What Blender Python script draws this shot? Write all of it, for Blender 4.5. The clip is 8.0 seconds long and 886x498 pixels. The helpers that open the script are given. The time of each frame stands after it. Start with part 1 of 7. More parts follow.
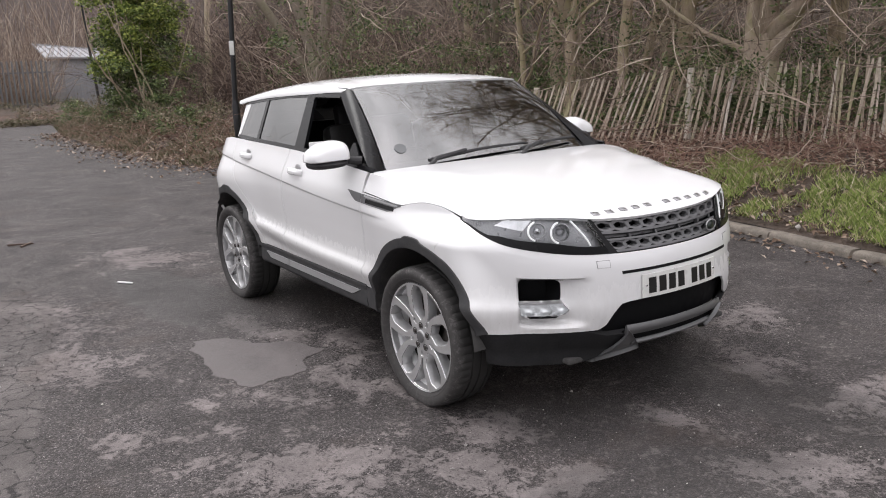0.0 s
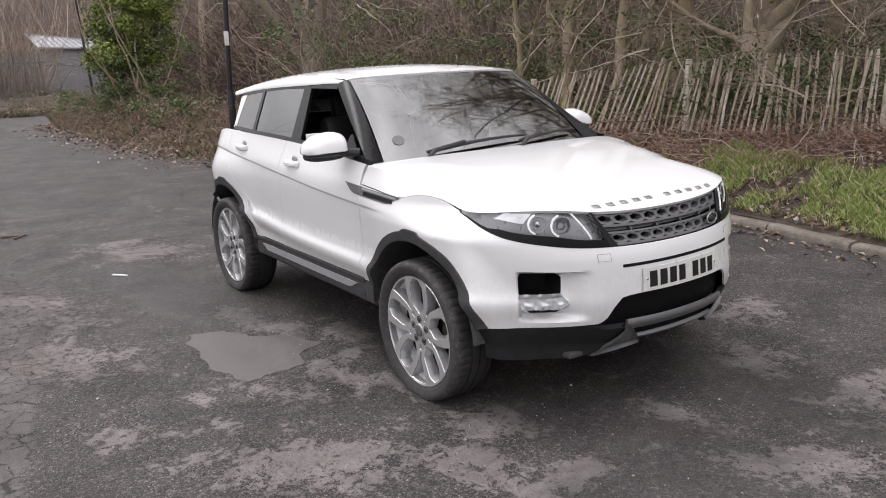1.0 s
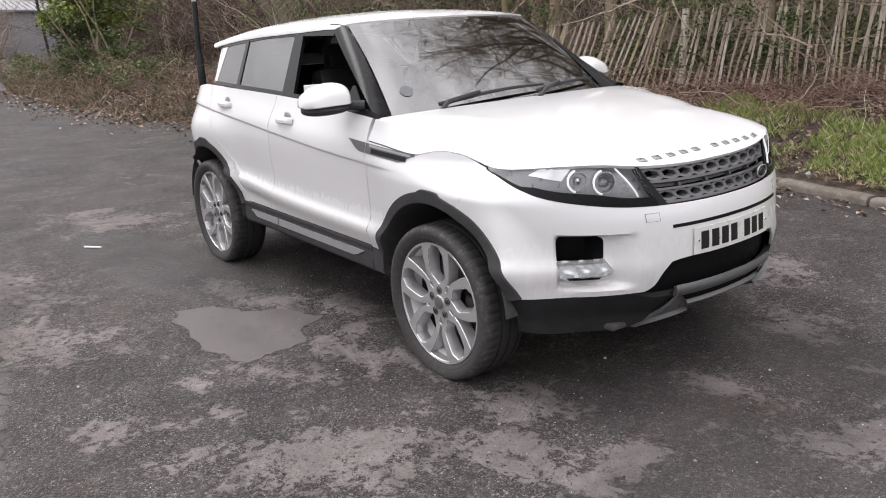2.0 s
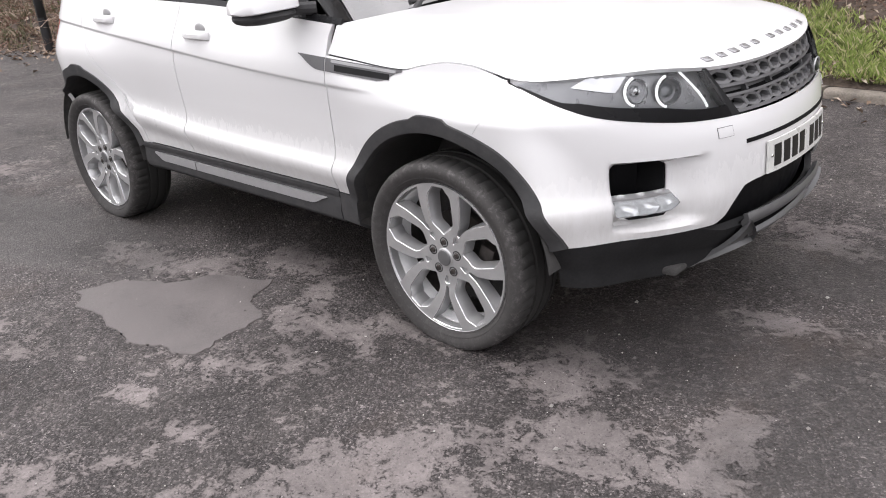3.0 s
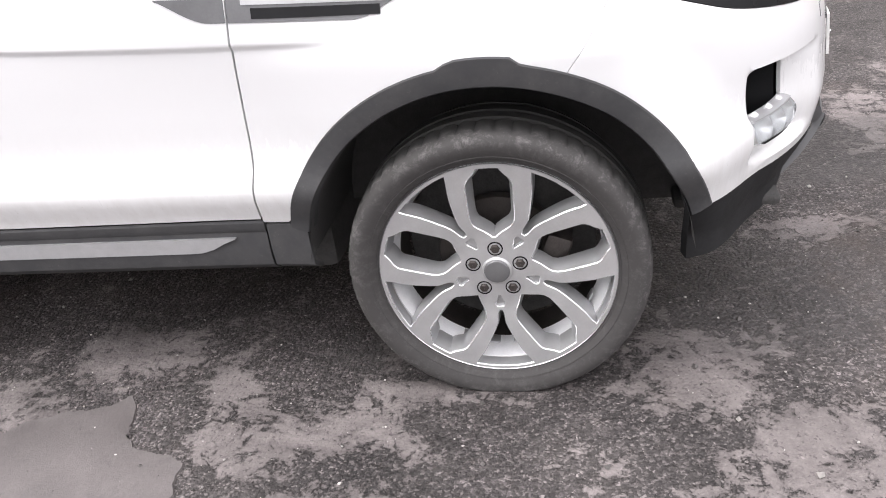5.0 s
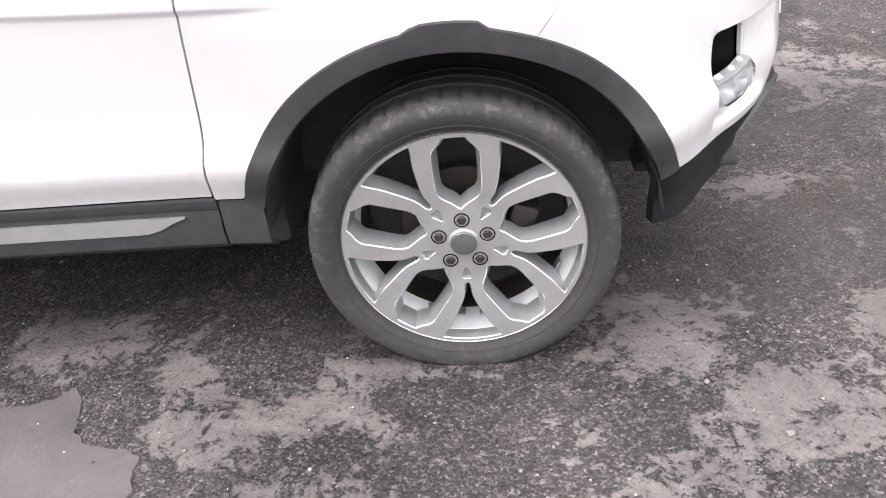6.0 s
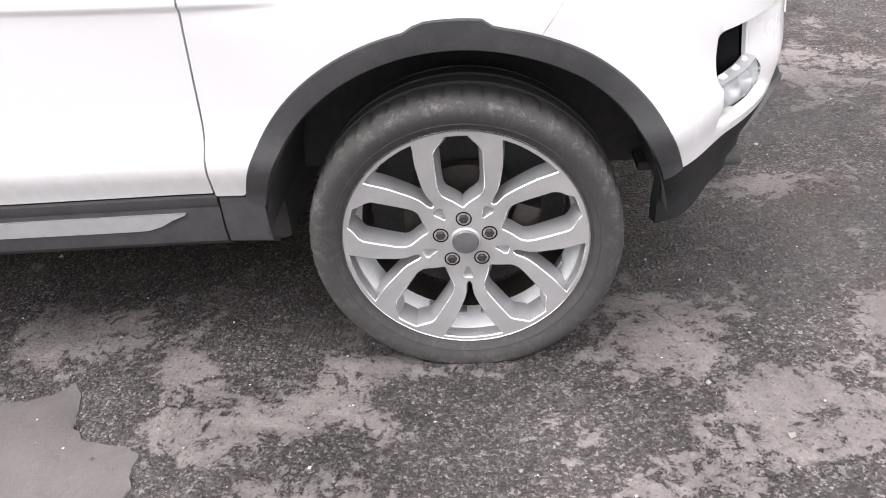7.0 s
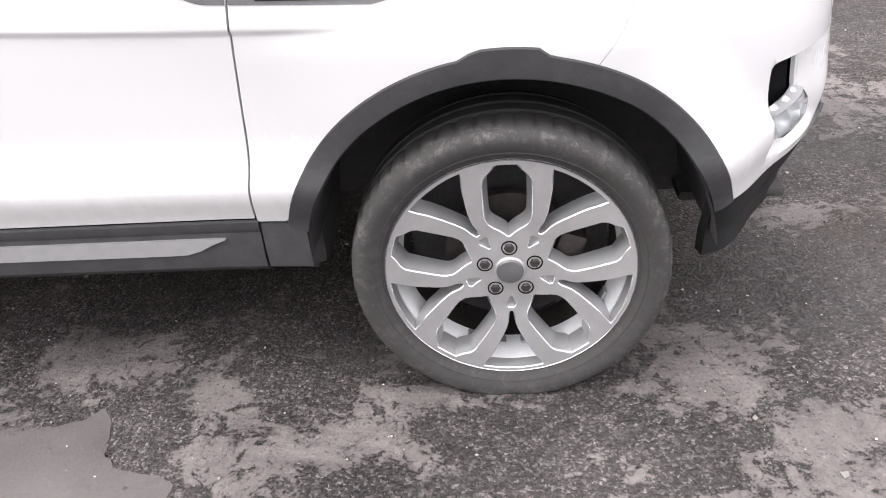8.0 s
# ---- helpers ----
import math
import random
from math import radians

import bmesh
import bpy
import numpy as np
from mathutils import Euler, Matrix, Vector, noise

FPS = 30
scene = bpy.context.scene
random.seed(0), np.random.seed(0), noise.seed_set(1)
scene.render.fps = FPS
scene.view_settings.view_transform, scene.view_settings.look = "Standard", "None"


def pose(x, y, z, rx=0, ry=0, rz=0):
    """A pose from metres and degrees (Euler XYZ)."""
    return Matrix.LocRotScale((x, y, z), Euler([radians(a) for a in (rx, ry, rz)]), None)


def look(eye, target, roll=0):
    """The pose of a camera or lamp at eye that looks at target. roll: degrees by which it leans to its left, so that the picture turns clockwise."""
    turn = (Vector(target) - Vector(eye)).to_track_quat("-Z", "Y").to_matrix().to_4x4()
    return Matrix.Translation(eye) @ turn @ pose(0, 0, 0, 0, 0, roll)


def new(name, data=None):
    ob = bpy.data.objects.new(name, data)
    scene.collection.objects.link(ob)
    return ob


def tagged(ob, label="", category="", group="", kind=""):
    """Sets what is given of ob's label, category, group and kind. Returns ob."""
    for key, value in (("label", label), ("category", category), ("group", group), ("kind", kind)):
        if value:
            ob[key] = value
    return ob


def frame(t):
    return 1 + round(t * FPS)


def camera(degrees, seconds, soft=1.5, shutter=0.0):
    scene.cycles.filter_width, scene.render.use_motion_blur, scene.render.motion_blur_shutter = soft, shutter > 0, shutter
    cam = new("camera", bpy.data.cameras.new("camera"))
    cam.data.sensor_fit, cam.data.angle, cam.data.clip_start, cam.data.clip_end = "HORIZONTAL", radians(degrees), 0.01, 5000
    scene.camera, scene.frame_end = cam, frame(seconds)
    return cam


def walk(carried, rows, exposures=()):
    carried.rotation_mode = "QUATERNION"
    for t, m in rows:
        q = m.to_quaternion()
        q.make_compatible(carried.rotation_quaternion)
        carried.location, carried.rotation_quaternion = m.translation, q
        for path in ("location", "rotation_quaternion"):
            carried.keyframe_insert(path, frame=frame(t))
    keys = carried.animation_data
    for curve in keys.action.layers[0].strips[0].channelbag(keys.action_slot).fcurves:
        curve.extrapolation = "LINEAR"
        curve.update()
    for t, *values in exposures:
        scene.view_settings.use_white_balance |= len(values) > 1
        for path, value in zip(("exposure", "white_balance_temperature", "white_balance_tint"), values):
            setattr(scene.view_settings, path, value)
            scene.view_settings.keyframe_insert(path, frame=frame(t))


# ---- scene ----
# The camera and its walk: car axes, x ahead of the front axle, y to the car's left, z up from the tarmac.
cam = camera(58.4, 8.0, 1.0)
PATH = [
    (0, (3.338, -3.051, 1.74), (1.728, -1.954, 1.287), -2.3),
    (0.5, (3.329, -3.048, 1.741), (1.718, -1.954, 1.285), -2.3),
    (1, (3.294, -3.043, 1.739), (1.695, -1.94, 1.265), -2.2),
    (1.5, (3.136, -3.065, 1.703), (1.559, -1.954, 1.174), -2.7),
    (2, (2.812, -3.003, 1.644), (1.275, -1.855, 1.078), -2.8),
    (2.2, (2.652, -2.99, 1.633), (1.16, -1.821, 0.995), -2.8),
    (3.3, (1.543, -2.87, 1.504), (0.384, -1.466, 0.677), -4.7),
    (3.5, (1.35, -2.868, 1.48), (0.283, -1.411, 0.621), -4.5),
    (4, (0.856, -2.811, 1.411), (0.174, -1.179, 0.478), -6.4),
    (4.5, (0.446, -2.691, 1.358), (-0.047, -0.99, 0.43), -7.5),
    (6, (0.108, -2.542, 1.36), (-0.059, -0.861, 0.29), -6.5),
    (6.5, (0.105, -2.535, 1.362), (-0.063, -0.858, 0.285), -6.3),
    (7, (0.104, -2.53, 1.364), (-0.064, -0.856, 0.282), -6.1),
    (7.5, (0.1, -2.519, 1.365), (-0.066, -0.855, 0.268), -6.0),
    (8, (-0.006, -2.494, 1.379), (-0.166, -0.796, 0.333), -5.1),
]
# the clip brightens as the white body fills less of the picture
EXPOSURE = [(0, 0.20), (1.5, 0.22), (2.2, 0.36), (3.5, 0.72), (4.5, 0.99), (5.8, 1.15), (7.5, 1.17), (8.0, 1.10)]
walk(cam, [(t, look(eye, target, roll)) for t, eye, target, roll in PATH], EXPOSURE)

# Overcast winter daylight: a bright, nearly colourless sky and a weak, wide sun.
SUN_ROT, SUN_EL = radians(250), radians(56)
world = bpy.data.worlds.new("overcast_sky")
scene.world = world
world.use_nodes = True
wn, wl = world.node_tree.nodes, world.node_tree.links
sky = wn.new("ShaderNodeTexSky")
sky.sky_type = "NISHITA"
sky.sun_disc = False
sky.sun_elevation, sky.sun_rotation = SUN_EL, SUN_ROT
sky.air_density, sky.dust_density, sky.ozone_density = 1.0, 5.0, 1.0
grey = wn.new("ShaderNodeHueSaturation")
grey.inputs["Saturation"].default_value = 0.12
wl.new(sky.outputs["Color"], grey.inputs["Color"])
# an even cloud layer over most of the clear sky
cloud = wn.new("ShaderNodeMix")
cloud.data_type = "RGBA"
cloud.inputs[0].default_value = 0.70
wl.new(grey.outputs["Color"], cloud.inputs[6])
# soft streaks in the cloud
wc, wm, wt, wr = (wn.new("ShaderNode" + n) for n in ("TexCoord", "Mapping", "TexNoise", "ValToRGB"))
wm.inputs["Scale"].default_value = (1.6, 1.6, 5.0)
wt.inputs["Scale"].default_value, wt.inputs["Detail"].default_value = 1.8, 5
wr.color_ramp.elements[0].position, wr.color_ramp.elements[1].position = 0.36, 0.64
wr.color_ramp.elements[0].color, wr.color_ramp.elements[1].color = (7.6, 7.4, 7.7, 1), (11.4, 11.0, 11.4, 1)
wl.new(wc.outputs["Generated"], wm.inputs["Vector"])
wl.new(wm.outputs[0], wt.inputs["Vector"])
wl.new(wt.outputs["Fac"], wr.inputs["Fac"])
# an overcast sky is darker towards the horizon
wx, wg, wp = (wn.new("ShaderNode" + n) for n in ("SeparateXYZ", "MapRange", "Mix"))
wl.new(wc.outputs["Generated"], wx.inputs[0])
wg.inputs["From Min"].default_value, wg.inputs["From Max"].default_value = 0.0, 1.0
wg.inputs["To Min"].default_value, wg.inputs["To Max"].default_value = 0.36, 1.80
wl.new(wx.outputs["Z"], wg.inputs["Value"])
wp.data_type, wp.blend_type = "RGBA", "MULTIPLY"
wp.inputs[0].default_value = 1.0
wl.new(wr.outputs["Color"], wp.inputs[6])
wl.new(wg.outputs[0], wp.inputs[7])
wl.new(wp.outputs[2], cloud.inputs[7])
wl.new(cloud.outputs[2], wn["Background"].inputs["Color"])
wn["Background"].inputs["Strength"].default_value = 0.15

sun_data = bpy.data.lights.new("sun", "SUN")
sun_data.energy, sun_data.angle, sun_data.color = 0.6, radians(24), (1.0, 0.98, 0.96)
sun = new("sun", sun_data)
sun.matrix_world = look((0, 0, 30), (0 - math.sin(SUN_ROT) * 20, 0 - math.cos(SUN_ROT) * 20, 30 - 20 * math.tan(SUN_EL)))


# ---- materials ----
def nodes_of(name, rough=0.5, metal=0.0, color=(0.5, 0.5, 0.5), spec=0.5):
    """A material, its node tree and its Principled shader."""
    m = bpy.data.materials.new(name)
    m.use_nodes = True
    t = m.node_tree
    b = t.nodes["Principled BSDF"]
    b.inputs["Roughness"].default_value, b.inputs["Metallic"].default_value = rough, metal
    b.inputs["Base Color"].default_value = (*color, 1)
    b.inputs["Specular IOR Level"].default_value = spec
    return m, t, b


def coords(t, kind="Object"):
    return t.nodes.new("ShaderNodeTexCoord").outputs[kind]


def noise_of(t, vec, scale, detail=4, rough=0.55, distortion=0.0):
    n = t.nodes.new("ShaderNodeTexNoise")
    n.inputs["Scale"].default_value, n.inputs["Detail"].default_value = scale, detail
    n.inputs["Roughness"].default_value, n.inputs["Distortion"].default_value = rough, distortion
    t.links.new(vec, n.inputs["Vector"])
    return n.outputs["Fac"]


def voronoi_of(t, vec, scale, feature="F1", out="Distance", randomness=1.0):
    n = t.nodes.new("ShaderNodeTexVoronoi")
    n.feature = feature
    n.inputs["Scale"].default_value = scale
    n.inputs["Randomness"].default_value = randomness
    t.links.new(vec, n.inputs["Vector"])
    return n.outputs[out]


def ramp_of(t, fac, stops):
    n = t.nodes.new("ShaderNodeValToRGB")
    e = n.color_ramp.elements
    while len(e) < len(stops):
        e.new(0.5)
    for k, (p, c) in enumerate(stops):
        e[k].position = p
        e[k].color = (c, c, c, 1) if isinstance(c, (int, float)) else (*c, 1)
    t.links.new(fac, n.inputs["Fac"])
    return n.outputs["Color"]


def mix_of(t, fac, a, b, mode="MIX"):
    n = t.nodes.new("ShaderNodeMix")
    n.data_type, n.blend_type = "RGBA", mode
    for sock, v in ((n.inputs[0], fac), (n.inputs[6], a), (n.inputs[7], b)):
        if isinstance(v, (int, float)):
            sock.default_value = v if sock.type == "VALUE" else (v, v, v, 1)
        elif isinstance(v, tuple):
            sock.default_value = (*v, 1)
        else:
            t.links.new(v, sock)
    return n.outputs[2]


def math_of(t, op, a, b=0.0, clamp=False):
    n = t.nodes.new("ShaderNodeMath")
    n.operation, n.use_clamp = op, clamp
    for sock, v in ((n.inputs[0], a), (n.inputs[1], b)):
        if isinstance(v, (int, float)):
            sock.default_value = v
        else:
            t.links.new(v, sock)
    return n.outputs[0]


def bump_of(t, b, height, strength=0.3, distance=0.01, before=None):
    n = t.nodes.new("ShaderNodeBump")
    n.inputs["Strength"].default_value, n.inputs["Distance"].default_value = strength, distance
    t.links.new(height, n.inputs["Height"])
    if before is not None:
        t.links.new(before, n.inputs["Normal"])
    t.links.new(n.outputs["Normal"], b.inputs["Normal"])
    return n.outputs["Normal"]


def simple(name, color, rough=0.5, metal=0.0, vary=0.25, scale=20.0, bump=0.0, bscale=200.0, bdist=0.001, spec=0.5):
    """A surface with uneven colour and gloss at two scales, and fine relief."""
    m, t, b = nodes_of(name, rough, metal, color, spec)
    vec = coords(t)
    n1, n2 = noise_of(t, vec, scale), noise_of(t, vec, scale * 9)
    k = math_of(t, "ADD", math_of(t, "MULTIPLY", n1, 0.65), math_of(t, "MULTIPLY", n2, 0.35))
    lo, hi = tuple(c * (1 - vary) for c in color), tuple(min(1, c * (1 + vary)) for c in color)
    t.links.new(ramp_of(t, k, [(0.3, lo), (0.7, hi)]), b.inputs["Base Color"])
    t.links.new(ramp_of(t, n1, [(0.3, max(0.02, rough * 0.85)), (0.7, min(1, rough * 1.15))]), b.inputs["Roughness"])
    if bump:
        bump_of(t, b, noise_of(t, vec, bscale, 3), bump, bdist)
    return m


def white_paint():
    """White car paint under clear coat, with road film and specks towards the sills."""
    m, t, b = nodes_of("white_paint", 0.28, 0.0, (0.77, 0.77, 0.78))
    vec = coords(t, "Object")
    b.inputs["Coat Weight"].default_value, b.inputs["Coat Roughness"].default_value = 0.7, 0.05
    sep = t.nodes.new("ShaderNodeSeparateXYZ")
    t.links.new(vec, sep.inputs[0])
    low = t.nodes.new("ShaderNodeMapRange")
    low.inputs["From Min"].default_value, low.inputs["From Max"].default_value = 0.80, 0.48
    t.links.new(sep.outputs["Z"], low.inputs["Value"])
    stretch = t.nodes.new("ShaderNodeMapping")
    stretch.inputs["Scale"].default_value = (1, 1, 0.25)
    t.links.new(vec, stretch.inputs["Vector"])
    film = math_of(t, "MULTIPLY", ramp_of(t, noise_of(t, stretch.outputs[0], 30, 6, 0.7), [(0.28, 0.06), (0.75, 0.42)]), low.outputs[0])
    specks = math_of(t, "MULTIPLY", ramp_of(t, noise_of(t, vec, 160, 2), [(0.71, 0.0), (0.76, 0.6)]), low.outputs[0])
    dirt = math_of(t, "ADD", film, specks, True)
    t.links.new(mix_of(t, dirt, (0.77, 0.77, 0.78), (0.40, 0.375, 0.34)), b.inputs["Base Color"])
    t.links.new(ramp_of(t, dirt, [(0.0, 0.25), (1.0, 0.6)]), b.inputs["Roughness"])
    return m


def glass(name, tint=(0.9, 0.92, 0.92), gloss=0.02, ior=1.5):
    """Thin pane: clear through, mirror-like by its Fresnel gloss."""
    m = bpy.data.materials.new(name)
    m.use_nodes = True
    t = m.node_tree
    t.nodes.remove(t.nodes["Principled BSDF"])
    tr, gl, mx, fr = (t.nodes.new("ShaderNode" + n) for n in ("BsdfTransparent", "BsdfGlossy", "MixShader", "Fresnel"))
    tr.inputs["Color"].default_value = (*tint, 1)
    gl.inputs["Roughness"].default_value = gloss
    fr.inputs["IOR"].default_value = ior
    t.links.new(fr.outputs[0], mx.inputs[0])
    t.links.new(tr.outputs[0], mx.inputs[1])
    t.links.new(gl.outputs[0], mx.inputs[2])
    t.links.new(mx.outputs[0], t.nodes["Material Output"].inputs["Surface"])
    return m


def tyre_rubber():
    m, t, b = nodes_of("tyre_rubber", 0.75, 0.0, (0.03, 0.03, 0.03), 0.3)
    vec = coords(t)
    flat = t.nodes.new("ShaderNodeMapping")
    flat.inputs["Scale"].default_value = (1, 0, 1)
    t.links.new(vec, flat.inputs["Vector"])
    rad = t.nodes.new("ShaderNodeVectorMath")
    rad.operation = "LENGTH"
    t.links.new(flat.outputs[0], rad.inputs[0])
    # the shoulder is scuffed more than the side wall
    worn = t.nodes.new("ShaderNodeMapRange")
    worn.inputs["From Min"].default_value, worn.inputs["From Max"].default_value = 0.338, 0.360
    worn.inputs["To Min"].default_value, worn.inputs["To Max"].default_value = 0.25, 1.0
    t.links.new(rad.outputs["Value"], worn.inputs["Value"])
    # the tread itself stays black
    face_on = t.nodes.new("ShaderNodeSeparateXYZ")
    t.links.new(vec, face_on.inputs[0])
    outer = t.nodes.new("ShaderNodeMapRange")
    outer.inputs["From Min"].default_value, outer.inputs["From Max"].default_value = 0.010, -0.026
    t.links.new(face_on.outputs["Y"], outer.inputs["Value"])
    scuff = math_of(t, "MULTIPLY", ramp_of(t, noise_of(t, vec, 26, 12, 0.85, 0.4), [(0.50, 0.06), (0.68, 1.0)]), worn.outputs[0])
    fine = noise_of(t, vec, 130, 6, 0.8)
    dust = math_of(t, "MULTIPLY", math_of(t, "MULTIPLY", scuff, fine), outer.outputs[0])
    t.links.new(mix_of(t, dust, mix_of(t, outer.outputs[0], (0.034, 0.033, 0.032), (0.047, 0.0445, 0.044)), (0.32, 0.305, 0.30)), b.inputs["Base Color"])
    bump_of(t, b, fine, 0.25, 0.002)
    return m


def trim_plastic():
    m, t, b = nodes_of("trim_plastic", 0.72, 0.0, (0.035, 0.035, 0.037), 0.22)
    vec = coords(t)
    dusty = ramp_of(t, noise_of(t, vec, 14, 8, 0.7), [(0.40, 0.0), (0.75, 0.55)])
    spots = ramp_of(t, noise_of(t, vec, 140, 2), [(0.66, 0.0), (0.73, 0.8)])
    dirt = math_of(t, "ADD", math_of(t, "MULTIPLY", dusty, 0.32), math_of(t, "MULTIPLY", spots, dusty), True)
    t.links.new(mix_of(t, dirt, (0.046, 0.046, 0.048), (0.17, 0.16, 0.155)), b.inputs["Base Color"])
    bump_of(t, b, noise_of(t, vec, 700, 2), 0.25, 0.0006)
    return m


PAINT = white_paint()
TRIM = trim_plastic()
TYRE = tyre_rubber()
GLOSS_BLACK = simple("gloss_black_pillar", (0.009, 0.009, 0.010), 0.25, 0, 0.3, 5, spec=0.18)
SATIN_SILVER = simple("satin_silver", (0.43, 0.43, 0.44), 0.38, 0.50, 0.1, 30)
SKID_GREY = simple("skid_grey", (0.15, 0.15, 0.153), 0.42, 0.4, 0.1, 30)
# barrel paler than the other alloy: sky light put into its colour
ALLOY_BARREL_LIT = simple("alloy_barrel_lit", (0.88, 0.88, 0.89), 0.36, 0.15, 0.10, 25)
ALLOY = simple("alloy_paint", (0.56, 0.56, 0.565), 0.34, 0.65, 0.08, 25, 0.1, 500, 0.0003)
# darker copy of the alloy: shade on the opening walls; the rim shares it
ALLOY_SHADED = simple("alloy_shaded", (0.46, 0.46, 0.465), 0.34, 0.6, 0.08, 25)
ALLOY_EDGE = simple("alloy_bright", (0.86, 0.86, 0.87), 0.20, 0.85, 0.06, 30)
CHROME = simple("chrome", (0.75, 0.75, 0.76), 0.10, 1.0, 0.05, 10)
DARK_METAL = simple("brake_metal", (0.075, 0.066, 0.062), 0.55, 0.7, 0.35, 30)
LINER = simple("wheel_liner", (0.055, 0.053, 0.052), 0.85, 0, 0.5, 30, 0.3, 120, 0.004)
# trim plastic made darker, with the shade under the nose in its colour
APRON_SHADED = simple("shaded_apron_plastic", (0.020, 0.020, 0.021), 0.7, 0, 0.35, 12, 0.25, 700, 0.0006, 0.2)
GRILLE_GREY = simple("grille_grey", (0.14, 0.14, 0.145), 0.42, 0.35, 0.15, 20)
GRILLE_BLACK = simple("grille_black", (0.008, 0.008, 0.009), 0.6, 0, 0.3, 20, spec=0.12)
LIGHT_GUIDE = simple("light_guide", (0.90, 0.90, 0.91), 0.25, 0.0, 0.03, 30)
# the daytime lamps are lit
LIGHT_GUIDE.node_tree.nodes["Principled BSDF"].inputs["Emission Color"].default_value = (1.0, 1.0, 1.0, 1)
LIGHT_GUIDE.node_tree.nodes["Principled BSDF"].inputs["Emission Strength"].default_value = 0.55
LAMP_GREY = simple("lamp_inner", (0.33, 0.33, 0.34), 0.30, 0.5, 0.08, 30)
LAMP_CHROME = simple("lamp_reflector", (0.90, 0.91, 0.92), 0.20, 0.5, 0.1, 60)
LENS_CLEAR = glass("lamp_lens", (0.93, 0.94, 0.95), 0.02)
WINDSCREEN = glass("windscreen_glass", (0.24, 0.255, 0.255), 0.012, 3.3)
PRIVACY = glass("tinted_glass", (0.10, 0.11, 0.11), 0.012, 3.2)
CABIN = simple("cabin_cloth", (0.016, 0.015, 0.016), 0.8, 0, 0.3, 40, 0.2, 300, 0.001)
LEATHER = simple("seat_leather", (0.025, 0.024, 0.024), 0.45, 0, 0.3, 30, 0.2, 200, 0.001)
PLATE_WHITE = simple("plate_white", (0.68, 0.68, 0.66), 0.3, 0, 0.06, 30)
PLATE_BLACK = simple("plate_black", (0.012, 0.012, 0.012), 0.35, 0, 0.2, 30)
LETTER = simple("letter_silver", (0.36, 0.36, 0.37), 0.3, 0.8, 0.1, 60)
BADGE = simple("badge_dark", (0.018, 0.026, 0.022), 0.3, 0.2, 0.2, 60)
RED_LAMP = simple("tail_lamp_red", (0.30, 0.015, 0.012), 0.2, 0, 0.2, 30)
PAPER = simple("paper_disc", (0.15, 0.155, 0.16), 0.6, 0, 0.2, 60)


def drawn(t, name):
    """A value laid down on the mesh under this name."""
    n = t.nodes.new("ShaderNodeAttribute")
    n.attribute_name = name
    return n.outputs["Fac"]


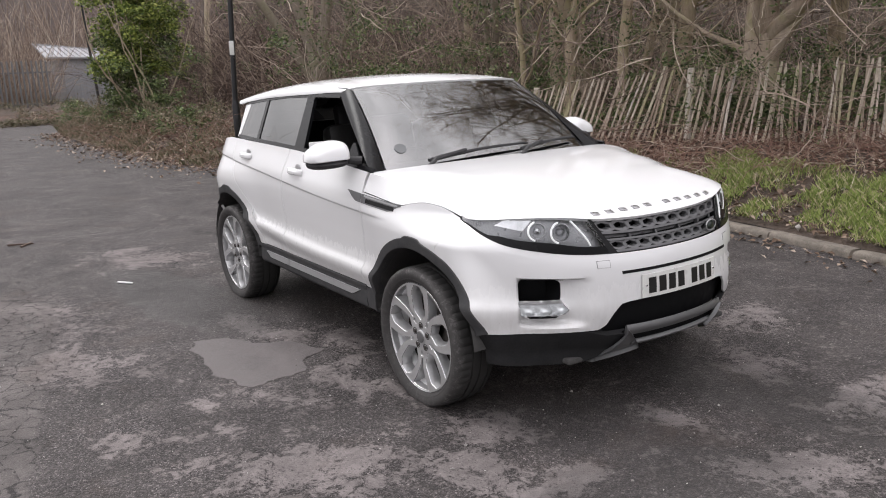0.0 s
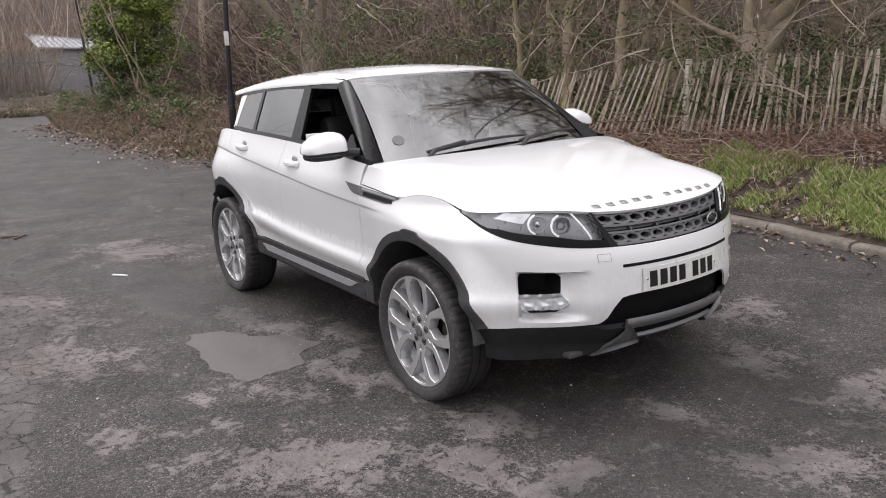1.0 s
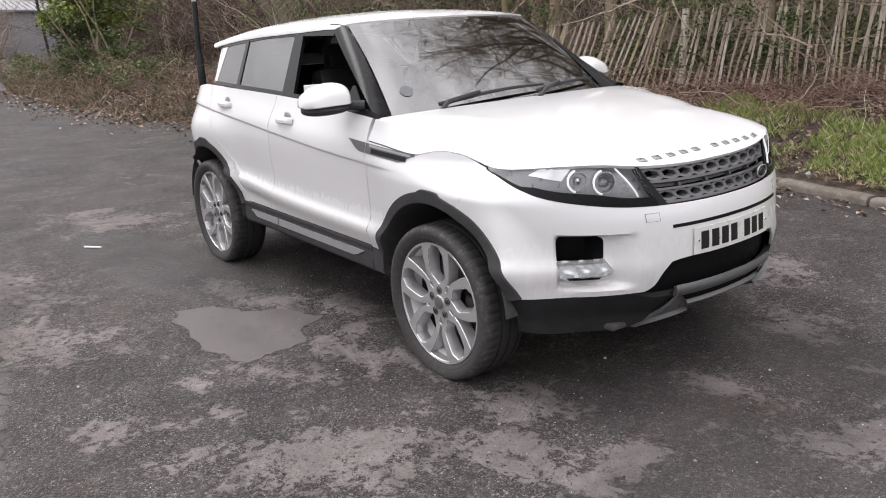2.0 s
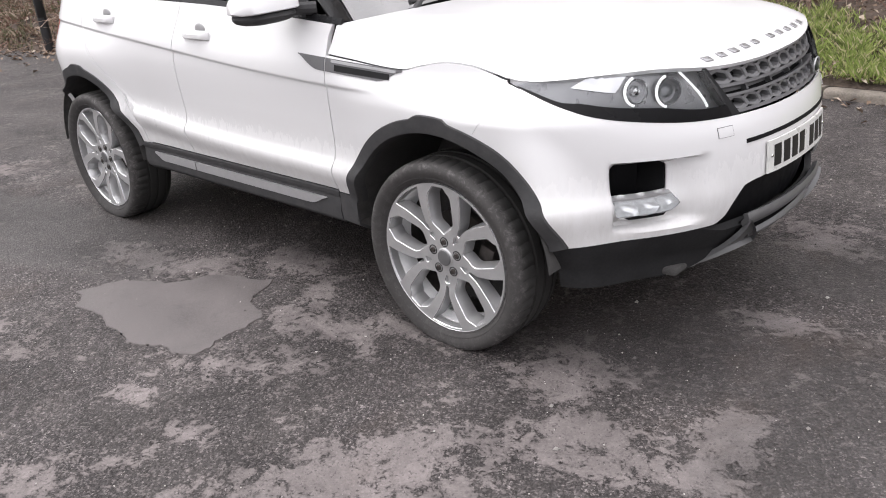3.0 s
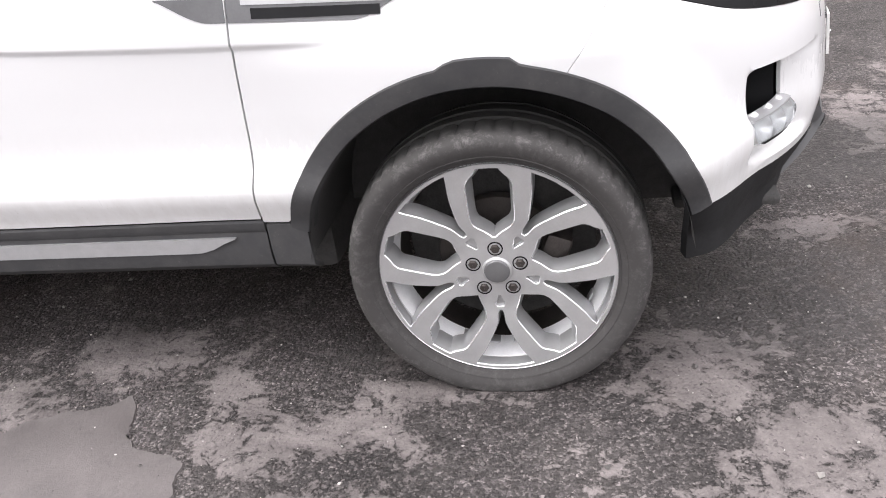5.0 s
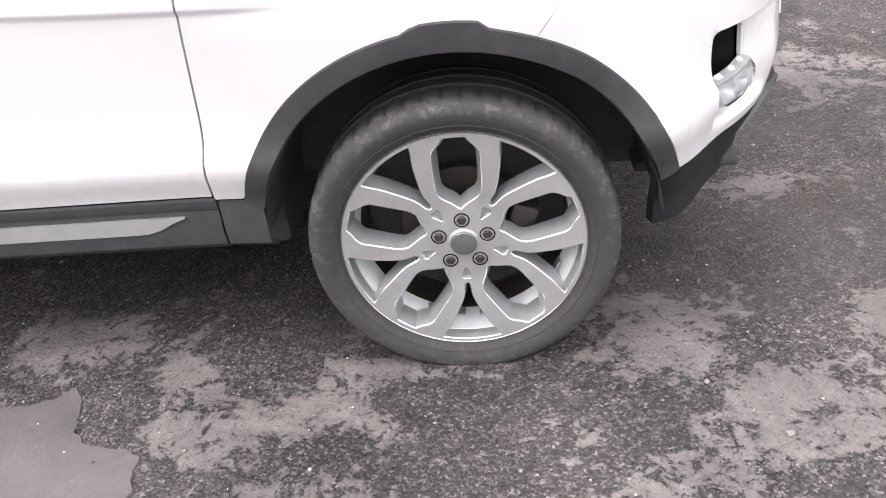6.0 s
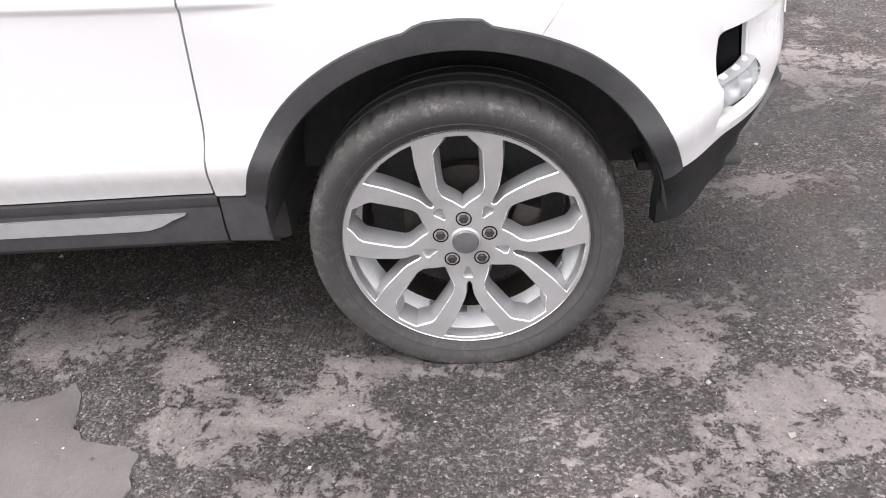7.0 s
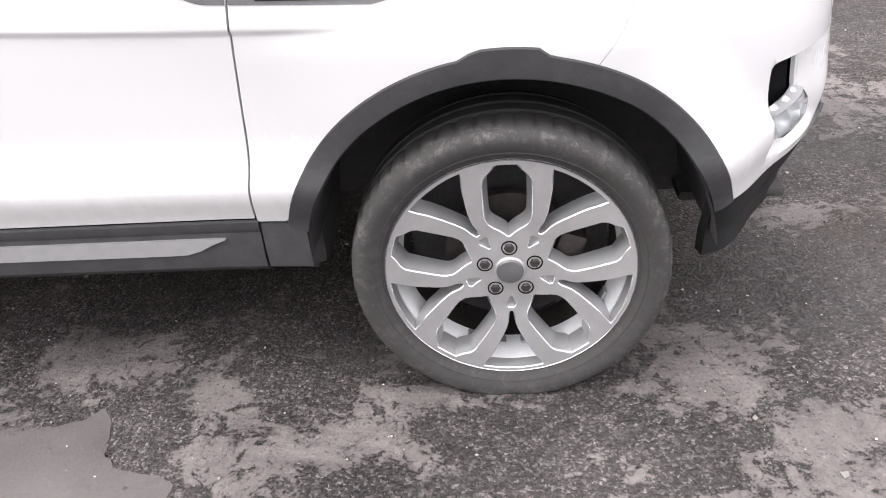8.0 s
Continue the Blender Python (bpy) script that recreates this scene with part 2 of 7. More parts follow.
def tarmac():
    """Old tarmac: dark binder with grit, worn dry silty patches, damp smooth lanes and a cracked paler strip."""
    m, t, b = nodes_of("tarmac", 0.8, 0.0, (0.06, 0.057, 0.055), 0.22)
    vec = coords(t)
    big, mid, small = noise_of(t, vec, 0.55, 5), noise_of(t, vec, 3.4, 10, 0.74, 0.5), noise_of(t, vec, 17, 8, 0.78, 0.4)
    warp = t.nodes.new("ShaderNodeMixRGB")
    warp.blend_type = "ADD"
    warp.inputs[0].default_value = 0.012
    t.links.new(vec, warp.inputs[1])
    wob = t.nodes.new("ShaderNodeTexNoise")
    wob.inputs["Scale"].default_value = 90
    t.links.new(vec, wob.inputs["Vector"])
    t.links.new(wob.outputs["Color"], warp.inputs[2])
    grit = voronoi_of(t, warp.outputs[0], 165, "F1", "Color")
    gritd = voronoi_of(t, warp.outputs[0], 165)
    coarse = voronoi_of(t, warp.outputs[0], 78)
    fine = noise_of(t, vec, 260, 3, 0.7)
    # stones of the surface
    gs = t.nodes.new("ShaderNodeSeparateColor")
    t.links.new(grit, gs.inputs[0])
    stone = ramp_of(t, gs.outputs[0], [(0.0, (0.022, 0.0197, 0.0200)), (0.50, (0.046, 0.0409, 0.0414)), (0.82, (0.082, 0.073, 0.073)), (1.0, (0.19, 0.170, 0.167))])
    lumps = t.nodes.new("ShaderNodeSeparateColor")
    t.links.new(voronoi_of(t, warp.outputs[0], 78, "F1", "Color"), lumps.inputs[0])
    stone = mix_of(t, 1.0, stone, ramp_of(t, lumps.outputs[0], [(0.0, 0.74), (0.5, 1.03), (0.85, 1.35), (1.0, 1.8)]), "MULTIPLY")
    dark = mix_of(t, ramp_of(t, mid, [(0.35, 0.0), (0.7, 1.0)]), stone, mix_of(t, 0.55, stone, (0.080, 0.072, 0.068)))
    # worn pale patches
    places = drawn(t, "wear")
    wear = math_of(t, "ADD", math_of(t, "MULTIPLY", places, 0.22), math_of(t, "ADD", math_of(t, "MULTIPLY", mid, 0.95), math_of(t, "MULTIPLY", small, 1.0)))
    wear = math_of(t, "SUBTRACT", math_of(t, "ADD", wear, math_of(t, "MULTIPLY", big, 0.35)), 0.75)
    pale_k = ramp_of(t, wear, [(0.508, 0.0), (0.540, 0.80), (0.63, 1.0)])
    pale = mix_of(t, small, mix_of(t, fine, (0.085, 0.074, 0.073), (0.23, 0.205, 0.202)), (0.25, 0.222, 0.218))
    pale = mix_of(t, ramp_of(t, gs.outputs[1], [(0.88, 0.0), (0.95, 0.5)]), pale, stone)
    col = mix_of(t, math_of(t, "MULTIPLY", pale_k, 0.78), dark, pale)
    # damp smooth lanes
    damp = drawn(t, "damp")
    damp_k = ramp_of(t, math_of(t, "ADD", math_of(t, "MULTIPLY", damp, 0.6), math_of(t, "MULTIPLY", mid, 0.5)), [(0.50, 0.0), (0.62, 1.0)])
    col = mix_of(t, math_of(t, "MULTIPLY", damp_k, 0.38), col, (0.050, 0.047, 0.047))
    # paler broken strip with cracks
    sep = t.nodes.new("ShaderNodeSeparateXYZ")
    t.links.new(vec, sep.inputs[0])
    edge = math_of(t, "ADD", sep.outputs["Y"], math_of(t, "MULTIPLY", sep.outputs["X"], 0.20))
    edge = math_of(t, "ADD", edge, math_of(t, "MULTIPLY", math_of(t, "SUBTRACT", mid, 0.5), 0.5))
    strip = t.nodes.new("ShaderNodeMapRange")
    strip.inputs["From Min"].default_value, strip.inputs["From Max"].default_value = -2.84, -2.88
    t.links.new(edge, strip.inputs["Value"])
    crackv = voronoi_of(t, vec, 7.5, "DISTANCE_TO_EDGE")
    crack = ramp_of(t, math_of(t, "ADD", crackv, math_of(t, "MULTIPLY", math_of(t, "SUBTRACT", small, 0.5), 0.36)), [(0.004, 1.0), (0.03, 0.0)])
    strip_col = mix_of(t, crack, mix_of(t, small, (0.075, 0.067, 0.065), (0.17, 0.152, 0.147)), (0.03, 0.027, 0.027))
    col = mix_of(t, math_of(t, "MULTIPLY", math_of(t, "MULTIPLY", strip.outputs[0], ramp_of(t, math_of(t, "ADD", math_of(t, "MULTIPLY", drawn(t, "broken"), 0.55), mid), [(0.62, 0.0), (0.78, 1.0)])), 0.8), col, strip_col)
    # broad lighter and darker stretches
    col = mix_of(t, 1.0, col, ramp_of(t, noise_of(t, vec, 1.5, 10, 0.75, 0.6), [(0.36, 0.62), (0.50, 0.95), (0.64, 1.28)]), "MULTIPLY")
    # brown leaf dust here and there
    col = mix_of(t, math_of(t, "MULTIPLY", ramp_of(t, noise_of(t, vec, 1.3, 6, 0.7), [(0.55, 0.0), (0.75, 1.0)]), 0.35), col, (0.085, 0.060, 0.046))
    t.links.new(col, b.inputs["Base Color"])
    rough = mix_of(t, damp_k, mix_of(t, pale_k, 0.66, 0.92), 0.52)
    t.links.new(rough, b.inputs["Roughness"])
    h = math_of(t, "ADD", math_of(t, "MULTIPLY", math_of(t, "SUBTRACT", 1.2, math_of(t, "ADD", gritd, math_of(t, "MULTIPLY", coarse, 1.8))), math_of(t, "SUBTRACT", 1.0, math_of(t, "MULTIPLY", pale_k, 0.7))), math_of(t, "MULTIPLY", fine, 0.5))
    h = math_of(t, "MULTIPLY", h, math_of(t, "SUBTRACT", 1.0, math_of(t, "MULTIPLY", damp_k, 0.2)))
    n1 = bump_of(t, b, h, 0.62, 0.006)
    bump_of(t, b, math_of(t, "SUBTRACT", math_of(t, "MULTIPLY", pale_k, 0.5), math_of(t, "MULTIPLY", crack, strip.outputs[0])), 0.5, 0.008, n1)
    return m


def silt():
    m, t, b = nodes_of("puddle_silt", 0.6, 0.0, (0.16, 0.145, 0.135))
    vec = coords(t)
    n1 = noise_of(t, vec, 5, 7, 0.6)
    k = math_of(t, "ADD", math_of(t, "MULTIPLY", n1, 0.55), math_of(t, "MULTIPLY", noise_of(t, vec, 110, 6, 0.8), 0.45))
    hole = ramp_of(t, noise_of(t, vec, 9, 9, 0.75, 0.4), [(0.54, 0.0), (0.66, 0.40)])
    film = ramp_of(t, k, [(0.30, (0.066, 0.058, 0.058)), (0.46, (0.102, 0.090, 0.089)), (0.65, (0.138, 0.122, 0.121))])
    t.links.new(mix_of(t, hole, film, (0.055, 0.051, 0.050)), b.inputs["Base Color"])
    t.links.new(ramp_of(t, n1, [(0.3, 0.45), (0.6, 0.68)]), b.inputs["Roughness"])
    bump_of(t, b, noise_of(t, vec, 150, 5, 0.75), 0.5, 0.004)
    return m


def bark(name, c1, c2, moss):
    m, t, b = nodes_of(name, 0.9, 0.0, c1, 0.2)
    vec = coords(t)
    st = t.nodes.new("ShaderNodeMapping")
    st.inputs["Scale"].default_value = (1, 1, 0.22)
    t.links.new(vec, st.inputs["Vector"])
    ridge, mottle = noise_of(t, st.outputs[0], 34, 6, 0.7, 0.5), noise_of(t, vec, 3.5, 6, 0.65)
    col = mix_of(t, ridge, c1, c2)
    col = mix_of(t, ramp_of(t, mottle, [(0.45, 0.0), (0.68, 0.75)]), col, moss)
    t.links.new(col, b.inputs["Base Color"])
    bump_of(t, b, ridge, 0.7, 0.02)
    return m


def random_tint(name, stops, rough=0.85, scale=None):
    """A surface whose pieces each take a tint by chance."""
    m, t, b = nodes_of(name, rough, 0.0, (0.1, 0.1, 0.1), 0.25)
    g = t.nodes.new("ShaderNodeNewGeometry")
    col = ramp_of(t, g.outputs["Random Per Island"], stops)
    if scale:
        n = noise_of(t, coords(t), scale, 5, 0.65)
        col = mix_of(t, 1.0, col, ramp_of(t, n, [(0.3, 0.65), (0.7, 1.25)]), "MULTIPLY")
    t.links.new(col, b.inputs["Base Color"])
    return m


TARMAC = tarmac()
SILT = silt()
BARK = bark("tree_bark", (0.24, 0.195, 0.155), (0.60, 0.49, 0.385), (0.36, 0.335, 0.19))
BARK_PALE = bark("pale_bark", (0.085, 0.07, 0.058), (0.36, 0.305, 0.25), (0.20, 0.185, 0.12))
TWIG = random_tint("twigs", [(0.0, (0.100, 0.073, 0.059)), (0.5, (0.283, 0.215, 0.175)), (0.85, (0.472, 0.384, 0.316)), (1.0, (0.649, 0.566, 0.472))], 0.9)
TWIG_DARK = random_tint("dark_twigs", [(0.0, (0.036, 0.025, 0.022)), (0.5, (0.105, 0.074, 0.062)), (0.85, (0.22, 0.17, 0.14)), (1.0, (0.44, 0.36, 0.30))], 0.9)
BRAMBLE = random_tint("bramble_stems", [(0.0, (0.118, 0.064, 0.051)), (0.5, (0.283, 0.171, 0.136)), (0.85, (0.401, 0.295, 0.236)), (1.0, (0.543, 0.460, 0.378))], 0.9)
LEAF_GREEN = random_tint("evergreen_leaves", [(0.0, (0.050, 0.080, 0.022)), (0.45, (0.150, 0.200, 0.045)), (0.8, (0.320, 0.375, 0.085)), (1.0, (0.50, 0.53, 0.18))], 0.42)
LEAF_DARK = random_tint("dark_leaves", [(0.0, (0.034, 0.052, 0.021)), (0.5, (0.092, 0.129, 0.046)), (1.0, (0.218, 0.259, 0.109))], 0.5)
LITTER = random_tint("leaf_litter", [(0.0, (0.090, 0.060, 0.043)), (0.45, (0.186, 0.130, 0.096)), (0.8, (0.312, 0.240, 0.186)), (1.0, (0.504, 0.432, 0.360))], 0.85)
GRASS = random_tint("grass_blades", [(0.0, (0.115, 0.140, 0.045)), (0.42, (0.220, 0.290, 0.075)), (0.72, (0.340, 0.410, 0.125)), (0.86, (0.45, 0.40, 0.24)), (1.0, (0.600, 0.540, 0.360))], 0.6)
WEED = random_tint("weeds", [(0.0, (0.075, 0.075, 0.040)), (0.45, (0.145, 0.135, 0.080)), (0.8, (0.25, 0.205, 0.150)), (1.0, (0.40, 0.335, 0.27))], 0.7)
STONE = random_tint("loose_stones", [(0.0, (0.05, 0.048, 0.046)), (0.6, (0.14, 0.13, 0.125)), (0.9, (0.30, 0.285, 0.27)), (1.0, (0.55, 0.53, 0.50))], 0.8)


def paling():
    """Weathered split chestnut: each pale takes its own tint, some mossy."""
    m, t, b = nodes_of("weathered_paling", 0.9, 0.0, (0.3, 0.27, 0.23), 0.2)
    vec = coords(t)
    st = t.nodes.new("ShaderNodeMapping")
    st.inputs["Scale"].default_value = (1, 1, 0.12)
    t.links.new(vec, st.inputs["Vector"])
    grain = noise_of(t, st.outputs[0], 60, 6, 0.7, 0.3)
    mott = noise_of(t, vec, 5, 5, 0.65)
    info = t.nodes.new("ShaderNodeObjectInfo")
    tint = ramp_of(t, info.outputs["Random"], [(0.0, (0.33, 0.26, 0.20)), (0.3, (0.56, 0.47, 0.39)), (0.55, (0.70, 0.62, 0.54)), (0.75, (0.40, 0.37, 0.21)), (0.85, (0.56, 0.49, 0.41)), (1.0, (0.70, 0.645, 0.58))])
    col = mix_of(t, 1.0, tint, ramp_of(t, grain, [(0.3, 0.55), (0.7, 1.2)]), "MULTIPLY")
    col = mix_of(t, ramp_of(t, mott, [(0.55, 0.0), (0.75, 0.5)]), col, (0.20, 0.19, 0.09))
    t.links.new(col, b.inputs["Base Color"])
    bump_of(t, b, grain, 0.6, 0.008)
    return m


PALING = paling()
KERB = simple("kerb_concrete", (0.180, 0.158, 0.134), 0.9, 0, 0.55, 9, 0.5, 90, 0.006)
EARTH = simple("leafy_earth", (0.085, 0.063, 0.050), 0.95, 0, 0.5, 2.5, 0.9, 14, 0.06)
POST_BLACK = simple("post_black", (0.014, 0.014, 0.016), 0.45, 0, 0.3, 10)
WIRE = simple("fence_wire", (0.16, 0.13, 0.11), 0.6, 0.6, 0.2, 30)
PALISADE = simple("dull_palisade", (0.145, 0.145, 0.15), 0.7, 0.1, 0.2, 3)
SHEET_METAL = simple("grey_sheet_metal", (0.30, 0.30, 0.315), 0.5, 0.2, 0.15, 3)
PALE_ROOF = simple("pale_roof", (0.36, 0.36, 0.38), 0.9, 0, 0.12, 3)
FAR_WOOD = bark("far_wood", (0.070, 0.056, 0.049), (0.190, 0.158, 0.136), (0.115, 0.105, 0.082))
# paler and greyer than the far wood: distance haze mixed into its colour
FAR_HAZE = bark("hazy_far_scrub", (0.13, 0.110, 0.106), (0.29, 0.252, 0.245), (0.19, 0.172, 0.163))
BARK_TAN = bark("tan_bark", (0.246, 0.196, 0.146), (0.582, 0.470, 0.347), (0.336, 0.314, 0.168))
PLASTIC_WHITE = simple("white_scrap", (0.7, 0.7, 0.7), 0.5, 0, 0.1, 30)


# ---- building helpers ----
def part(name, bm, material, parent, label="", sharp=35, kind=""):
    """Links a bmesh as one mesh object, under a thing or a part where one is given."""
    me = bpy.data.meshes.new(name)
    bm.to_mesh(me)
    bm.free()
    me.materials.append(material)
    me.polygons.foreach_set("use_smooth", [True] * len(me.polygons))
    me.set_sharp_from_angle(angle=radians(sharp))
    ob = new(name, me)
    if parent is not None:
        ob.parent = parent
        ob.matrix_parent_inverse = parent.matrix_basis.inverted()
    return tagged(ob, label, "", "", kind)


def thing(name, label, category, group="", at=None):
    ob = new(name)
    ob.empty_display_size = 0.2
    if at is not None:
        ob.matrix_basis = at
    return tagged(ob, label, category, group)


def curve(*pts):
    """A smooth curve y(x) through the points, with no overshoot."""
    xs, ys = np.array([p[0] for p in pts], float), np.array([p[1] for p in pts], float)
    h, d = np.diff(xs), np.diff(ys) / np.diff(xs)
    m = np.zeros(len(xs))
    m[0], m[-1] = d[0], d[-1]
    for k in range(1, len(xs) - 1):
        if d[k - 1] * d[k] > 0:
            w1, w2 = 2 * h[k] + h[k - 1], h[k] + 2 * h[k - 1]
            m[k] = (w1 + w2) / (w1 / d[k - 1] + w2 / d[k])

    def at(x):
        x = min(max(float(x), xs[0]), xs[-1])
        k = min(int(np.searchsorted(xs, x, "right")) - 1, len(xs) - 2)
        t = (x - xs[k]) / h[k]
        return ((1 + 2 * t) * (1 - t) ** 2 * ys[k] + t * (1 - t) ** 2 * h[k] * m[k]
                + t * t * (3 - 2 * t) * ys[k + 1] + t * t * (t - 1) * h[k] * m[k + 1])
    return at


def smooth(a, b, x):
    t = min(max((x - a) / (b - a), 0.0), 1.0)
    return t * t * (3 - 2 * t)


def lerp(a, b, t):
    return a + (b - a) * t


def sheet(rows, depth=0.012, flip=False, holes=None, closed=False, bm=None):
    """A grid of points as a panel with its edges turned in by depth. holes: a test on (i, j) of a cell to leave open.
    closed: the rows close into rings."""
    bm = bm or bmesh.new()
    n, m = len(rows), len(rows[0])
    P = [[Vector(p) for p in r] for r in rows]
    V = [[bm.verts.new(p) for p in r] for r in P]
    edges = {}

    def cell(i, j):
        return not (holes and holes(i, j))
    jm = m if closed else m - 1
    for i in range(n - 1):
        for j in range(jm):
            if not cell(i, j):
                continue
            q = [(i, j), (i, (j + 1) % m), (i + 1, (j + 1) % m), (i + 1, j)]
            if flip:
                q.reverse()
            f = [V[a][b] for a, b in q]
            bm.faces.new(f)
            for k in range(4):
                a, b = q[k], q[(k + 1) % 4]
                if (b, a) in edges:
                    del edges[(b, a)]
                else:
                    edges[(a, b)] = True
    if depth:
        def normal(i, j):
            def at(i, j):
                return P[min(max(i, 0), n - 1)][j % m if closed else min(max(j, 0), m - 1)]
            v = (at(i, j + 1) - at(i, j - 1)).cross(at(i + 1, j) - at(i - 1, j))
            if v.length < 1e-9:
                v = Vector((0, 0, 1))
            v.normalize()
            return -v if flip else v
        inner = {}
        for a, b in edges:
            for c in (a, b):
                if c not in inner:
                    inner[c] = bm.verts.new(P[c[0]][c[1]] - normal(*c) * depth)
        for a, b in edges:
            bm.faces.new([V[b[0]][b[1]], V[a[0]][a[1]], inner[a], inner[b]])
    return bm


def lathe(profile, segments=64, axis="Y", bm=None, vary=None):
    """Turns (radius, along) points round an axis. vary(k, i): a change of radius at segment k, point i."""
    bm = bm or bmesh.new()
    rings = []
    for i, (r, a) in enumerate(profile):
        ring = []
        for k in range(segments):
            th = 2 * math.pi * k / segments
            rr = r + (vary(k, i) if vary else 0)
            c, s = rr * math.cos(th), rr * math.sin(th)
            ring.append(bm.verts.new((c, a, s) if axis == "Y" else (a, c, s) if axis == "X" else (c, s, a)))
        rings.append(ring)
    for i in range(len(rings) - 1):
        for k in range(segments):
            j = (k + 1) % segments
            bm.faces.new([rings[i][k], rings[i][j], rings[i + 1][j], rings[i + 1][k]])
    bmesh.ops.recalc_face_normals(bm, faces=bm.faces)
    return bm


def block(cx, cy, cz, sx, sy, sz, bevel=0.0, m=None, bm=None):
    """A box with rounded edges."""
    bm = bm or bmesh.new()
    made = bmesh.ops.create_cube(bm, size=1.0)["verts"]
    bmesh.ops.scale(bm, vec=(sx, sy, sz), verts=made)
    if bevel:
        ed = {e for v in made for e in v.link_edges}
        made = [v for v in bmesh.ops.bevel(bm, geom=list(ed), offset=bevel, segments=2, affect="EDGES", profile=0.5)["verts"]]
    mm = Matrix.Translation((cx, cy, cz)) @ (m or Matrix())
    bmesh.ops.transform(bm, matrix=mm, verts=made)
    return bm


def tube(points, radii, sides=6, bm=None, cap=True):
    """A tapered tube along points."""
    bm = bm or bmesh.new()
    pts = [Vector(p) for p in points]
    rings = []
    up = Vector((0.13, 0.21, 0.97))
    for i, p in enumerate(pts):
        d = (pts[min(i + 1, len(pts) - 1)] - pts[max(i - 1, 0)]).normalized()
        a = d.cross(up)
        if a.length < 0.1:
            a = d.cross(Vector((1, 0, 0)))
        a.normalize()
        b = d.cross(a)
        r = radii[i] if isinstance(radii, (list, tuple)) else radii
        rings.append([bm.verts.new(p + (a * math.cos(2 * math.pi * k / sides) + b * math.sin(2 * math.pi * k / sides)) * r) for k in range(sides)])
    for i in range(len(rings) - 1):
        for k in range(sides):
            j = (k + 1) % sides
            bm.faces.new([rings[i][k], rings[i + 1][k], rings[i + 1][j], rings[i][j]])
    if cap and sides > 2:
        bm.faces.new(list(rings[0]))
        bm.faces.new(list(reversed(rings[-1])))
    return bm


class Soup:
    """Quick gathering of vertices and faces for one big mesh."""
    def __init__(self):
        self.v, self.f = [], []

    def add(self, verts, faces):
        k = len(self.v)
        self.v.extend(verts)
        self.f.extend([tuple(k + i for i in f) for f in faces])

    def tube(self, pts, radii, sides=4):
        rings = []
        n = len(pts)
        for i in range(n):
            d = pts[min(i + 1, n - 1)] - pts[max(i - 1, 0)]
            a = d.cross(Vector((0.31, 0.52, 0.79)))
            if a.length < 1e-6:
                a = Vector((1, 0, 0))
            a.normalize()
            b = d.cross(a).normalized()
            rings.append([pts[i] + (a * math.cos(2 * math.pi * k / sides) + b * math.sin(2 * math.pi * k / sides)) * radii[i] for k in range(sides)])
        verts = [tuple(p) for r in rings for p in r]
        faces = [(i * sides + k, i * sides + (k + 1) % sides, (i + 1) * sides + (k + 1) % sides, (i + 1) * sides + k) for i in range(n - 1) for k in range(sides)]
        self.add(verts, faces)

    def link(self, name, material, parent=None, label="", category="", kind="", smoothed=True):
        me = bpy.data.meshes.new(name)
        me.from_pydata([tuple(p) for p in self.v], [], self.f)
        me.update()
        me.materials.append(material)
        if smoothed:
            me.polygons.foreach_set("use_smooth", [True] * len(me.polygons))
        ob = new(name, me)
        if parent is not None:
            ob.parent = parent
            ob.matrix_parent_inverse = parent.matrix_basis.inverted()
        return tagged(ob, label, category, "", kind)


# ---- the car ----
WB = -2.66            # rear axle
HUB = 0.36            # axle height
ARCH = 0.520          # radius of the wheel openings in the sheet metal
NOSE, TAIL, XS, XR = 2.2, 2.5, 0.1, -2.75

section = curve((0.28, 0.78), (0.34, 0.855), (0.45, 0.872), (0.51, 0.884), (0.596, 0.918), (0.608, 0.919), (0.658, 0.895), (0.70, 0.891), (0.80, 0.899), (0.92, 0.911),
                (0.97, 0.914), (1.01, 0.912), (1.06, 0.905), (1.12, 0.890), (1.20, 0.866), (1.28, 0.842))
nose_x = curve((0.20, 0.69), (0.30, 0.79), (0.40, 0.875), (0.50, 0.910), (0.60, 0.920), (0.70, 0.915), (0.80, 0.902), (0.86, 0.882), (0.92, 0.850), (0.98, 0.815), (1.03, 0.77))
tail_x = curve((0.30, -3.20), (0.45, -3.31), (0.65, -3.33), (0.80, -3.31), (0.95, -3.28), (1.10, -3.25), (1.30, -3.21))


swage_z = curve((-3.3, 1.150), (-2.68, 1.108), (-2.1, 1.064), (-1.6, 1.024), (-0.95, 0.976), (-0.54, 0.956), (-0.2, 0.950))
crease_up = curve((-3.0, 0.13), (-2.17, 0.070), (-1.62, 0.026), (-1.05, 0.006), (-0.5, 0.0))


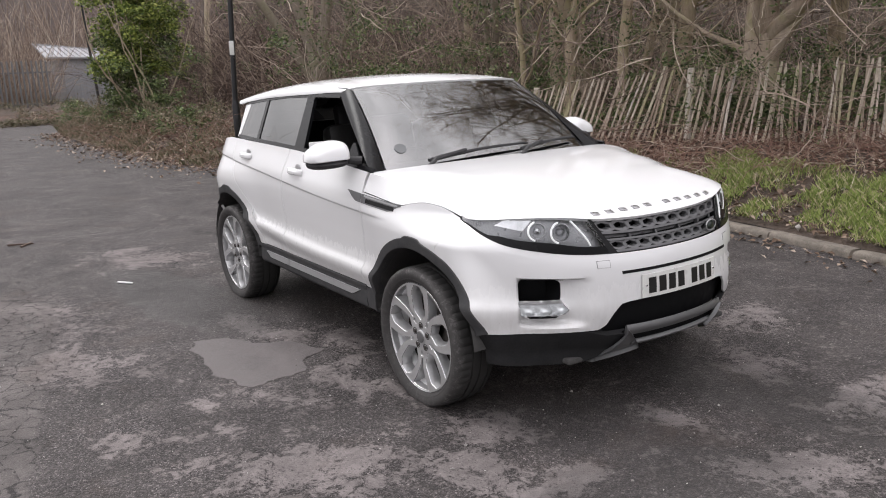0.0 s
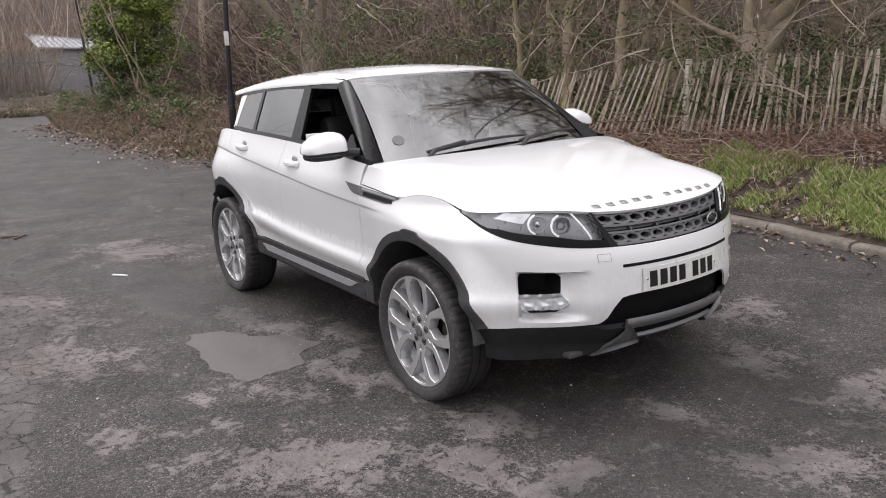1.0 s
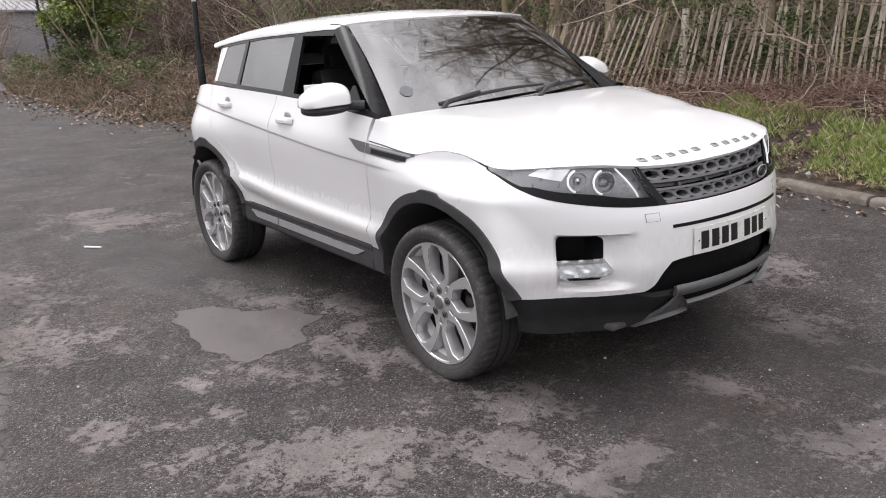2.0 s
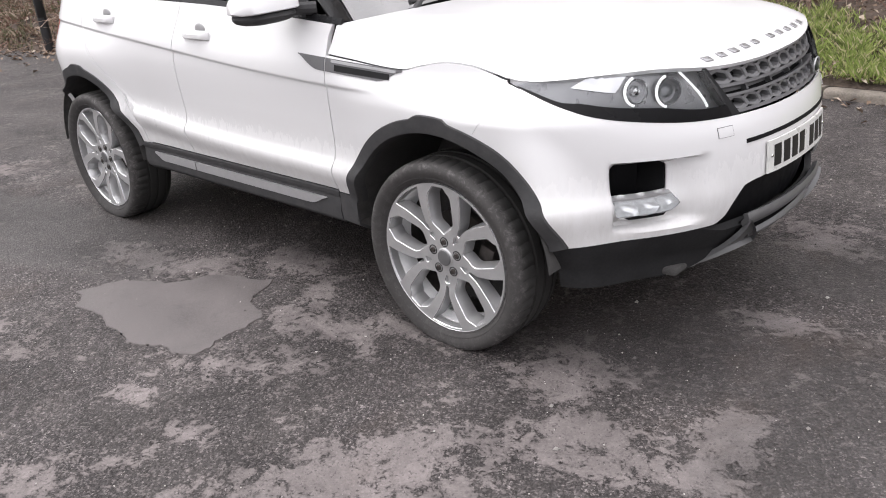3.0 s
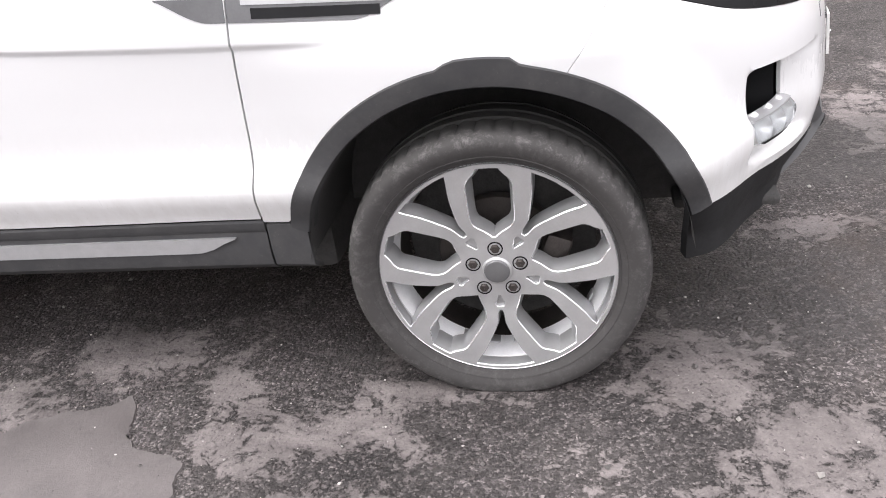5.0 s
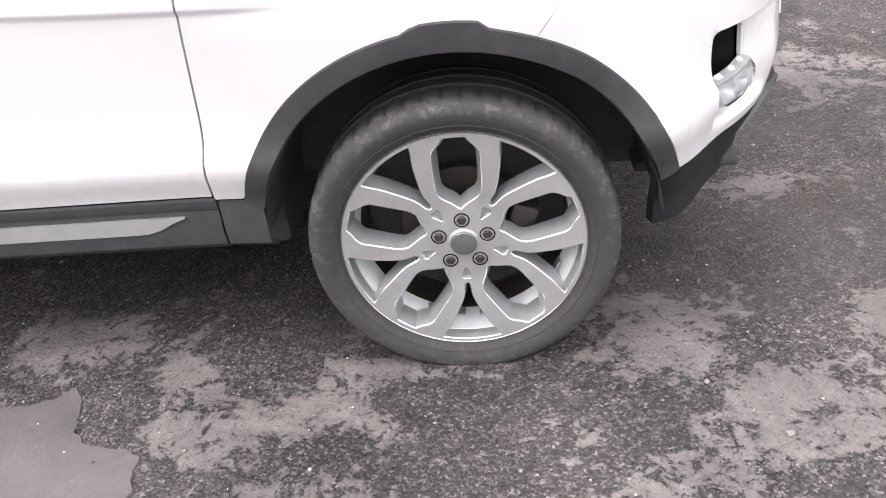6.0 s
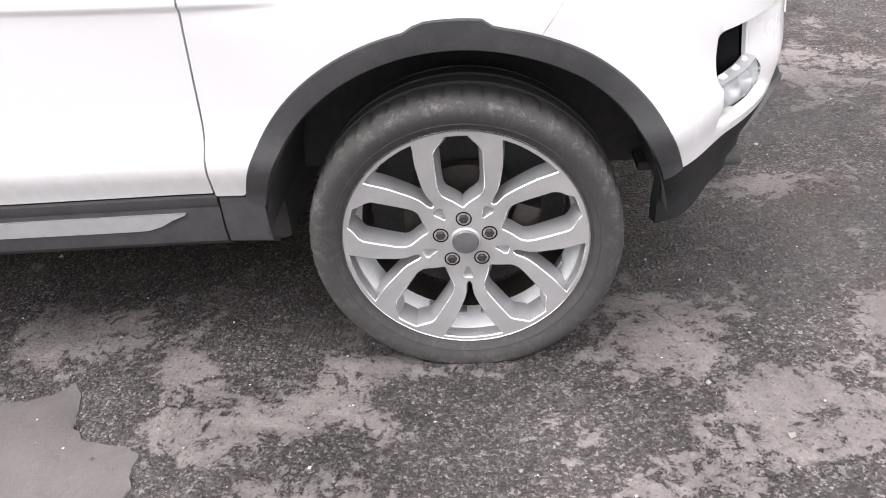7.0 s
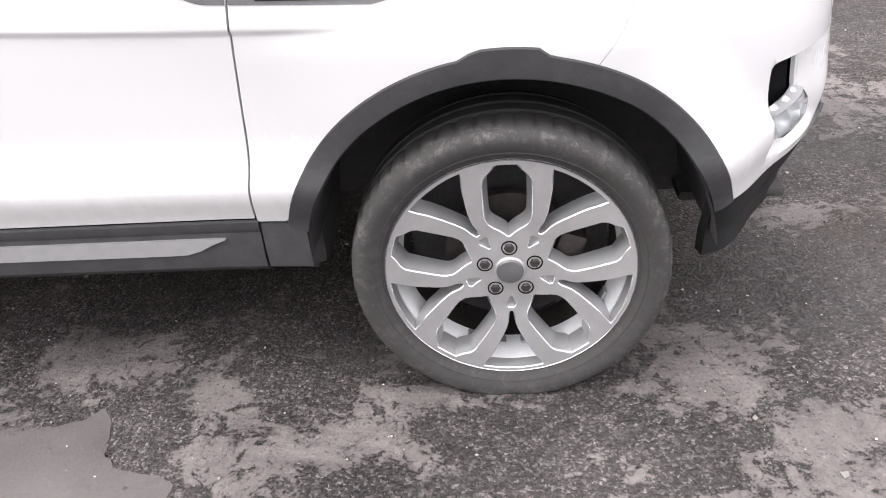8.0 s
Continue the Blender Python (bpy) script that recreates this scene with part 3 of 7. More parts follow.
def half(x, z):
    """Half width of the body before nose and tail turn in."""
    w = section(z - crease_up(x) * (1 - smooth(0.66, 0.90, z)) * smooth(0.45, 0.58, z)) + 0.04
    band = smooth(0.40, 0.52, z) * (1 - smooth(0.90, 1.04, z))
    w += 0.030 * math.exp(-abs(x / 0.46) ** 4) * band
    w += 0.032 * math.exp(-abs((x - WB) / 0.50) ** 4) * smooth(0.40, 0.52, z) * (1 - smooth(0.92, 1.12, z))
    sw = swage_z(x)
    w += 0.011 * smooth(sw - 0.011, sw + 0.007, z) * (1 - smooth(sw + 0.012, sw + 0.17, z)) * (1 - smooth(-0.48, -0.22, x))
    w -= (0.11 * math.exp(-((x - 0.28) / 0.28) ** 2) + 0.03 * smooth(0.1, 0.5, x)) * smooth(0.88, 1.03, z)
    w -= 0.03 * smooth(-2.2, -3.2, x) * smooth(0.9, 1.2, z)
    return w


def flare(x, z):
    """The lip of the bumper swells out round the wheel opening."""
    return 0.060 * smooth(0.26, 0.50, x) * (1 - smooth(ARCH - 0.01, ARCH + 0.15, math.hypot(x, z - HUB)))


def side(x, z):
    """Half width of the finished body at x and z."""
    w = half(x, z)
    if x > XS:
        w *= max(0.0, 1 - ((x - XS) / (nose_x(z) - XS)) ** NOSE) ** (1 / NOSE)
        w += flare(x, z)
    if x < XR:
        w *= max(0.0, 1 - ((XR - x) / (XR - tail_x(z))) ** TAIL) ** (1 / TAIL)
    return w


def nose(th, z, out=0.0):
    """The nose: th from 0 at the middle to 90 degrees at the flank; out: metres proud."""
    a = abs(th)
    x = XS + (nose_x(z) + out - XS) * math.cos(a) ** (2 / NOSE)
    y = (half(x, z) + out) * math.sin(a) ** (2 / NOSE) + flare(x, z) * smooth(0.3, 0.7, a)
    return Vector((x, math.copysign(y, -th), z))


def nose_angle(y, z=0.8):
    lo, hi = 0.0, math.pi / 2
    for _ in range(40):
        mid = (lo + hi) / 2
        lo, hi = (mid, hi) if -nose(mid, z).y < abs(y) else (lo, mid)
    return lo


def arch_z(x, cx, r=ARCH, floor=0.5):
    d = r * r - (x - cx) ** 2
    return max(floor, HUB + math.sqrt(d)) if d > 0 else floor


def spaced(lo, hi, n):
    return [lerp(lo, hi, k / n) for k in range(n + 1)]


car = thing("car", "white five-door compact SUV with alloy wheels, parked on wet tarmac", "car")

# Lines of the body side
belt_z = curve((-3.3, 1.10), (-3.05, 1.195), (-2.85, 1.243), (-2.68, 1.258), (-2.17, 1.250), (-1.4, 1.232), (-0.46, 1.175))
bonnet_edge = curve((-0.56, 1.075), (-0.40, 1.062), (-0.14, 1.040), (-0.06, 1.056), (0.03, 1.068), (0.12, 1.058), (0.18, 1.038), (0.25, 1.014), (0.334, 1.009), (0.487, 1.006), (0.85, 1.0))
lamp_low = curve((0.25, 1.006), (0.27, 0.998), (0.357, 0.972), (0.455, 0.942), (0.552, 0.911), (0.659, 0.886), (0.787, 0.862), (0.9, 0.852))
door_front = curve((0.35, -0.600), (0.505, -0.580), (0.62, -0.566), (0.78, -0.551), (0.97, -0.532), (1.015, -0.528), (1.126, -0.522), (1.2, -0.49))
door_mid = curve((0.40, -1.675), (0.564, -1.667), (0.843, -1.652), (1.028, -1.627), (1.25, -1.57))
door_rear = curve((0.45, -2.10), (0.60, -2.125), (0.72, -2.18), (0.82, -2.27), (0.92, -2.40), (1.02, -2.50), (1.25, -2.60))


def wing_join(z):
    return 0.205 + (z - 0.867) * 0.74


GAP = 0.0025


def flank(name, s, left, right, low, high, n, m, label="", parent=car, out=0.0, depth=0.018, mat=PAINT, power=1.0):
    """A body side panel between two upright lines left(z), right(z) and two lengthwise lines low(x), high(x)."""
    rows = []
    for i in range(n + 1):
        a = i / n
        a = a if power == 1.0 else (0.5 - 0.5 * math.cos(math.pi * a)) * power + a * (1 - power)
        row = []
        for j in range(m + 1):
            b = j / m
            x = lerp(left(0.75), right(0.75), a)
            for _ in range(4):
                z = lerp(low(x) + GAP, high(x) - GAP, b)
                # lines that keep to the swage below the handles
                k = 1 - smooth(-0.34, -0.16, x)
                if k > 0:
                    zl, zh = low(x) + GAP, high(x) - GAP
                    s0, s1 = swage_z(x) - 0.016, swage_z(x) + 0.012
                    z2 = lerp(zl, s0, b / 0.56) if b < 0.56 else lerp(s0, s1, (b - 0.56) / 0.18) if b < 0.74 else lerp(s1, zh, (b - 0.74) / 0.26)
                    z = lerp(z, z2, k)
                x = lerp(left(z) + GAP, right(z) - GAP, a)
            row.append((x, s * (side(x, z) + out), z))
        rows.append(row)
    return part(name, sheet(rows, depth, flip=s < 0), mat, parent, label)


def wing_low(x):
    return arch_z(x, 0, ARCH, 0.505)


def wing_high(x):
    return bonnet_edge(x) - 0.003 if x < 0.25 else min(lamp_low(x), bonnet_edge(x) - 0.004)


def door_low(x):
    return 0.515


def quarter_low(x):
    return arch_z(x, WB, ARCH, 0.46) if x > WB - 0.53 else 0.46


doors = {}
for s in (-1, 1):
    flank("front_wing", s, door_front, wing_join, wing_low, wing_high, 90, 36)
    doors[s, 0] = flank("front_door", s, door_mid, door_front, door_low, belt_z, 34, 56, "white front door with its window down" if s < 0 else "white front door")
    doors[s, 1] = flank("rear_door", s, door_rear, door_mid, lambda x: max(0.515, arch_z(x, WB, ARCH + 0.012, 0.515)), belt_z, 34, 56)
    flank("rear_quarter", s, lambda z: -3.0, door_rear, quarter_low, belt_z, 60, 44)

# Rear bumper, tailgate skin and rear window close the back
def tail_point(th, z, out=0.0):
    a = abs(th)
    x = XR + (tail_x(z) - out - XR) * math.cos(a) ** (2 / TAIL)
    y = (half(x, z) + out) * math.sin(a) ** (2 / TAIL)
    return (x, math.copysign(y, th), z)


def tail_limit(z):
    lo, hi = 0.0, math.pi / 2
    for _ in range(40):
        mid = (lo + hi) / 2
        lo, hi = (mid, hi) if tail_point(mid, z)[0] < -3.0 else (lo, mid)
    return lo - 0.002


for name, z0, z1, m in (("rear_bumper", 0.46, 0.80, 10), ("tailgate", 0.806, 1.20, 14)):
    rows = [[tail_point(tail_limit(lerp(z0, z1, j / m)) * lerp(-1, 1, i / 40), lerp(z0, z1, j / m)) for j in range(m + 1)] for i in range(41)]
    part(name, sheet(rows, 0.02), PAINT, car)
rows = [[tail_point(tail_limit(lerp(0.28, 0.455, j / 6)) * lerp(-1, 1, i / 40), lerp(0.28, 0.455, j / 6)) for j in range(7)] for i in range(41)]
part("rear_valance", sheet(rows, 0.02), TRIM, car, "black plastic rear valance")

# Clamshell bonnet
BON_Y = side(0.25, 1.014)
bonnet_mid = curve((-0.62, 1.20), (-0.44, 1.195), (-0.2, 1.186), (0.0, 1.172), (0.3, 1.138), (0.5, 1.105), (0.65, 1.077), (0.78, 1.050), (0.86, 1.03))


def bonnet_half(x):
    return side(x, bonnet_edge(x)) - 0.002 if x < 0.25 else BON_Y


def bonnet(u, v):
    a = abs(v)
    x0 = lerp(-0.40, -0.518, a ** 3)
    x1 = 0.25 + 0.562 * max(0.0, 1 - a ** 2.35) ** (1 / 2.35)
    x = lerp(x0, 0.19, u / 0.62) if u < 0.62 else lerp(0.19, x1, (u - 0.62) / 0.38)
    ye = bonnet_half(x)
    zm, ze = bonnet_mid(x), bonnet_edge(x) - 0.0005
    z = zm - (zm - ze) * (0.86 * a ** lerp(15, 6, smooth(-0.5, 0.15, x)) + 0.14 * a ** 2) + 0.006 * math.exp(-((a - 0.72) / 0.12) ** 2)
    z -= 0.040 * u ** 14 * (1 - a ** 4)
    y = a * ye
    k = 1 - smooth(-0.42, -0.08, x)
    if k > 0:
        # towards the cabin the bonnet carries on the doors' shoulder
        a0 = 0.90
        zs = zm - 0.022
        z2 = zm - 0.022 * (a / a0) ** 3 if a < a0 else lerp(zs, ze, (a - a0) / (1 - a0))
        y2 = a / a0 * (side(x, zs) - 0.004) if a < a0 else side(x, z2) - 0.002 - 0.002 * (1 - a) / (1 - a0)
        y, z = lerp(y, y2, k), lerp(z, z2, k)
    return Vector((x, math.copysign(y, v), z))


def bonnet_spread(k):
    """Lines across, closer together near the sides."""
    return math.sin(lerp(-1, 1, k) * math.pi / 2)


rows = [[bonnet(i / 90, bonnet_spread(j / 64)) for j in range(65)] for i in range(91)]
part("bonnet", sheet(rows, 0.014, flip=True), PAINT, car, "white clamshell bonnet")

# dark gutter under the bonnet edge
for s in (-1, 1):
    rows = [[(x, s * (side(x, bonnet_edge(x)) - 0.007), bonnet_edge(x) + dz) for dz in (-0.03, -0.01, 0.002)] for x in spaced(-0.50, 0.27, 40)]
    part("bonnet_gutter", sheet(rows, 0.004, flip=s < 0), TRIM, car)

# Front bumper with two duct openings, its lower air intake and skid plate
DUCT = (nose_angle(0.606, 0.68), nose_angle(0.764, 0.68))
ths = sorted(set([round(t, 5) for t in spaced(0, nose_angle(0.44), 10) + spaced(nose_angle(0.44), DUCT[0], 12) + spaced(*DUCT, 8) + spaced(DUCT[1], 1.18, 30) + spaced(1.18, 1.5, 22)]))
ths = [-t for t in reversed(ths) if t > 0] + ths
intake_high = curve((0.0, 0.632), (0.36, 0.622), (0.39, 0.60), (0.46, 0.515), (0.50, 0.497), (0.9, 0.490))


def hem(a):
    """Lower edge of the painted bumper towards the wheel, a metres off the middle."""
    return lerp(0.497, 0.488, smooth(0.48, 0.90, a))


def bumper_low(th):
    p = nose(th, 0.6)
    if abs(p.y) < 0.5:
        return intake_high(abs(p.y))
    return arch_z(p.x, 0, ARCH, hem(abs(p.y)))


def nose_low(th):
    """Where the nose meets the lower edge of lamps and grille, at the angle th."""
    z = 0.87
    for _ in range(4):
        z = lamp_low(nose(th, z).x)
    return nose(th, z)


def bumper_high(th):
    return nose_low(th).z


def scoop(p):
    """The hollow round the fog lamp."""
    a = abs(p.y)
    k = smooth(0.49, 0.60, a) * (1 - smooth(0.742, 0.785, a)) * smooth(0.518, 0.548, p.z) * (1 - smooth(0.745, 0.756, p.z))
    return Vector((p.x - 0.050 * k, p.y * (1 - 0.008 * k), p.z))


def bumper_end(z):
    """Angle at which the bumper meets the front wing."""
    x = wing_join(max(z, 0.815)) - 0.0008
    c = min(1.0, max(0.0, (x - XS) / (nose_x(z) - XS)))
    return math.acos(c ** (NOSE / 2))


rows = []
th_max = ths[-1]
for t0 in ths:
    row = []
    for j in range(28):
        th = t0
        for _ in range(6):
            lo, hi = bumper_low(th), bumper_high(th) - GAP
            z1, z2 = max(0.576, lerp(lo, hi, 0.3)), max(0.744, lerp(lo, hi, 0.6))
            z = lerp(lo, z1, j / 10) if j < 10 else lerp(z1, z2, (j - 10) / 8) if j < 18 else lerp(z2, hi, (j - 18) / 9)
            k = abs(t0) / th_max
            th = t0 * lerp(1.0, bumper_end(z) / th_max, smooth(0.72, 1.0, k))
        # rounded corners of the brake ducts
        for e, d in ((DUCT[0], 1), (DUCT[1], -1)):
            if abs(abs(t0) - e) < 1e-4 and j in (10, 18):
                th += math.copysign(0.010, th) * d
                z += 0.009 if j == 10 else -0.009
        p = nose(th, z)
        row.append(scoop(p))
    rows.append(row)


def duct_hole(i, j):
    t = abs((ths[i] + ths[i + 1]) / 2)
    return DUCT[0] < t < DUCT[1] and 10 <= j < 18


front_bumper = part("front_bumper", sheet(rows, 0.010, holes=duct_hole), PAINT, car)

# Number plate ledge slot
rows = [[nose(t, z, 0.002) for z in (0.758, 0.765, 0.772)] for t in spaced(-nose_angle(0.42), nose_angle(0.36), 24)]
part("bumper_slot", sheet(rows, 0.004), GRILLE_BLACK, front_bumper, "dark slot above the number plate")

# Washer covers, flush round flaps
for s in (-1, 1):
    t0 = nose_angle(0.445, 0.82)
    rows = [[nose(-s * (t0 + a), 0.812 + b, 0.001) for b in spaced(-0.0175, 0.0175, 4)] for a in spaced(-0.0375, 0.0375, 4)]
    part("washer_gap", sheet(rows, 0.002, flip=s > 0), GRILLE_GREY, front_bumper)
    rows = [[nose(-s * (t0 + a), 0.812 + b, 0.0025) for b in spaced(-0.016, 0.016, 4)] for a in spaced(-0.035, 0.035, 4)]
    part("washer_cover", sheet(rows, 0.004, flip=s > 0), PAINT, front_bumper)

# Ducts and fog lamps
def lamp_strip(side_of, u, z, out):
    """A point of the fog lamp: u from its outer end (0) to its tip (1)."""
    bow = 0.012 * math.sin(math.pi * min(u, 1)) + out
    return Vector((lerp(0.608, 0.735, u) + 0.828 * bow + 0.35 * (0.64 - z), side_of * (lerp(0.778, 0.590, u) + 0.56 * bow), z))


lamp_tip = curve((0.0, 0.82), (0.15, 0.92), (0.35, 1.0), (0.7, 0.95), (1.0, 0.90))


def lamp_rows(side_of, out, n, m, low=0.584, high=0.640, grow=0.0):
    """The lamp's outline as a grid; out: its depth at u and v."""
    return [[lamp_strip(side_of, lerp(lamp_tip(v) + grow, -grow, i / (n - 1)), lerp(low, high, v), out(1 - i / (n - 1), v)) for v in spaced(0, 1, m)] for i in range(n)]


for s in (-1, 1):
    a0, a1 = (-s * t for t in DUCT)
    grow_t = -s * 0.006
    loop = [(t, 0.572) for t in spaced(a0 - grow_t, a1 + grow_t, 6)] + [(a1 + grow_t, z) for z in spaced(0.572, 0.757, 6)[1:]]
    loop += [(t, 0.757) for t in spaced(a1 + grow_t, a0 - grow_t, 6)[1:]] + [(a0 - grow_t, z) for z in spaced(0.757, 0.572, 6)[1:-1]]
    rows = [[scoop(nose(t, z, -0.011)) + Vector((-0.008 - back, 0, 0)) for t, z in loop] for back in (0.0, 0.05, 0.10)]
    bm = sheet(rows, 0.0, closed=True)
    bm.faces.new([bm.verts.new(p) for p in rows[-1]])
    part("duct", bm, GRILLE_BLACK, front_bumper, "black brake duct")
    lamp = part("fog_lamp", sheet(lamp_rows(s, lambda u, v: 0.004 * math.sin(math.pi * v), 14, 6), 0.008, flip=s > 0), LENS_CLEAR, front_bumper, "clear lens fog and daytime lamp")
    # three shallow bowls in a row behind the lens, closed at the back
    part("reflector", sheet(lamp_rows(s, lambda u, v: -0.004 - 0.016 * abs(math.sin(3 * math.pi * u)) * math.sin(math.pi * v), 25, 6), 0.02, flip=s > 0), LAMP_CHROME, lamp, sharp=25)
    # chrome ledge along the top; a black strip paints the shaded gap below
    rows = [[lamp_strip(s, u, 0.6405 + 0.006 * w, 0.004 - 0.030 * w) for w in (0, 0.3, 1)] for u in spaced(0.90, 0.0, 12)]
    part("lamp_ledge", sheet(rows, 0.004, flip=s > 0), SATIN_SILVER, lamp)
    rows = [[lamp_strip(s, lerp(lerp(0.70, 0.80, v), lerp(0.16, 0.06, v), k / 9), lerp(0.570, 0.584, v), -0.012) for v in (0, 0.5, 1)] for k in range(10)]
    part("lamp_gap_shade", sheet(rows, 0.02, flip=s > 0), GRILLE_BLACK, lamp)

# Black lower apron
def apron(th, b):
    p = nose(th, 0.6)
    a = abs(p.y)
    hi = (0.462 if a < 0.40 else lerp(0.462, hem(a), smooth(0.40, 0.52, a))) - 0.001
    lo = lerp(0.37, 0.315, smooth(0.3, 0.56, a)) + 0.010 * smooth(0.72, 0.86, a)
    z = lerp(lo, hi, b)
    # its ends stand upright at the wheel opening
    end = math.acos(((0.458 - XS) / (nose_x(max(z, 0.385)) - XS)) ** (NOSE / 2))
    q = nose(th * end / TH_APRON, max(z, 0.385))
    q.z = z
    q.x -= 0.022 * (1 - b) * (1 - smooth(0.62, 0.84, a))
    q.y *= 1 - 0.022 * (1 - b)
    return q


TH_APRON = nose_angle(0.862, 0.49)
TH_AP = [t for t in ths if abs(t) < TH_APRON - 0.01]
TH_AP = [-TH_APRON] + TH_AP + [TH_APRON]
rows = [[apron(t, b) for b in spaced(0, 1, 8)] for t in TH_AP]
part("lower_apron", sheet(rows, 0.03), APRON_SHADED, car, "black textured plastic bumper apron")

# Lower intake: a dark mesh panel set back, and the grey skid bar below
rows = [[nose(t, z) + Vector((-0.05, 0, 0)) for z in spaced(0.46, 0.64, 3)] for t in spaced(-nose_angle(0.5), nose_angle(0.5), 20)]
part("lower_intake", sheet(rows, 0.0, flip=True), GRILLE_BLACK, front_bumper, "black lower air intake")


def skid(th, b):
    z = lerp(0.452, 0.508, b)
    return nose(th, z, 0.010 + 0.012 * math.sin(math.pi * b))


def skid_wing(side_of, c, b):
    """The corner of the skid plate, sweeping down and out to a thin fin under the apron."""
    a = lerp(lerp(0.255, 0.435, c), lerp(0.335, 0.480, c), b)
    z = lerp(lerp(0.385, 0.312, c), lerp(0.488, 0.316, c ** 0.65), b)
    return nose(-side_of * nose_angle(a), z, lerp(0.012, -0.025, c) + 0.008 * math.sin(math.pi * b))


rows = [[skid(t, b) for b in spaced(0, 1, 6)] for t in spaced(-nose_angle(0.345), nose_angle(0.345), 40)]
skid_plate = part("skid_plate", sheet(rows, 0.02), SKID_GREY, car, "silver-grey painted bumper skid plate")
for s in (-1, 1):
    part("skid_wing", sheet([[skid_wing(s, c, b) for b in spaced(0, 1, 6)] for c in spaced(0, 1, 14)], 0.02, flip=s < 0), SKID_GREY, skid_plate)
rows = [[nose(t, lerp(0.385, 0.420, b), 0.004 + 0.02 * math.sin(math.pi * b)) for b in spaced(0, 1, 5)] for t in spaced(-nose_angle(0.30), nose_angle(0.30), 30)]
part("skid_bar", sheet(rows, 0.02), SKID_GREY, skid_plate)
rows = [[nose(t, z, -0.004) for z in spaced(0.40, 0.475, 3)] for t in spaced(-nose_angle(0.36), nose_angle(0.36), 20)]
part("skid_gap", sheet(rows, 0.0, flip=True), GRILLE_BLACK, skid_plate)

# Number plate: registration shown as plain bars
def on_nose(y0, y1, z0, z1, out, n=10, m=2):
    """A patch that lies on the nose between two y and two z."""
    return [[nose(nose_angle(abs(y), 0.69) * (1 if y < 0 else -1), z, out) for z in spaced(z0, z1, m)] for y in spaced(y1, y0, n)]


plate = part("number_plate", sheet(on_nose(-0.26, 0.26, 0.632, 0.743, 0.012, 20), 0.008), PLATE_WHITE, car, "white number plate with black bars")
for k in range(7):
    y = -0.205 + k * 0.062 + (0.036 if k > 3 else 0)
    part("plate_bar", sheet(on_nose(y - 0.022, y + 0.022, 0.650, 0.725, 0.0135, 4), 0.001), PLATE_BLACK, plate)
for y in (-0.235, 0.235):
    bm = lathe([(0.0005, 0.004), (0.005, 0.003), (0.006, 0)], 10, "X")
    bmesh.ops.translate(bm, vec=nose(nose_angle(0.242, 0.69) * (1 if y < 0 else -1), 0.69, 0.013), verts=bm.verts)
    part("plate_screw", bm, CHROME, plate)

# Grille between bumper and bonnet lip
def lip(y):
    """Front edge of the bonnet at y."""
    return bonnet(1.0, max(-1, min(1, y / BON_Y)))


def sill_of_nose(y):
    t = nose_angle(abs(y), 0.86) * (1 if y < 0 else -1)
    return nose_low(t)


def face(y, b, back=0.0):
    """A point of the nose between bumper (b 0) and bonnet lip (b 1)."""
    p = lerp(sill_of_nose(y), lip(y), b)
    p.x -= back
    p.y = y
    return p


GR = 0.452
grille = part("grille", sheet([[face(y, b, 0.075) for b in spaced(-0.1, 1.0, 4)] for y in spaced(-GR - 0.03, GR + 0.03, 24)], 0.0), GRILLE_BLACK, car, "dark grey honeycomb grille")


def grille_edge(b):
    return lerp(GR - 0.09, GR, b)


for b0, b1 in ((0.0, 0.40), (0.54, 0.97)):
    # each bar is an open hexagon lattice in a frame
    for e0, e1 in ((b0, b0 + 0.07), (b1 - 0.06, b1)):
        rows = [[face(y * grille_edge(b), b, 0.012) for b in spaced(e0, e1, 2)] for y in spaced(-1, 1, 30)]
        part("grille_rail", sheet(rows, 0.03, flip=True), GRILLE_GREY, grille)
    n = 10
    for k in range(n):
        bm = bmesh.new()
        y0 = lerp(-1, 1, (k + 0.5) / n)
        ring_o, ring_i, ring_d = [], [], []
        for q in range(12):
            a = 2 * math.pi * q / 12
            hexr = 1.0 / max(abs(math.cos(a)), abs(math.cos(a - math.pi / 3)), abs(math.cos(a + math.pi / 3)))
            for ring, f, back in ((ring_o, 1.25, 0.014), (ring_i, 0.72, 0.017), (ring_d, 0.68, 0.05)):
                yy = y0 + f * hexr * math.cos(a) * 0.98 / n
                bb = lerp(b0 + 0.035, b1 - 0.03, 0.5 + 0.5 * f * hexr * math.sin(a) * 0.68)
                yy, bb = max(-1, min(1, yy)), max(b0 + 0.02, min(b1 - 0.02, bb))
                ring.append(bm.verts.new(face(yy * grille_edge(bb), bb, back)))
        for q in range(12):
            r = (q + 1) % 12
            bm.faces.new([ring_o[q], ring_o[r], ring_i[r], ring_i[q]])
            bm.faces.new([ring_i[q], ring_i[r], ring_d[r], ring_d[q]])
        part("grille_cell", bm, GRILLE_GREY, grille)
rows = [[face(y * grille_edge(b), b, 0.05) for b in spaced(0.38, 0.56, 2)] for y in spaced(-1, 1, 24)]
part("grille_bar", sheet(rows, 0.01, flip=True), GRILLE_GREY, grille)
for y in (-0.25, -0.085, 0.085, 0.25):
    part("grille_rib", sheet([[face(y + d, b, 0.03) for b in spaced(0.38, 0.56, 2)] for d in (-0.006, 0.006)], 0.02, flip=True), GRILLE_GREY, grille)
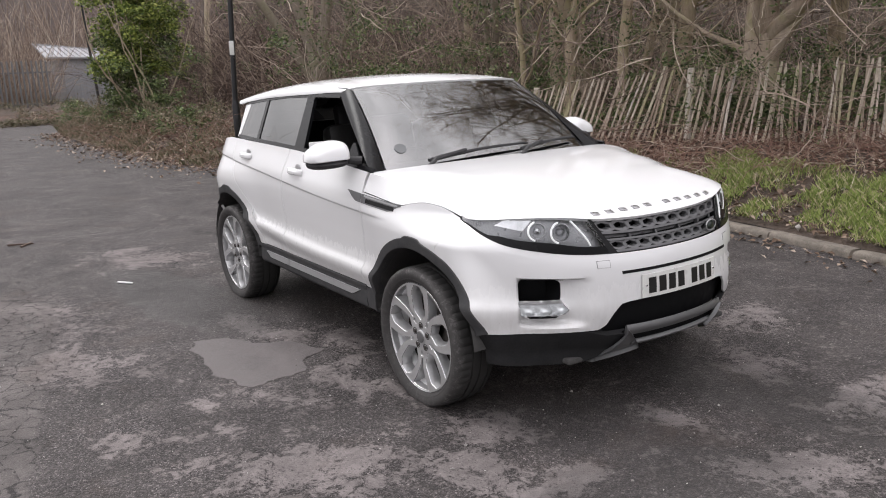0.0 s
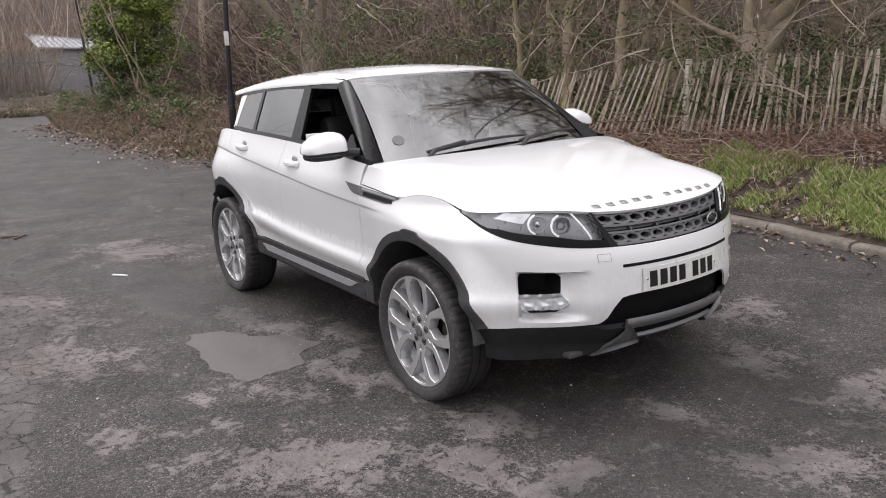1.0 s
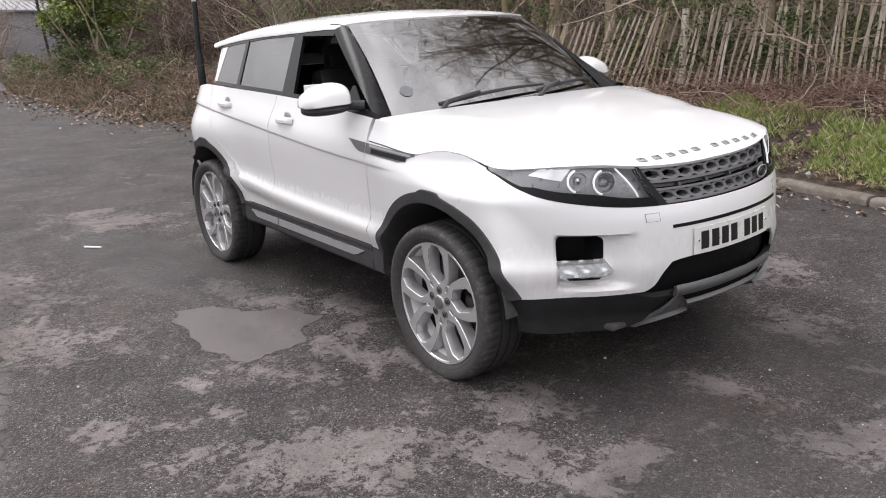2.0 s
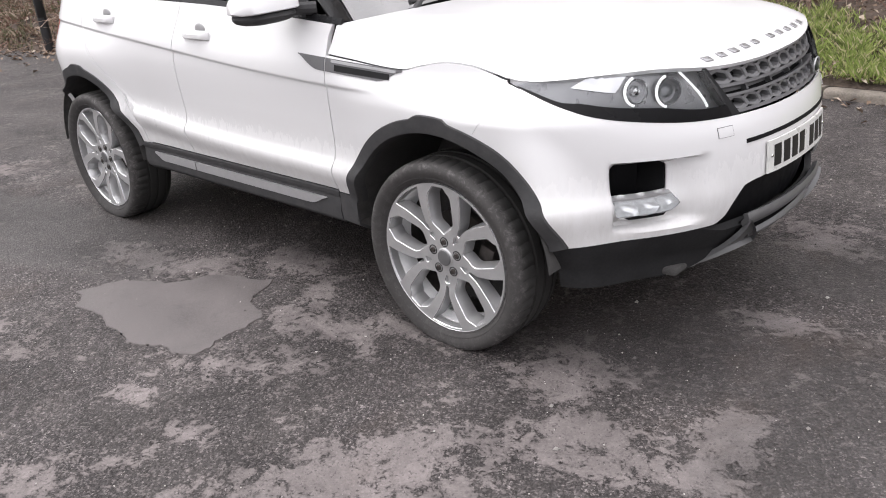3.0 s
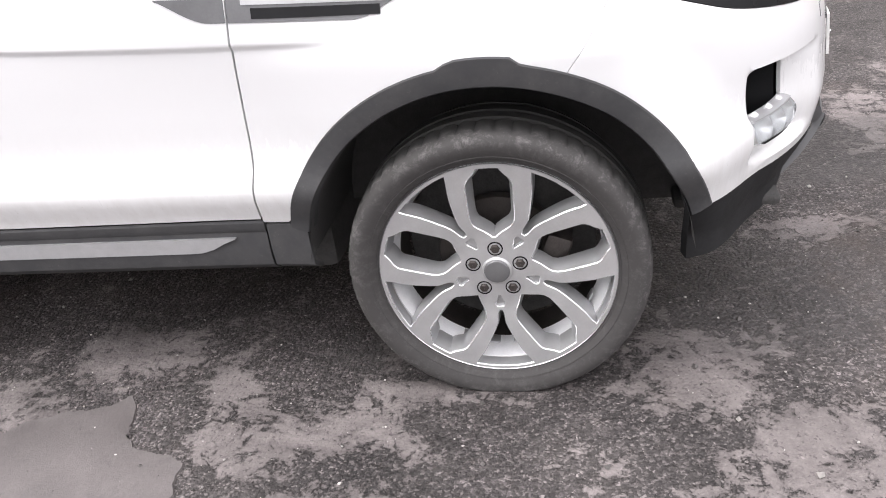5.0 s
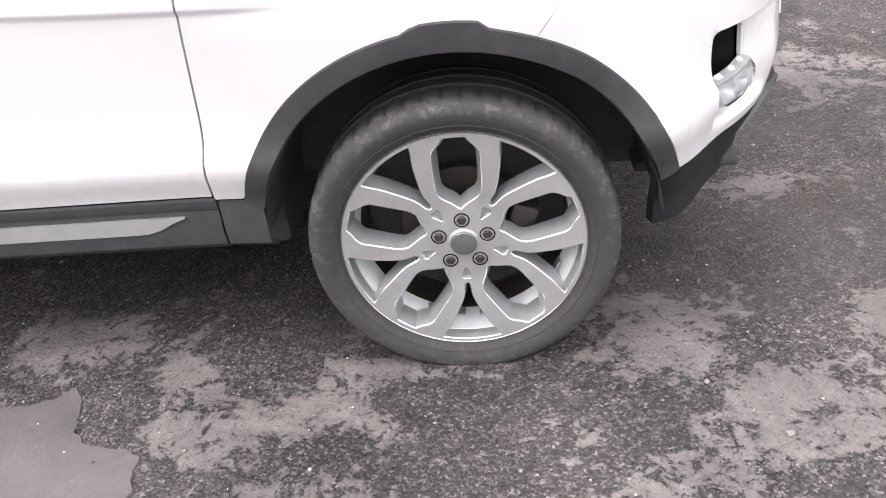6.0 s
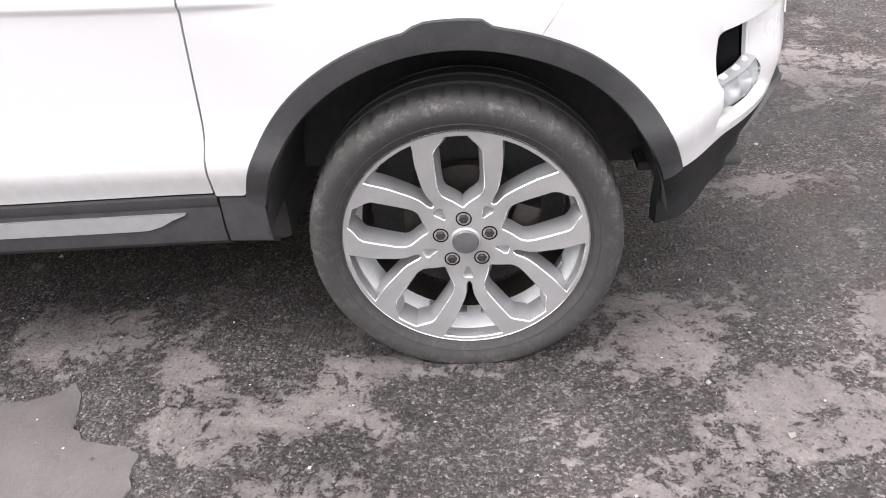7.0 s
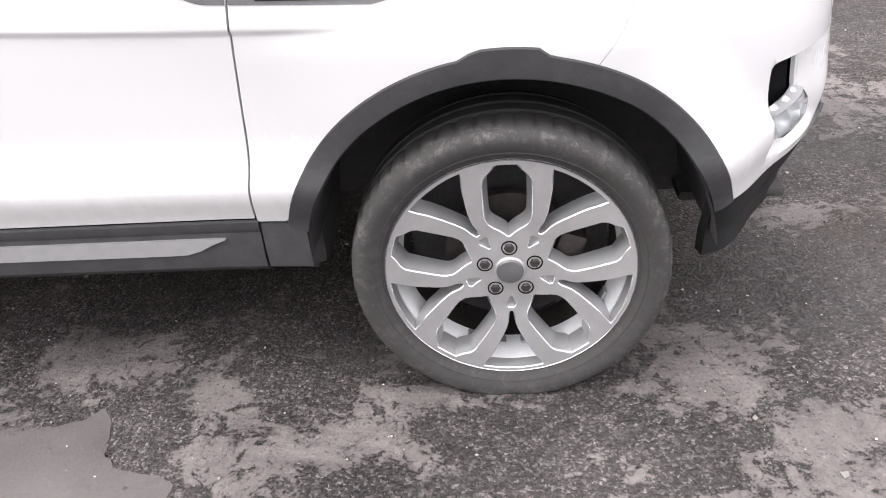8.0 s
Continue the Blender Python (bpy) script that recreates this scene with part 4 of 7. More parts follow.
for s in (-1, 1):
    rows = [[face(s * lerp(grille_edge(b), lerp(0.402, 0.468, b), a), b, 0.004) for b in spaced(-0.02, 0.99, 8)] for a in (0, 0.5, 1)]
    part("grille_end", sheet(rows, 0.03, flip=s > 0), GLOSS_BLACK, grille)
bm = lathe([(0.0005, 0.012), (0.7, 0.010), (0.9, 0.006), (1.0, 0.0)], 28, "X")
bmesh.ops.scale(bm, vec=(1, 0.043, 0.024), verts=bm.verts)
bmesh.ops.transform(bm, matrix=Matrix.Translation(face(0.30, 0.26, -0.004)) @ pose(0, 0, 0, 0, -20, 15), verts=bm.verts)
badge = part("grille_badge", bm, BADGE, grille, "plain dark oval badge")
pts = [face(0.30, 0.26, -0.010) + Vector((-0.006 * math.cos(a), 0.046 * math.cos(a), 0.027 * math.sin(a))) for a in spaced(0, 2 * math.pi, 28)]
part("badge_rim", tube(pts, 0.0035, 6), SATIN_SILVER, badge)

# Silver marks along the bonnet lip, as plain blocks
for k in range(10):
    v = (lerp(-0.405, 0.405, (k + (0.65 if k > 4 else 0)) / 9.65)) / BON_Y
    u = 0.946 + 0.014 * (v / 0.47) ** 2
    p, q, r = bonnet(u, v), bonnet(u + 0.03, v), bonnet(u, v + 0.01)
    ax, ay = (q - p).normalized(), (r - p).normalized()
    az = ax.cross(ay).normalized()
    m = Matrix((ax, ay, az)).transposed().to_4x4()
    c = (p + q) / 2 + az * (0.002 if az.z > 0 else -0.002)
    part("bonnet_mark", block(c.x, c.y, c.z, 0.026, 0.040, 0.005, 0.0012, m), LETTER, car)

# Headlamps
LAMP_IN, LAMP_TIP = nose_angle(0.405, 0.86), math.acos(((0.262 - XS) / (nose_x(0.99) - XS)) ** (NOSE / 2))


def lamp_face(s, a, b, back=0.0):
    """a from the inner end (0) to the tip (1), b from the lower edge (0) to the bonnet (1)."""
    top = bonnet(1.0, s * min(0.9995, lerp(0.565, 1.0, a ** 0.85)))
    low = nose_low(-s * lerp(LAMP_IN, LAMP_TIP, a))
    p = lerp(low, top, b)
    n = Vector((0.75, s * 0.6, 0.28)).normalized()
    bulge = 0.010 * math.sin(math.pi * b) * (1 - a)
    return p + n * (bulge - back)


for s in (-1, 1):
    lamp = part("headlamp", sheet([[lamp_face(s, a, b, 0.055 * (1 - a) + 0.004) for b in spaced(0, 0.98, 8)] for a in spaced(0, 1, 30)], 0.0, flip=s > 0), LAMP_GREY, car, "clear swept-back headlamp with twin rings")
    part("lens", sheet([[lamp_face(s, a, b) for b in spaced(0.10 - 0.02, 0.985, 10)] for a in spaced(0, 0.99, 36)], 0.0, flip=s > 0), LENS_CLEAR, lamp)
    rows = [[lamp_face(s, a, b, -0.002) for b in spaced(-0.01, (0.13 + 0.17 * smooth(0.76, 0.66, a) - 0.09 * smooth(0.36, 0.10, a)) * (1 - a) ** 0.3, 3)] for a in spaced(0, 0.97, 30)]
    part("lamp_surround", sheet(rows, 0.01, flip=s > 0), GLOSS_BLACK, lamp, "gloss black lamp edge")
    rows = [[lamp_face(s, a, b, 0.055 * (1 - a) - 0.003 - (0.006 if (i + j) % 2 else 0.0)) for j, b in enumerate(spaced(0.55, 0.95, 3))] for i, a in enumerate(spaced(0.56, 0.80, 9))]
    part("indicator_reflector", sheet(rows, 0.0, flip=s > 0), CHROME, lamp, sharp=10)
    for a, r in ((0.27, 0.041), (0.455, 0.037)):
        c = lamp_face(s, a, 0.60, 0.030)
        m = Matrix.Translation(c) @ (Vector((0.88, s * 0.46, 0.12)).to_track_quat("Y", "Z").to_matrix().to_4x4())
        for nm, prof, mat in (("lamp_bowl", [(r * 0.96, 0.012), (r * 0.85, -0.01), (r * 0.50, -0.022), (0.0005, -0.024)], LAMP_CHROME if a > 0.3 else LAMP_GREY),
                              ("projector_lens", [(0.0005, 0.012), (r * 0.3, 0.009), (r * 0.48, 0.0), (r * 0.55, -0.02)], CHROME if a > 0.3 else LENS_CLEAR),
                              ("bowl_rim", [(r * 0.96, 0.0), (r * 0.98, 0.013), (r * 1.06, 0.013), (r * 1.08, 0.0)], CHROME)):
            bm = lathe(prof, 32)
            bmesh.ops.transform(bm, matrix=m, verts=bm.verts)
            part(nm, bm, mat, lamp)
        # a white light guide curves round the outboard side of each bowl
        mid = 0 if s < 0 else math.pi
        pts = [m @ Vector((1.22 * r * math.cos(mid + w), 0.012, 1.22 * r * math.sin(mid + w))) for w in spaced(-1.25, 1.25, 18)]
        part("light_guide", tube(pts, 0.0048, 6), LIGHT_GUIDE, lamp)
    pts = [lamp_face(s, 0.085 + 0.055 * (b - 0.25) ** 2 / 0.3, b, 0.020) for b in spaced(0.24, 0.94, 12)]
    part("light_guide", tube(pts, 0.0042, 6), LIGHT_GUIDE, lamp)

# Side vents: a slim strip across wing and door
for s in (-1, 1):
    for nm, x0, x1, owner in (("door_vent_strip", -0.690, -0.5315, doors[s, 0]), ("wing_vent", -0.5245, -0.135, car)):
        rows = []
        for x in spaced(x0, x1, 14):
            f = (x + 0.69) / 0.555
            hi = lerp(1.068, 1.036, f)
            lo = hi - 0.046 * smooth(0, 0.22, f) ** 0.7 * (1 - smooth(0.80, 1.0, f) * 0.9) - 0.003
            rows.append([(x, s * (side(x, z) + 0.003), z) for z in spaced(lo, hi, 4)])
        strip = part(nm, sheet(rows, 0.008, flip=s < 0), GRILLE_GREY, owner, "grey side vent strip")
        if x0 > -0.6:
            rows = [[(x, s * (side(x, z) + 0.005), z) for z in spaced(lerp(1.014, 1.000, (x + 0.47) / 0.28), lerp(1.036, 1.020, (x + 0.47) / 0.28), 2)] for x in spaced(-0.47, -0.19, 8)]
            part("vent_opening", sheet(rows, 0.004, flip=s < 0), GLOSS_BLACK, strip)
            rows = [[(x, s * (side(x, z) + 0.006), z) for z in (hi2 - 0.014, hi2 - 0.004)] for x in spaced(-0.49, -0.16, 12) for hi2 in (lerp(1.058, 1.038, (x + 0.49) / 0.33),)]
            part("vent_blade", sheet(rows, 0.004, flip=s < 0), SATIN_SILVER, strip)

# Sills and silver strips
for s in (-1, 1):
    rows = []
    for x in spaced(-2.16, -0.575, 40):
        k = smooth(-0.75, -0.60, x)
        rows.append([(x, s * (side(x, 0.51) + o), z) for z, o in ((0.513, 0.000), (0.508, 0.006), (0.490, 0.006), (0.480, 0.0), (0.470, 0.001), (0.42, 0.006), (0.385, 0.0), (0.365, -0.02), (0.35, -0.06))])
    sill = part("sill", sheet(rows, 0.02, flip=s > 0), TRIM, car, "black plastic door sill with silver strip")
    for x0, x1, tip in ((-1.664, -0.660, True), (-2.06, -1.676, False)):
        rows = []
        for x in spaced(x0, x1, 30):
            lo = 0.427
            if tip:
                lo = lerp(0.427, 0.466, smooth(-0.80, -0.655, x) ** 2)
            else:
                lo = lerp(0.427, 0.46, smooth(-1.98, -2.06, x))
            rows.append([(x, s * (side(x, 0.51) + 0.010), z) for z in spaced(lo, 0.468, 3)])
        part("sill_strip", sheet(rows, 0.01, flip=s < 0), SATIN_SILVER, sill)
    rows = [[(x, s * (side(x, 0.51) + o), z) for z, o in ((0.503, 0.004), (0.43, 0.006), (0.385, 0.0), (0.35, -0.05))] for x in spaced(-0.569, -0.462, 6)]
    part("arch_foot", sheet(rows, 0.012, flip=s > 0), TRIM, car)

# Wheel arch trims and liners
for s in (-1, 1):
    for cx in (0.0, WB):
        rows = []
        a0, a1 = math.asin(((0.490 if cx == 0 else 0.495) - HUB) / 0.525), math.pi - math.asin((0.495 - HUB) / 0.525)
        for a in spaced(a0, a1, 60):
            bump = smooth(-0.075, -0.055, 0.5 * math.cos(a)) * (1 - smooth(0.07, 0.095, 0.5 * math.cos(a)))
            row = []
            for r, o in ((0.468, -0.045), (0.471, 0.000), (0.475, 0.008), (0.495, 0.010), (0.522 + 0.014 * bump, 0.007), (0.527 + 0.014 * bump, -0.006)):
                x, z = cx + r * math.cos(a), HUB + r * math.sin(a)
                zz = max(z, 0.5)
                row.append((x, s * (max(side(x, zz), 0.5) + o), z))
            rows.append(row)
        part("arch_trim", sheet(rows, 0.0, flip=s > 0), TRIM, car, "black plastic wheel arch trim")
        rows = []
        for a in spaced(math.radians(5), math.radians(175), 36):
            rows.append([(cx + 0.470 * math.cos(a), s * y, HUB + 0.470 * math.sin(a)) for y in (0.94, 0.90, 0.7, 0.5)])
        liner = part("wheel_liner", sheet(rows, 0.0), LINER, car)
        fan = bmesh.new()
        fan.faces.new([fan.verts.new((cx + 0.470 * math.cos(a), s * 0.5, HUB + 0.470 * math.sin(a))) for a in spaced(0, math.pi, 24)])
        part("liner_back", fan, LINER, liner)

# Floor pan and mechanical dark mass under the body
part("floor_pan", block(-1.30, 0, 0.30, 1.62, 1.36, 0.16, 0.03), LINER, car)
part("front_undertray", block(0.26, 0, 0.36, 0.60, 0.98, 0.12, 0.03), LINER, car)
part("nose_undertray", block(0.60, 0, 0.335, 0.28, 1.16, 0.03, 0.01), LINER, car)
part("rear_undertray", block(-2.75, 0, 0.33, 1.0, 1.0, 0.12, 0.03), LINER, car)
part("engine_bulk", block(0.1, 0, 0.66, 0.9, 0.96, 0.55, 0.05), LINER, car)

# ---- cabin and glass ----
def glass_y(x, z):
    k = 0.897 - (z - 1.215) * 0.575
    return k - 0.035 * smooth(-2.0, -2.9, x) - 0.02 * (smooth(-1.1, -0.45, x))


def gpatch(name, s, quad, mat, parent=car, n=10, m=10, out=0.0, depth=0.006, label=""):
    """A patch of the side glass plane with corners front low, front high, rear high, rear low."""
    a, b, c, d = (Vector(q) for q in quad)
    rows = []
    for i in range(n + 1):
        lo, hi = a.lerp(d, i / n), b.lerp(c, i / n)
        row = []
        for j in range(m + 1):
            p = lo.lerp(hi, j / m)
            row.append((p.x, s * (glass_y(p.x, p.y) + out), p.y))
        rows.append(row)
    return part(name, sheet(rows, depth, flip=s > 0), mat, parent, label)


top_z = curve((-2.95, 1.445), (-2.74, 1.492), (-2.35, 1.528), (-1.9, 1.556), (-1.62, 1.562), (-1.21, 1.562), (-1.0, 1.50))
roof_edge = curve((-3.2, 1.450), (-2.78, 1.508), (-2.35, 1.546), (-1.62, 1.580), (-1.22, 1.594), (-1.05, 1.585), (-0.9, 1.52))
for s in (-1, 1):
    # black surrounds: belt line, roof line and posts
    for nm, x0, x1 in (("belt_seal", -0.47, -2.64),):
        rows = [[(x, s * (glass_y(x, belt_z(x) + h) + 0.006), belt_z(x) + h) for h in (-0.002, 0.012, 0.020)] for x in spaced(x0, x1, 40)]
        part(nm, sheet(rows, 0.012, flip=s > 0), GLOSS_BLACK, car)
    rows = [[(x, s * (glass_y(x, z) + 0.004), z) for z in spaced(top_z(x), roof_edge(x) + 0.004, 3)] for x in spaced(-1.19, -2.74, 40)]
    part("roof_side_trim", sheet(rows, 0.02, flip=s > 0), GLOSS_BLACK, car, "gloss black window surround")
    gpatch("middle_post", s, [(-1.385, 1.235), (-1.55, 1.563), (-1.655, 1.563), (-1.53, 1.236)], GLOSS_BLACK, out=0.004, depth=0.02)
    gpatch("rear_post", s, [(-2.16, 1.25), (-2.30, 1.545), (-2.345, 1.541), (-2.215, 1.251)], GLOSS_BLACK, out=0.006, depth=0.02)
    gpatch("tail_post", s, [(-2.615, 1.26), (-2.672, 1.498), (-2.745, 1.490), (-2.628, 1.262)], PAINT, out=0.003, depth=0.02, label="white rear pillar beside the quarter window")
    gpatch("rear_window", s, [(-1.50, 1.23), (-1.64, 1.565), (-2.31, 1.545), (-2.18, 1.245)], PRIVACY, doors[s, 1], label="dark tinted rear door window")
    gpatch("quarter_window", s, [(-2.21, 1.245), (-2.335, 1.543), (-2.68, 1.505), (-2.62, 1.255)], PRIVACY, car, label="dark tinted quarter window")
    if s > 0:
        gpatch("front_window", s, [(-0.60, 1.19), (-1.20, 1.562), (-1.57, 1.566), (-1.40, 1.23)], PRIVACY, doors[s, 0])
    gpatch("mirror_sail", s, [(-0.60, 1.190), (-0.775, 1.315), (-0.80, 1.315), (-0.80, 1.205)], GLOSS_BLACK, doors[s, 0], out=0.006, depth=0.01)

# Roof
roof_mid = curve((-3.2, 1.52), (-2.9, 1.585), (-2.5, 1.642), (-2.0, 1.676), (-1.6, 1.686), (-1.35, 1.680), (-1.15, 1.662), (-1.02, 1.638))


def roof(u, v):
    a = abs(v)
    x = lerp(-1.025 - 0.150 * a ** 2.2, -3.02 + 0.12 * a ** 2, u)
    zm, ze = roof_mid(x), roof_edge(x)
    ye = glass_y(x, ze) + 0.008
    k = math.sin(a * math.pi / 2)
    return Vector((x, math.copysign(ye * k, v), ze + (zm - ze) * math.cos(a * math.pi / 2) ** 0.72))


# Windscreen, curved between the cowl and the roof
def screen(u, v):
    a = abs(v)
    low = Vector((-0.44 - 0.10 * a ** 2.2, v * 0.775, 1.188 - 0.025 * a ** 2))
    high = roof(0.0, math.copysign(math.asin(min(1.0, a * 0.945)) * 2 / math.pi, v)) + Vector((0.006, 0, -0.010))
    p = low.lerp(high, u)
    p.z += 0.022 * math.sin(math.pi * u)
    p.x += 0.010 * math.sin(math.pi * u)
    return p


rows = [[screen(u, v) for v in spaced(-1, 1, 36)] for u in spaced(-0.06, 1, 20)]
part("windscreen", sheet(rows, 0.0), WINDSCREEN, car, "curved windscreen reflecting bare branches")
# printed black border of the screen
for nm, us, vs in (("screen_border_top", spaced(0.975, 1.0, 2), spaced(-1, 1, 30)), ("screen_border_low", spaced(-0.06, 0.055, 3), spaced(-1, 1, 30)),
                   ("screen_border_side", spaced(0, 1, 20), spaced(-1, -0.965, 2)), ("screen_border_side", spaced(0, 1, 20), spaced(0.965, 1, 2))):
    rows = [[screen(u, v) + Vector((-0.004, 0, -0.004)) for v in vs] for u in us]
    part(nm, sheet(rows, 0.0), PLATE_BLACK, car)
for s in (-1, 1):
    rows = []
    for u in spaced(-0.005, 1.02, 24):
        e = screen(u, s)
        z = lerp(1.175, 1.575, u)
        x = lerp(-0.50, -1.19, u)
        o = Vector((x, s * (glass_y(x, z) + 0.006), z))
        e = e.lerp(o, 0.10)
        rows.append([e + Vector((0.0, 0, 0.003)), e.lerp(o, 0.35) + Vector((0.012, s * 0.008, 0.012)), e.lerp(o, 0.75) + Vector((0.008, s * 0.012, 0.006)), o])
    part("windscreen_post", sheet(rows, 0.02, flip=s < 0), GLOSS_BLACK, car, "gloss black windscreen pillar")

rows = [[roof(u, v) for v in spaced(-1, 1, 40)] for u in spaced(0, 1, 40)]
roof_panel = part("roof", sheet(rows, 0.02), PAINT, car, "white car roof")
# joint line between the side rail and the roof front
for s in (-1, 1):
    pts = [roof(u, s * lerp(0.86, 0.90, u)) + Vector((0, 0, 0.0015)) for u in spaced(0.0, 0.075, 8)]
    part("roof_joint", tube(pts, 0.0022, 4), GRILLE_BLACK, roof_panel)
# rear window and rear closing frame
rows = [[Vector((lerp(-3.08, -3.20, u), v * lerp(0.46, 0.58, u), lerp(1.535, 1.195, u))) for v in spaced(-1, 1, 10)] for u in spaced(0, 1, 8)]
part("rear_glass", sheet(rows, 0.01), PRIVACY, car)
for s in (-1, 1):
    rows = [[Vector((lerp(-2.80, -3.08, a), s * lerp(0.690, 0.46, a), lerp(1.485, 1.535, a))).lerp(Vector((lerp(-2.65, -3.20, a), s * lerp(0.835, 0.58, a), 1.262)), u) for a in (0, 0.5, 1)] for u in spaced(0, 1, 6)]
    part("tail_lamp_post", sheet(rows, 0.01, flip=s < 0), PAINT, car)
    rows = [[tail_point(s * lerp(0.95, 1.18, a), z, 0.006) for z in spaced(0.99, 1.16, 4)] for a in spaced(0, 1, 6)]
    part("tail_lamp", sheet(rows, 0.02, flip=s < 0), RED_LAMP, car, "red tail lamp")

# Wipers and cowl
rows = [[Vector((lerp(-0.36, -0.52, a) - 0.12 * abs(v) ** 2.2, v * 0.74, lerp(1.165, 1.178, a) - 0.02 * v * v)) for a in (0, 1)] for v in spaced(-1, 1, 20)]
part("cowl", sheet(rows, 0.01, flip=True), TRIM, car, "black scuttle panel under the windscreen")
for y0, y1 in ((-0.50, 0.20), (0.12, 0.66)):
    pts = [screen(lerp(0.015, 0.07 + 0.02 * (y0 > 0), k), lerp(y0, y1, k) / 0.73) + Vector((0.02, 0, 0.022 + 0.012 * math.sin(math.pi * k))) for k in spaced(0, 1, 12)]
    wiper = part("wiper", tube(pts, [0.011, 0.012, 0.012, 0.012, 0.011, 0.010, 0.010, 0.009, 0.009, 0.008, 0.008, 0.007, 0.006], 6), TRIM, car, "black windscreen wiper")
    part("wiper_arm", tube([pts[0] + Vector((0.05, -0.03, -0.03)), pts[0] + Vector((0.04, 0.03, 0.012)), pts[4] + Vector((0.008, 0, 0.016))], [0.016, 0.013, 0.009], 6), TRIM, wiper)
# small round sticker low in the screen
p = screen(0.20, -0.84)
n = (screen(0.25, -0.84) - p).cross(screen(0.20, -0.79) - p).normalized()
bm = bmesh.new()
bmesh.ops.create_circle(bm, cap_ends=True, segments=24, radius=0.036)
bmesh.ops.transform(bm, matrix=Matrix.Translation(p + n * (0.003 if n.z > 0 else -0.003)) @ n.to_track_quat("Z", "Y").to_matrix().to_4x4(), verts=bm.verts)
part("screen_sticker", bm, PAPER, car, "round paper disc in the windscreen")

# Door mirrors: a domed shell with a flat lower edge, tapering outwards
for s in (-1, 1):
    in_y, back_x = (0.10, 0.06) if s > 0 else (0.0, 0.0)
    rows = []
    for u in spaced(0, 1, 22):
        y = s * (lerp(0.925, 1.172, u) - in_y)
        k = math.sqrt(max(0.0, 1 - abs(2 * u - 1) ** 6)) * 0.985 + 0.015
        top = 0.038 + 0.066 * (1 - (abs(u - 0.36) / (0.66 if u > 0.36 else 0.56)) ** 2.0)
        ring = []
        for q in range(24):
            a = 2 * math.pi * q / 24
            ca, sa = math.cos(a), math.sin(a)
            dx = 0.098 * math.copysign(abs(ca) ** 0.6, ca) * k * (1.15 if ca > 0 else 0.7) * (1 - 0.25 * max(sa, 0.0) ** 2)
            dz = top * abs(sa) ** 0.62 if sa > 0 else -0.010 * abs(sa)
            ring.append((-0.735 - back_x + dx - 0.03 * u, y, lerp(1.246, 1.238, u) + dz * (0.02 + 0.98 * math.sqrt(max(0.0, 1 - abs(2 * u - 1) ** 16)))))
        rows.append(ring)
    mirror = part("door_mirror", sheet(rows, 0.0, flip=s > 0, closed=True), PAINT, doors[s, 0], "white door mirror on a black foot")
    rows = []
    for u in spaced(0, 1, 14):
        y = s * (lerp(0.93, 1.163, u) - in_y)
        k = math.sqrt(max(0.0, 1 - abs(2 * u - 1) ** 3.2)) * 0.985 + 0.015
        ring = []
        for q in range(16):
            a = 2 * math.pi * q / 16
            ring.append((-0.735 - back_x + 0.108 * math.cos(a) * k * (1.0 if math.cos(a) > 0 else 0.66) - 0.03 * u, y, lerp(1.222, 1.216, u) + 0.032 * math.sin(a) * k))
        rows.append(ring)
    part("mirror_base", sheet(rows, 0.0, flip=s > 0, closed=True), TRIM, mirror)
    part("mirror_foot", tube([(-0.64, s * 0.87, 1.226), (-0.68, s * 0.92, 1.229), (-0.72 - back_x, s * 0.97, 1.230)], [0.026, 0.024, 0.022], 10), TRIM, mirror)
    part("mirror_glass", block(-0.800 - back_x, s * (1.05 - in_y), 1.290, 0.006, 0.14, 0.10, 0.002), CHROME, mirror)

# Door handles
for s in (-1, 1):
    for k, (hx, hz) in enumerate(((-1.415, 1.103), (-2.285, 1.146))):
        rows = []
        for x in spaced(hx - 0.105, hx + 0.105, 14):
            e = 1 - abs((x - hx) / 0.108) ** 4
            rows.append([(x, s * (side(x, hz) + 0.004 + 0.030 * max(e, 0.0) * f), hz + dz) for dz, f in ((0.020, 0.0), (0.017, 0.7), (0.006, 1.0), (-0.010, 1.0), (-0.018, 0.7), (-0.021, 0.0))])
        handle = part("door_handle", sheet(rows, 0.0, flip=s > 0), PAINT, doors[s, k])
        bm = lathe([(0.0005, -0.002), (0.6, 0.0), (0.9, 0.003), (1.0, 0.006)], 20)
        bmesh.ops.scale(bm, vec=(0.042, 0.5, 0.024), verts=bm.verts)
        bmesh.ops.translate(bm, vec=(hx + 0.02, s * (side(hx, hz + 0.02) + 0.002), hz + 0.026), verts=bm.verts)
        part("handle_cup", bm, SATIN_SILVER, handle)

# Cabin
def seat(x, y, name):
    st = part(name, block(x, y, 0.78, 0.50, 0.50, 0.16, 0.06), LEATHER, car, "black leather car seat")
    part("seat_back", block(x - 0.26, y, 1.08, 0.16, 0.48, 0.58, 0.06, pose(0, 0, 0, 0, -14, 0)), LEATHER, st)
    part("head_rest", block(x - 0.36, y, 1.42, 0.10, 0.26, 0.17, 0.045, pose(0, 0, 0, 0, -10, 0)), LEATHER, st)
    for d in (-0.05, 0.05):
        part("head_rest_post", tube([(x - 0.34, y + d, 1.30), (x - 0.355, y + d, 1.38)], 0.007, 8), CHROME, st)


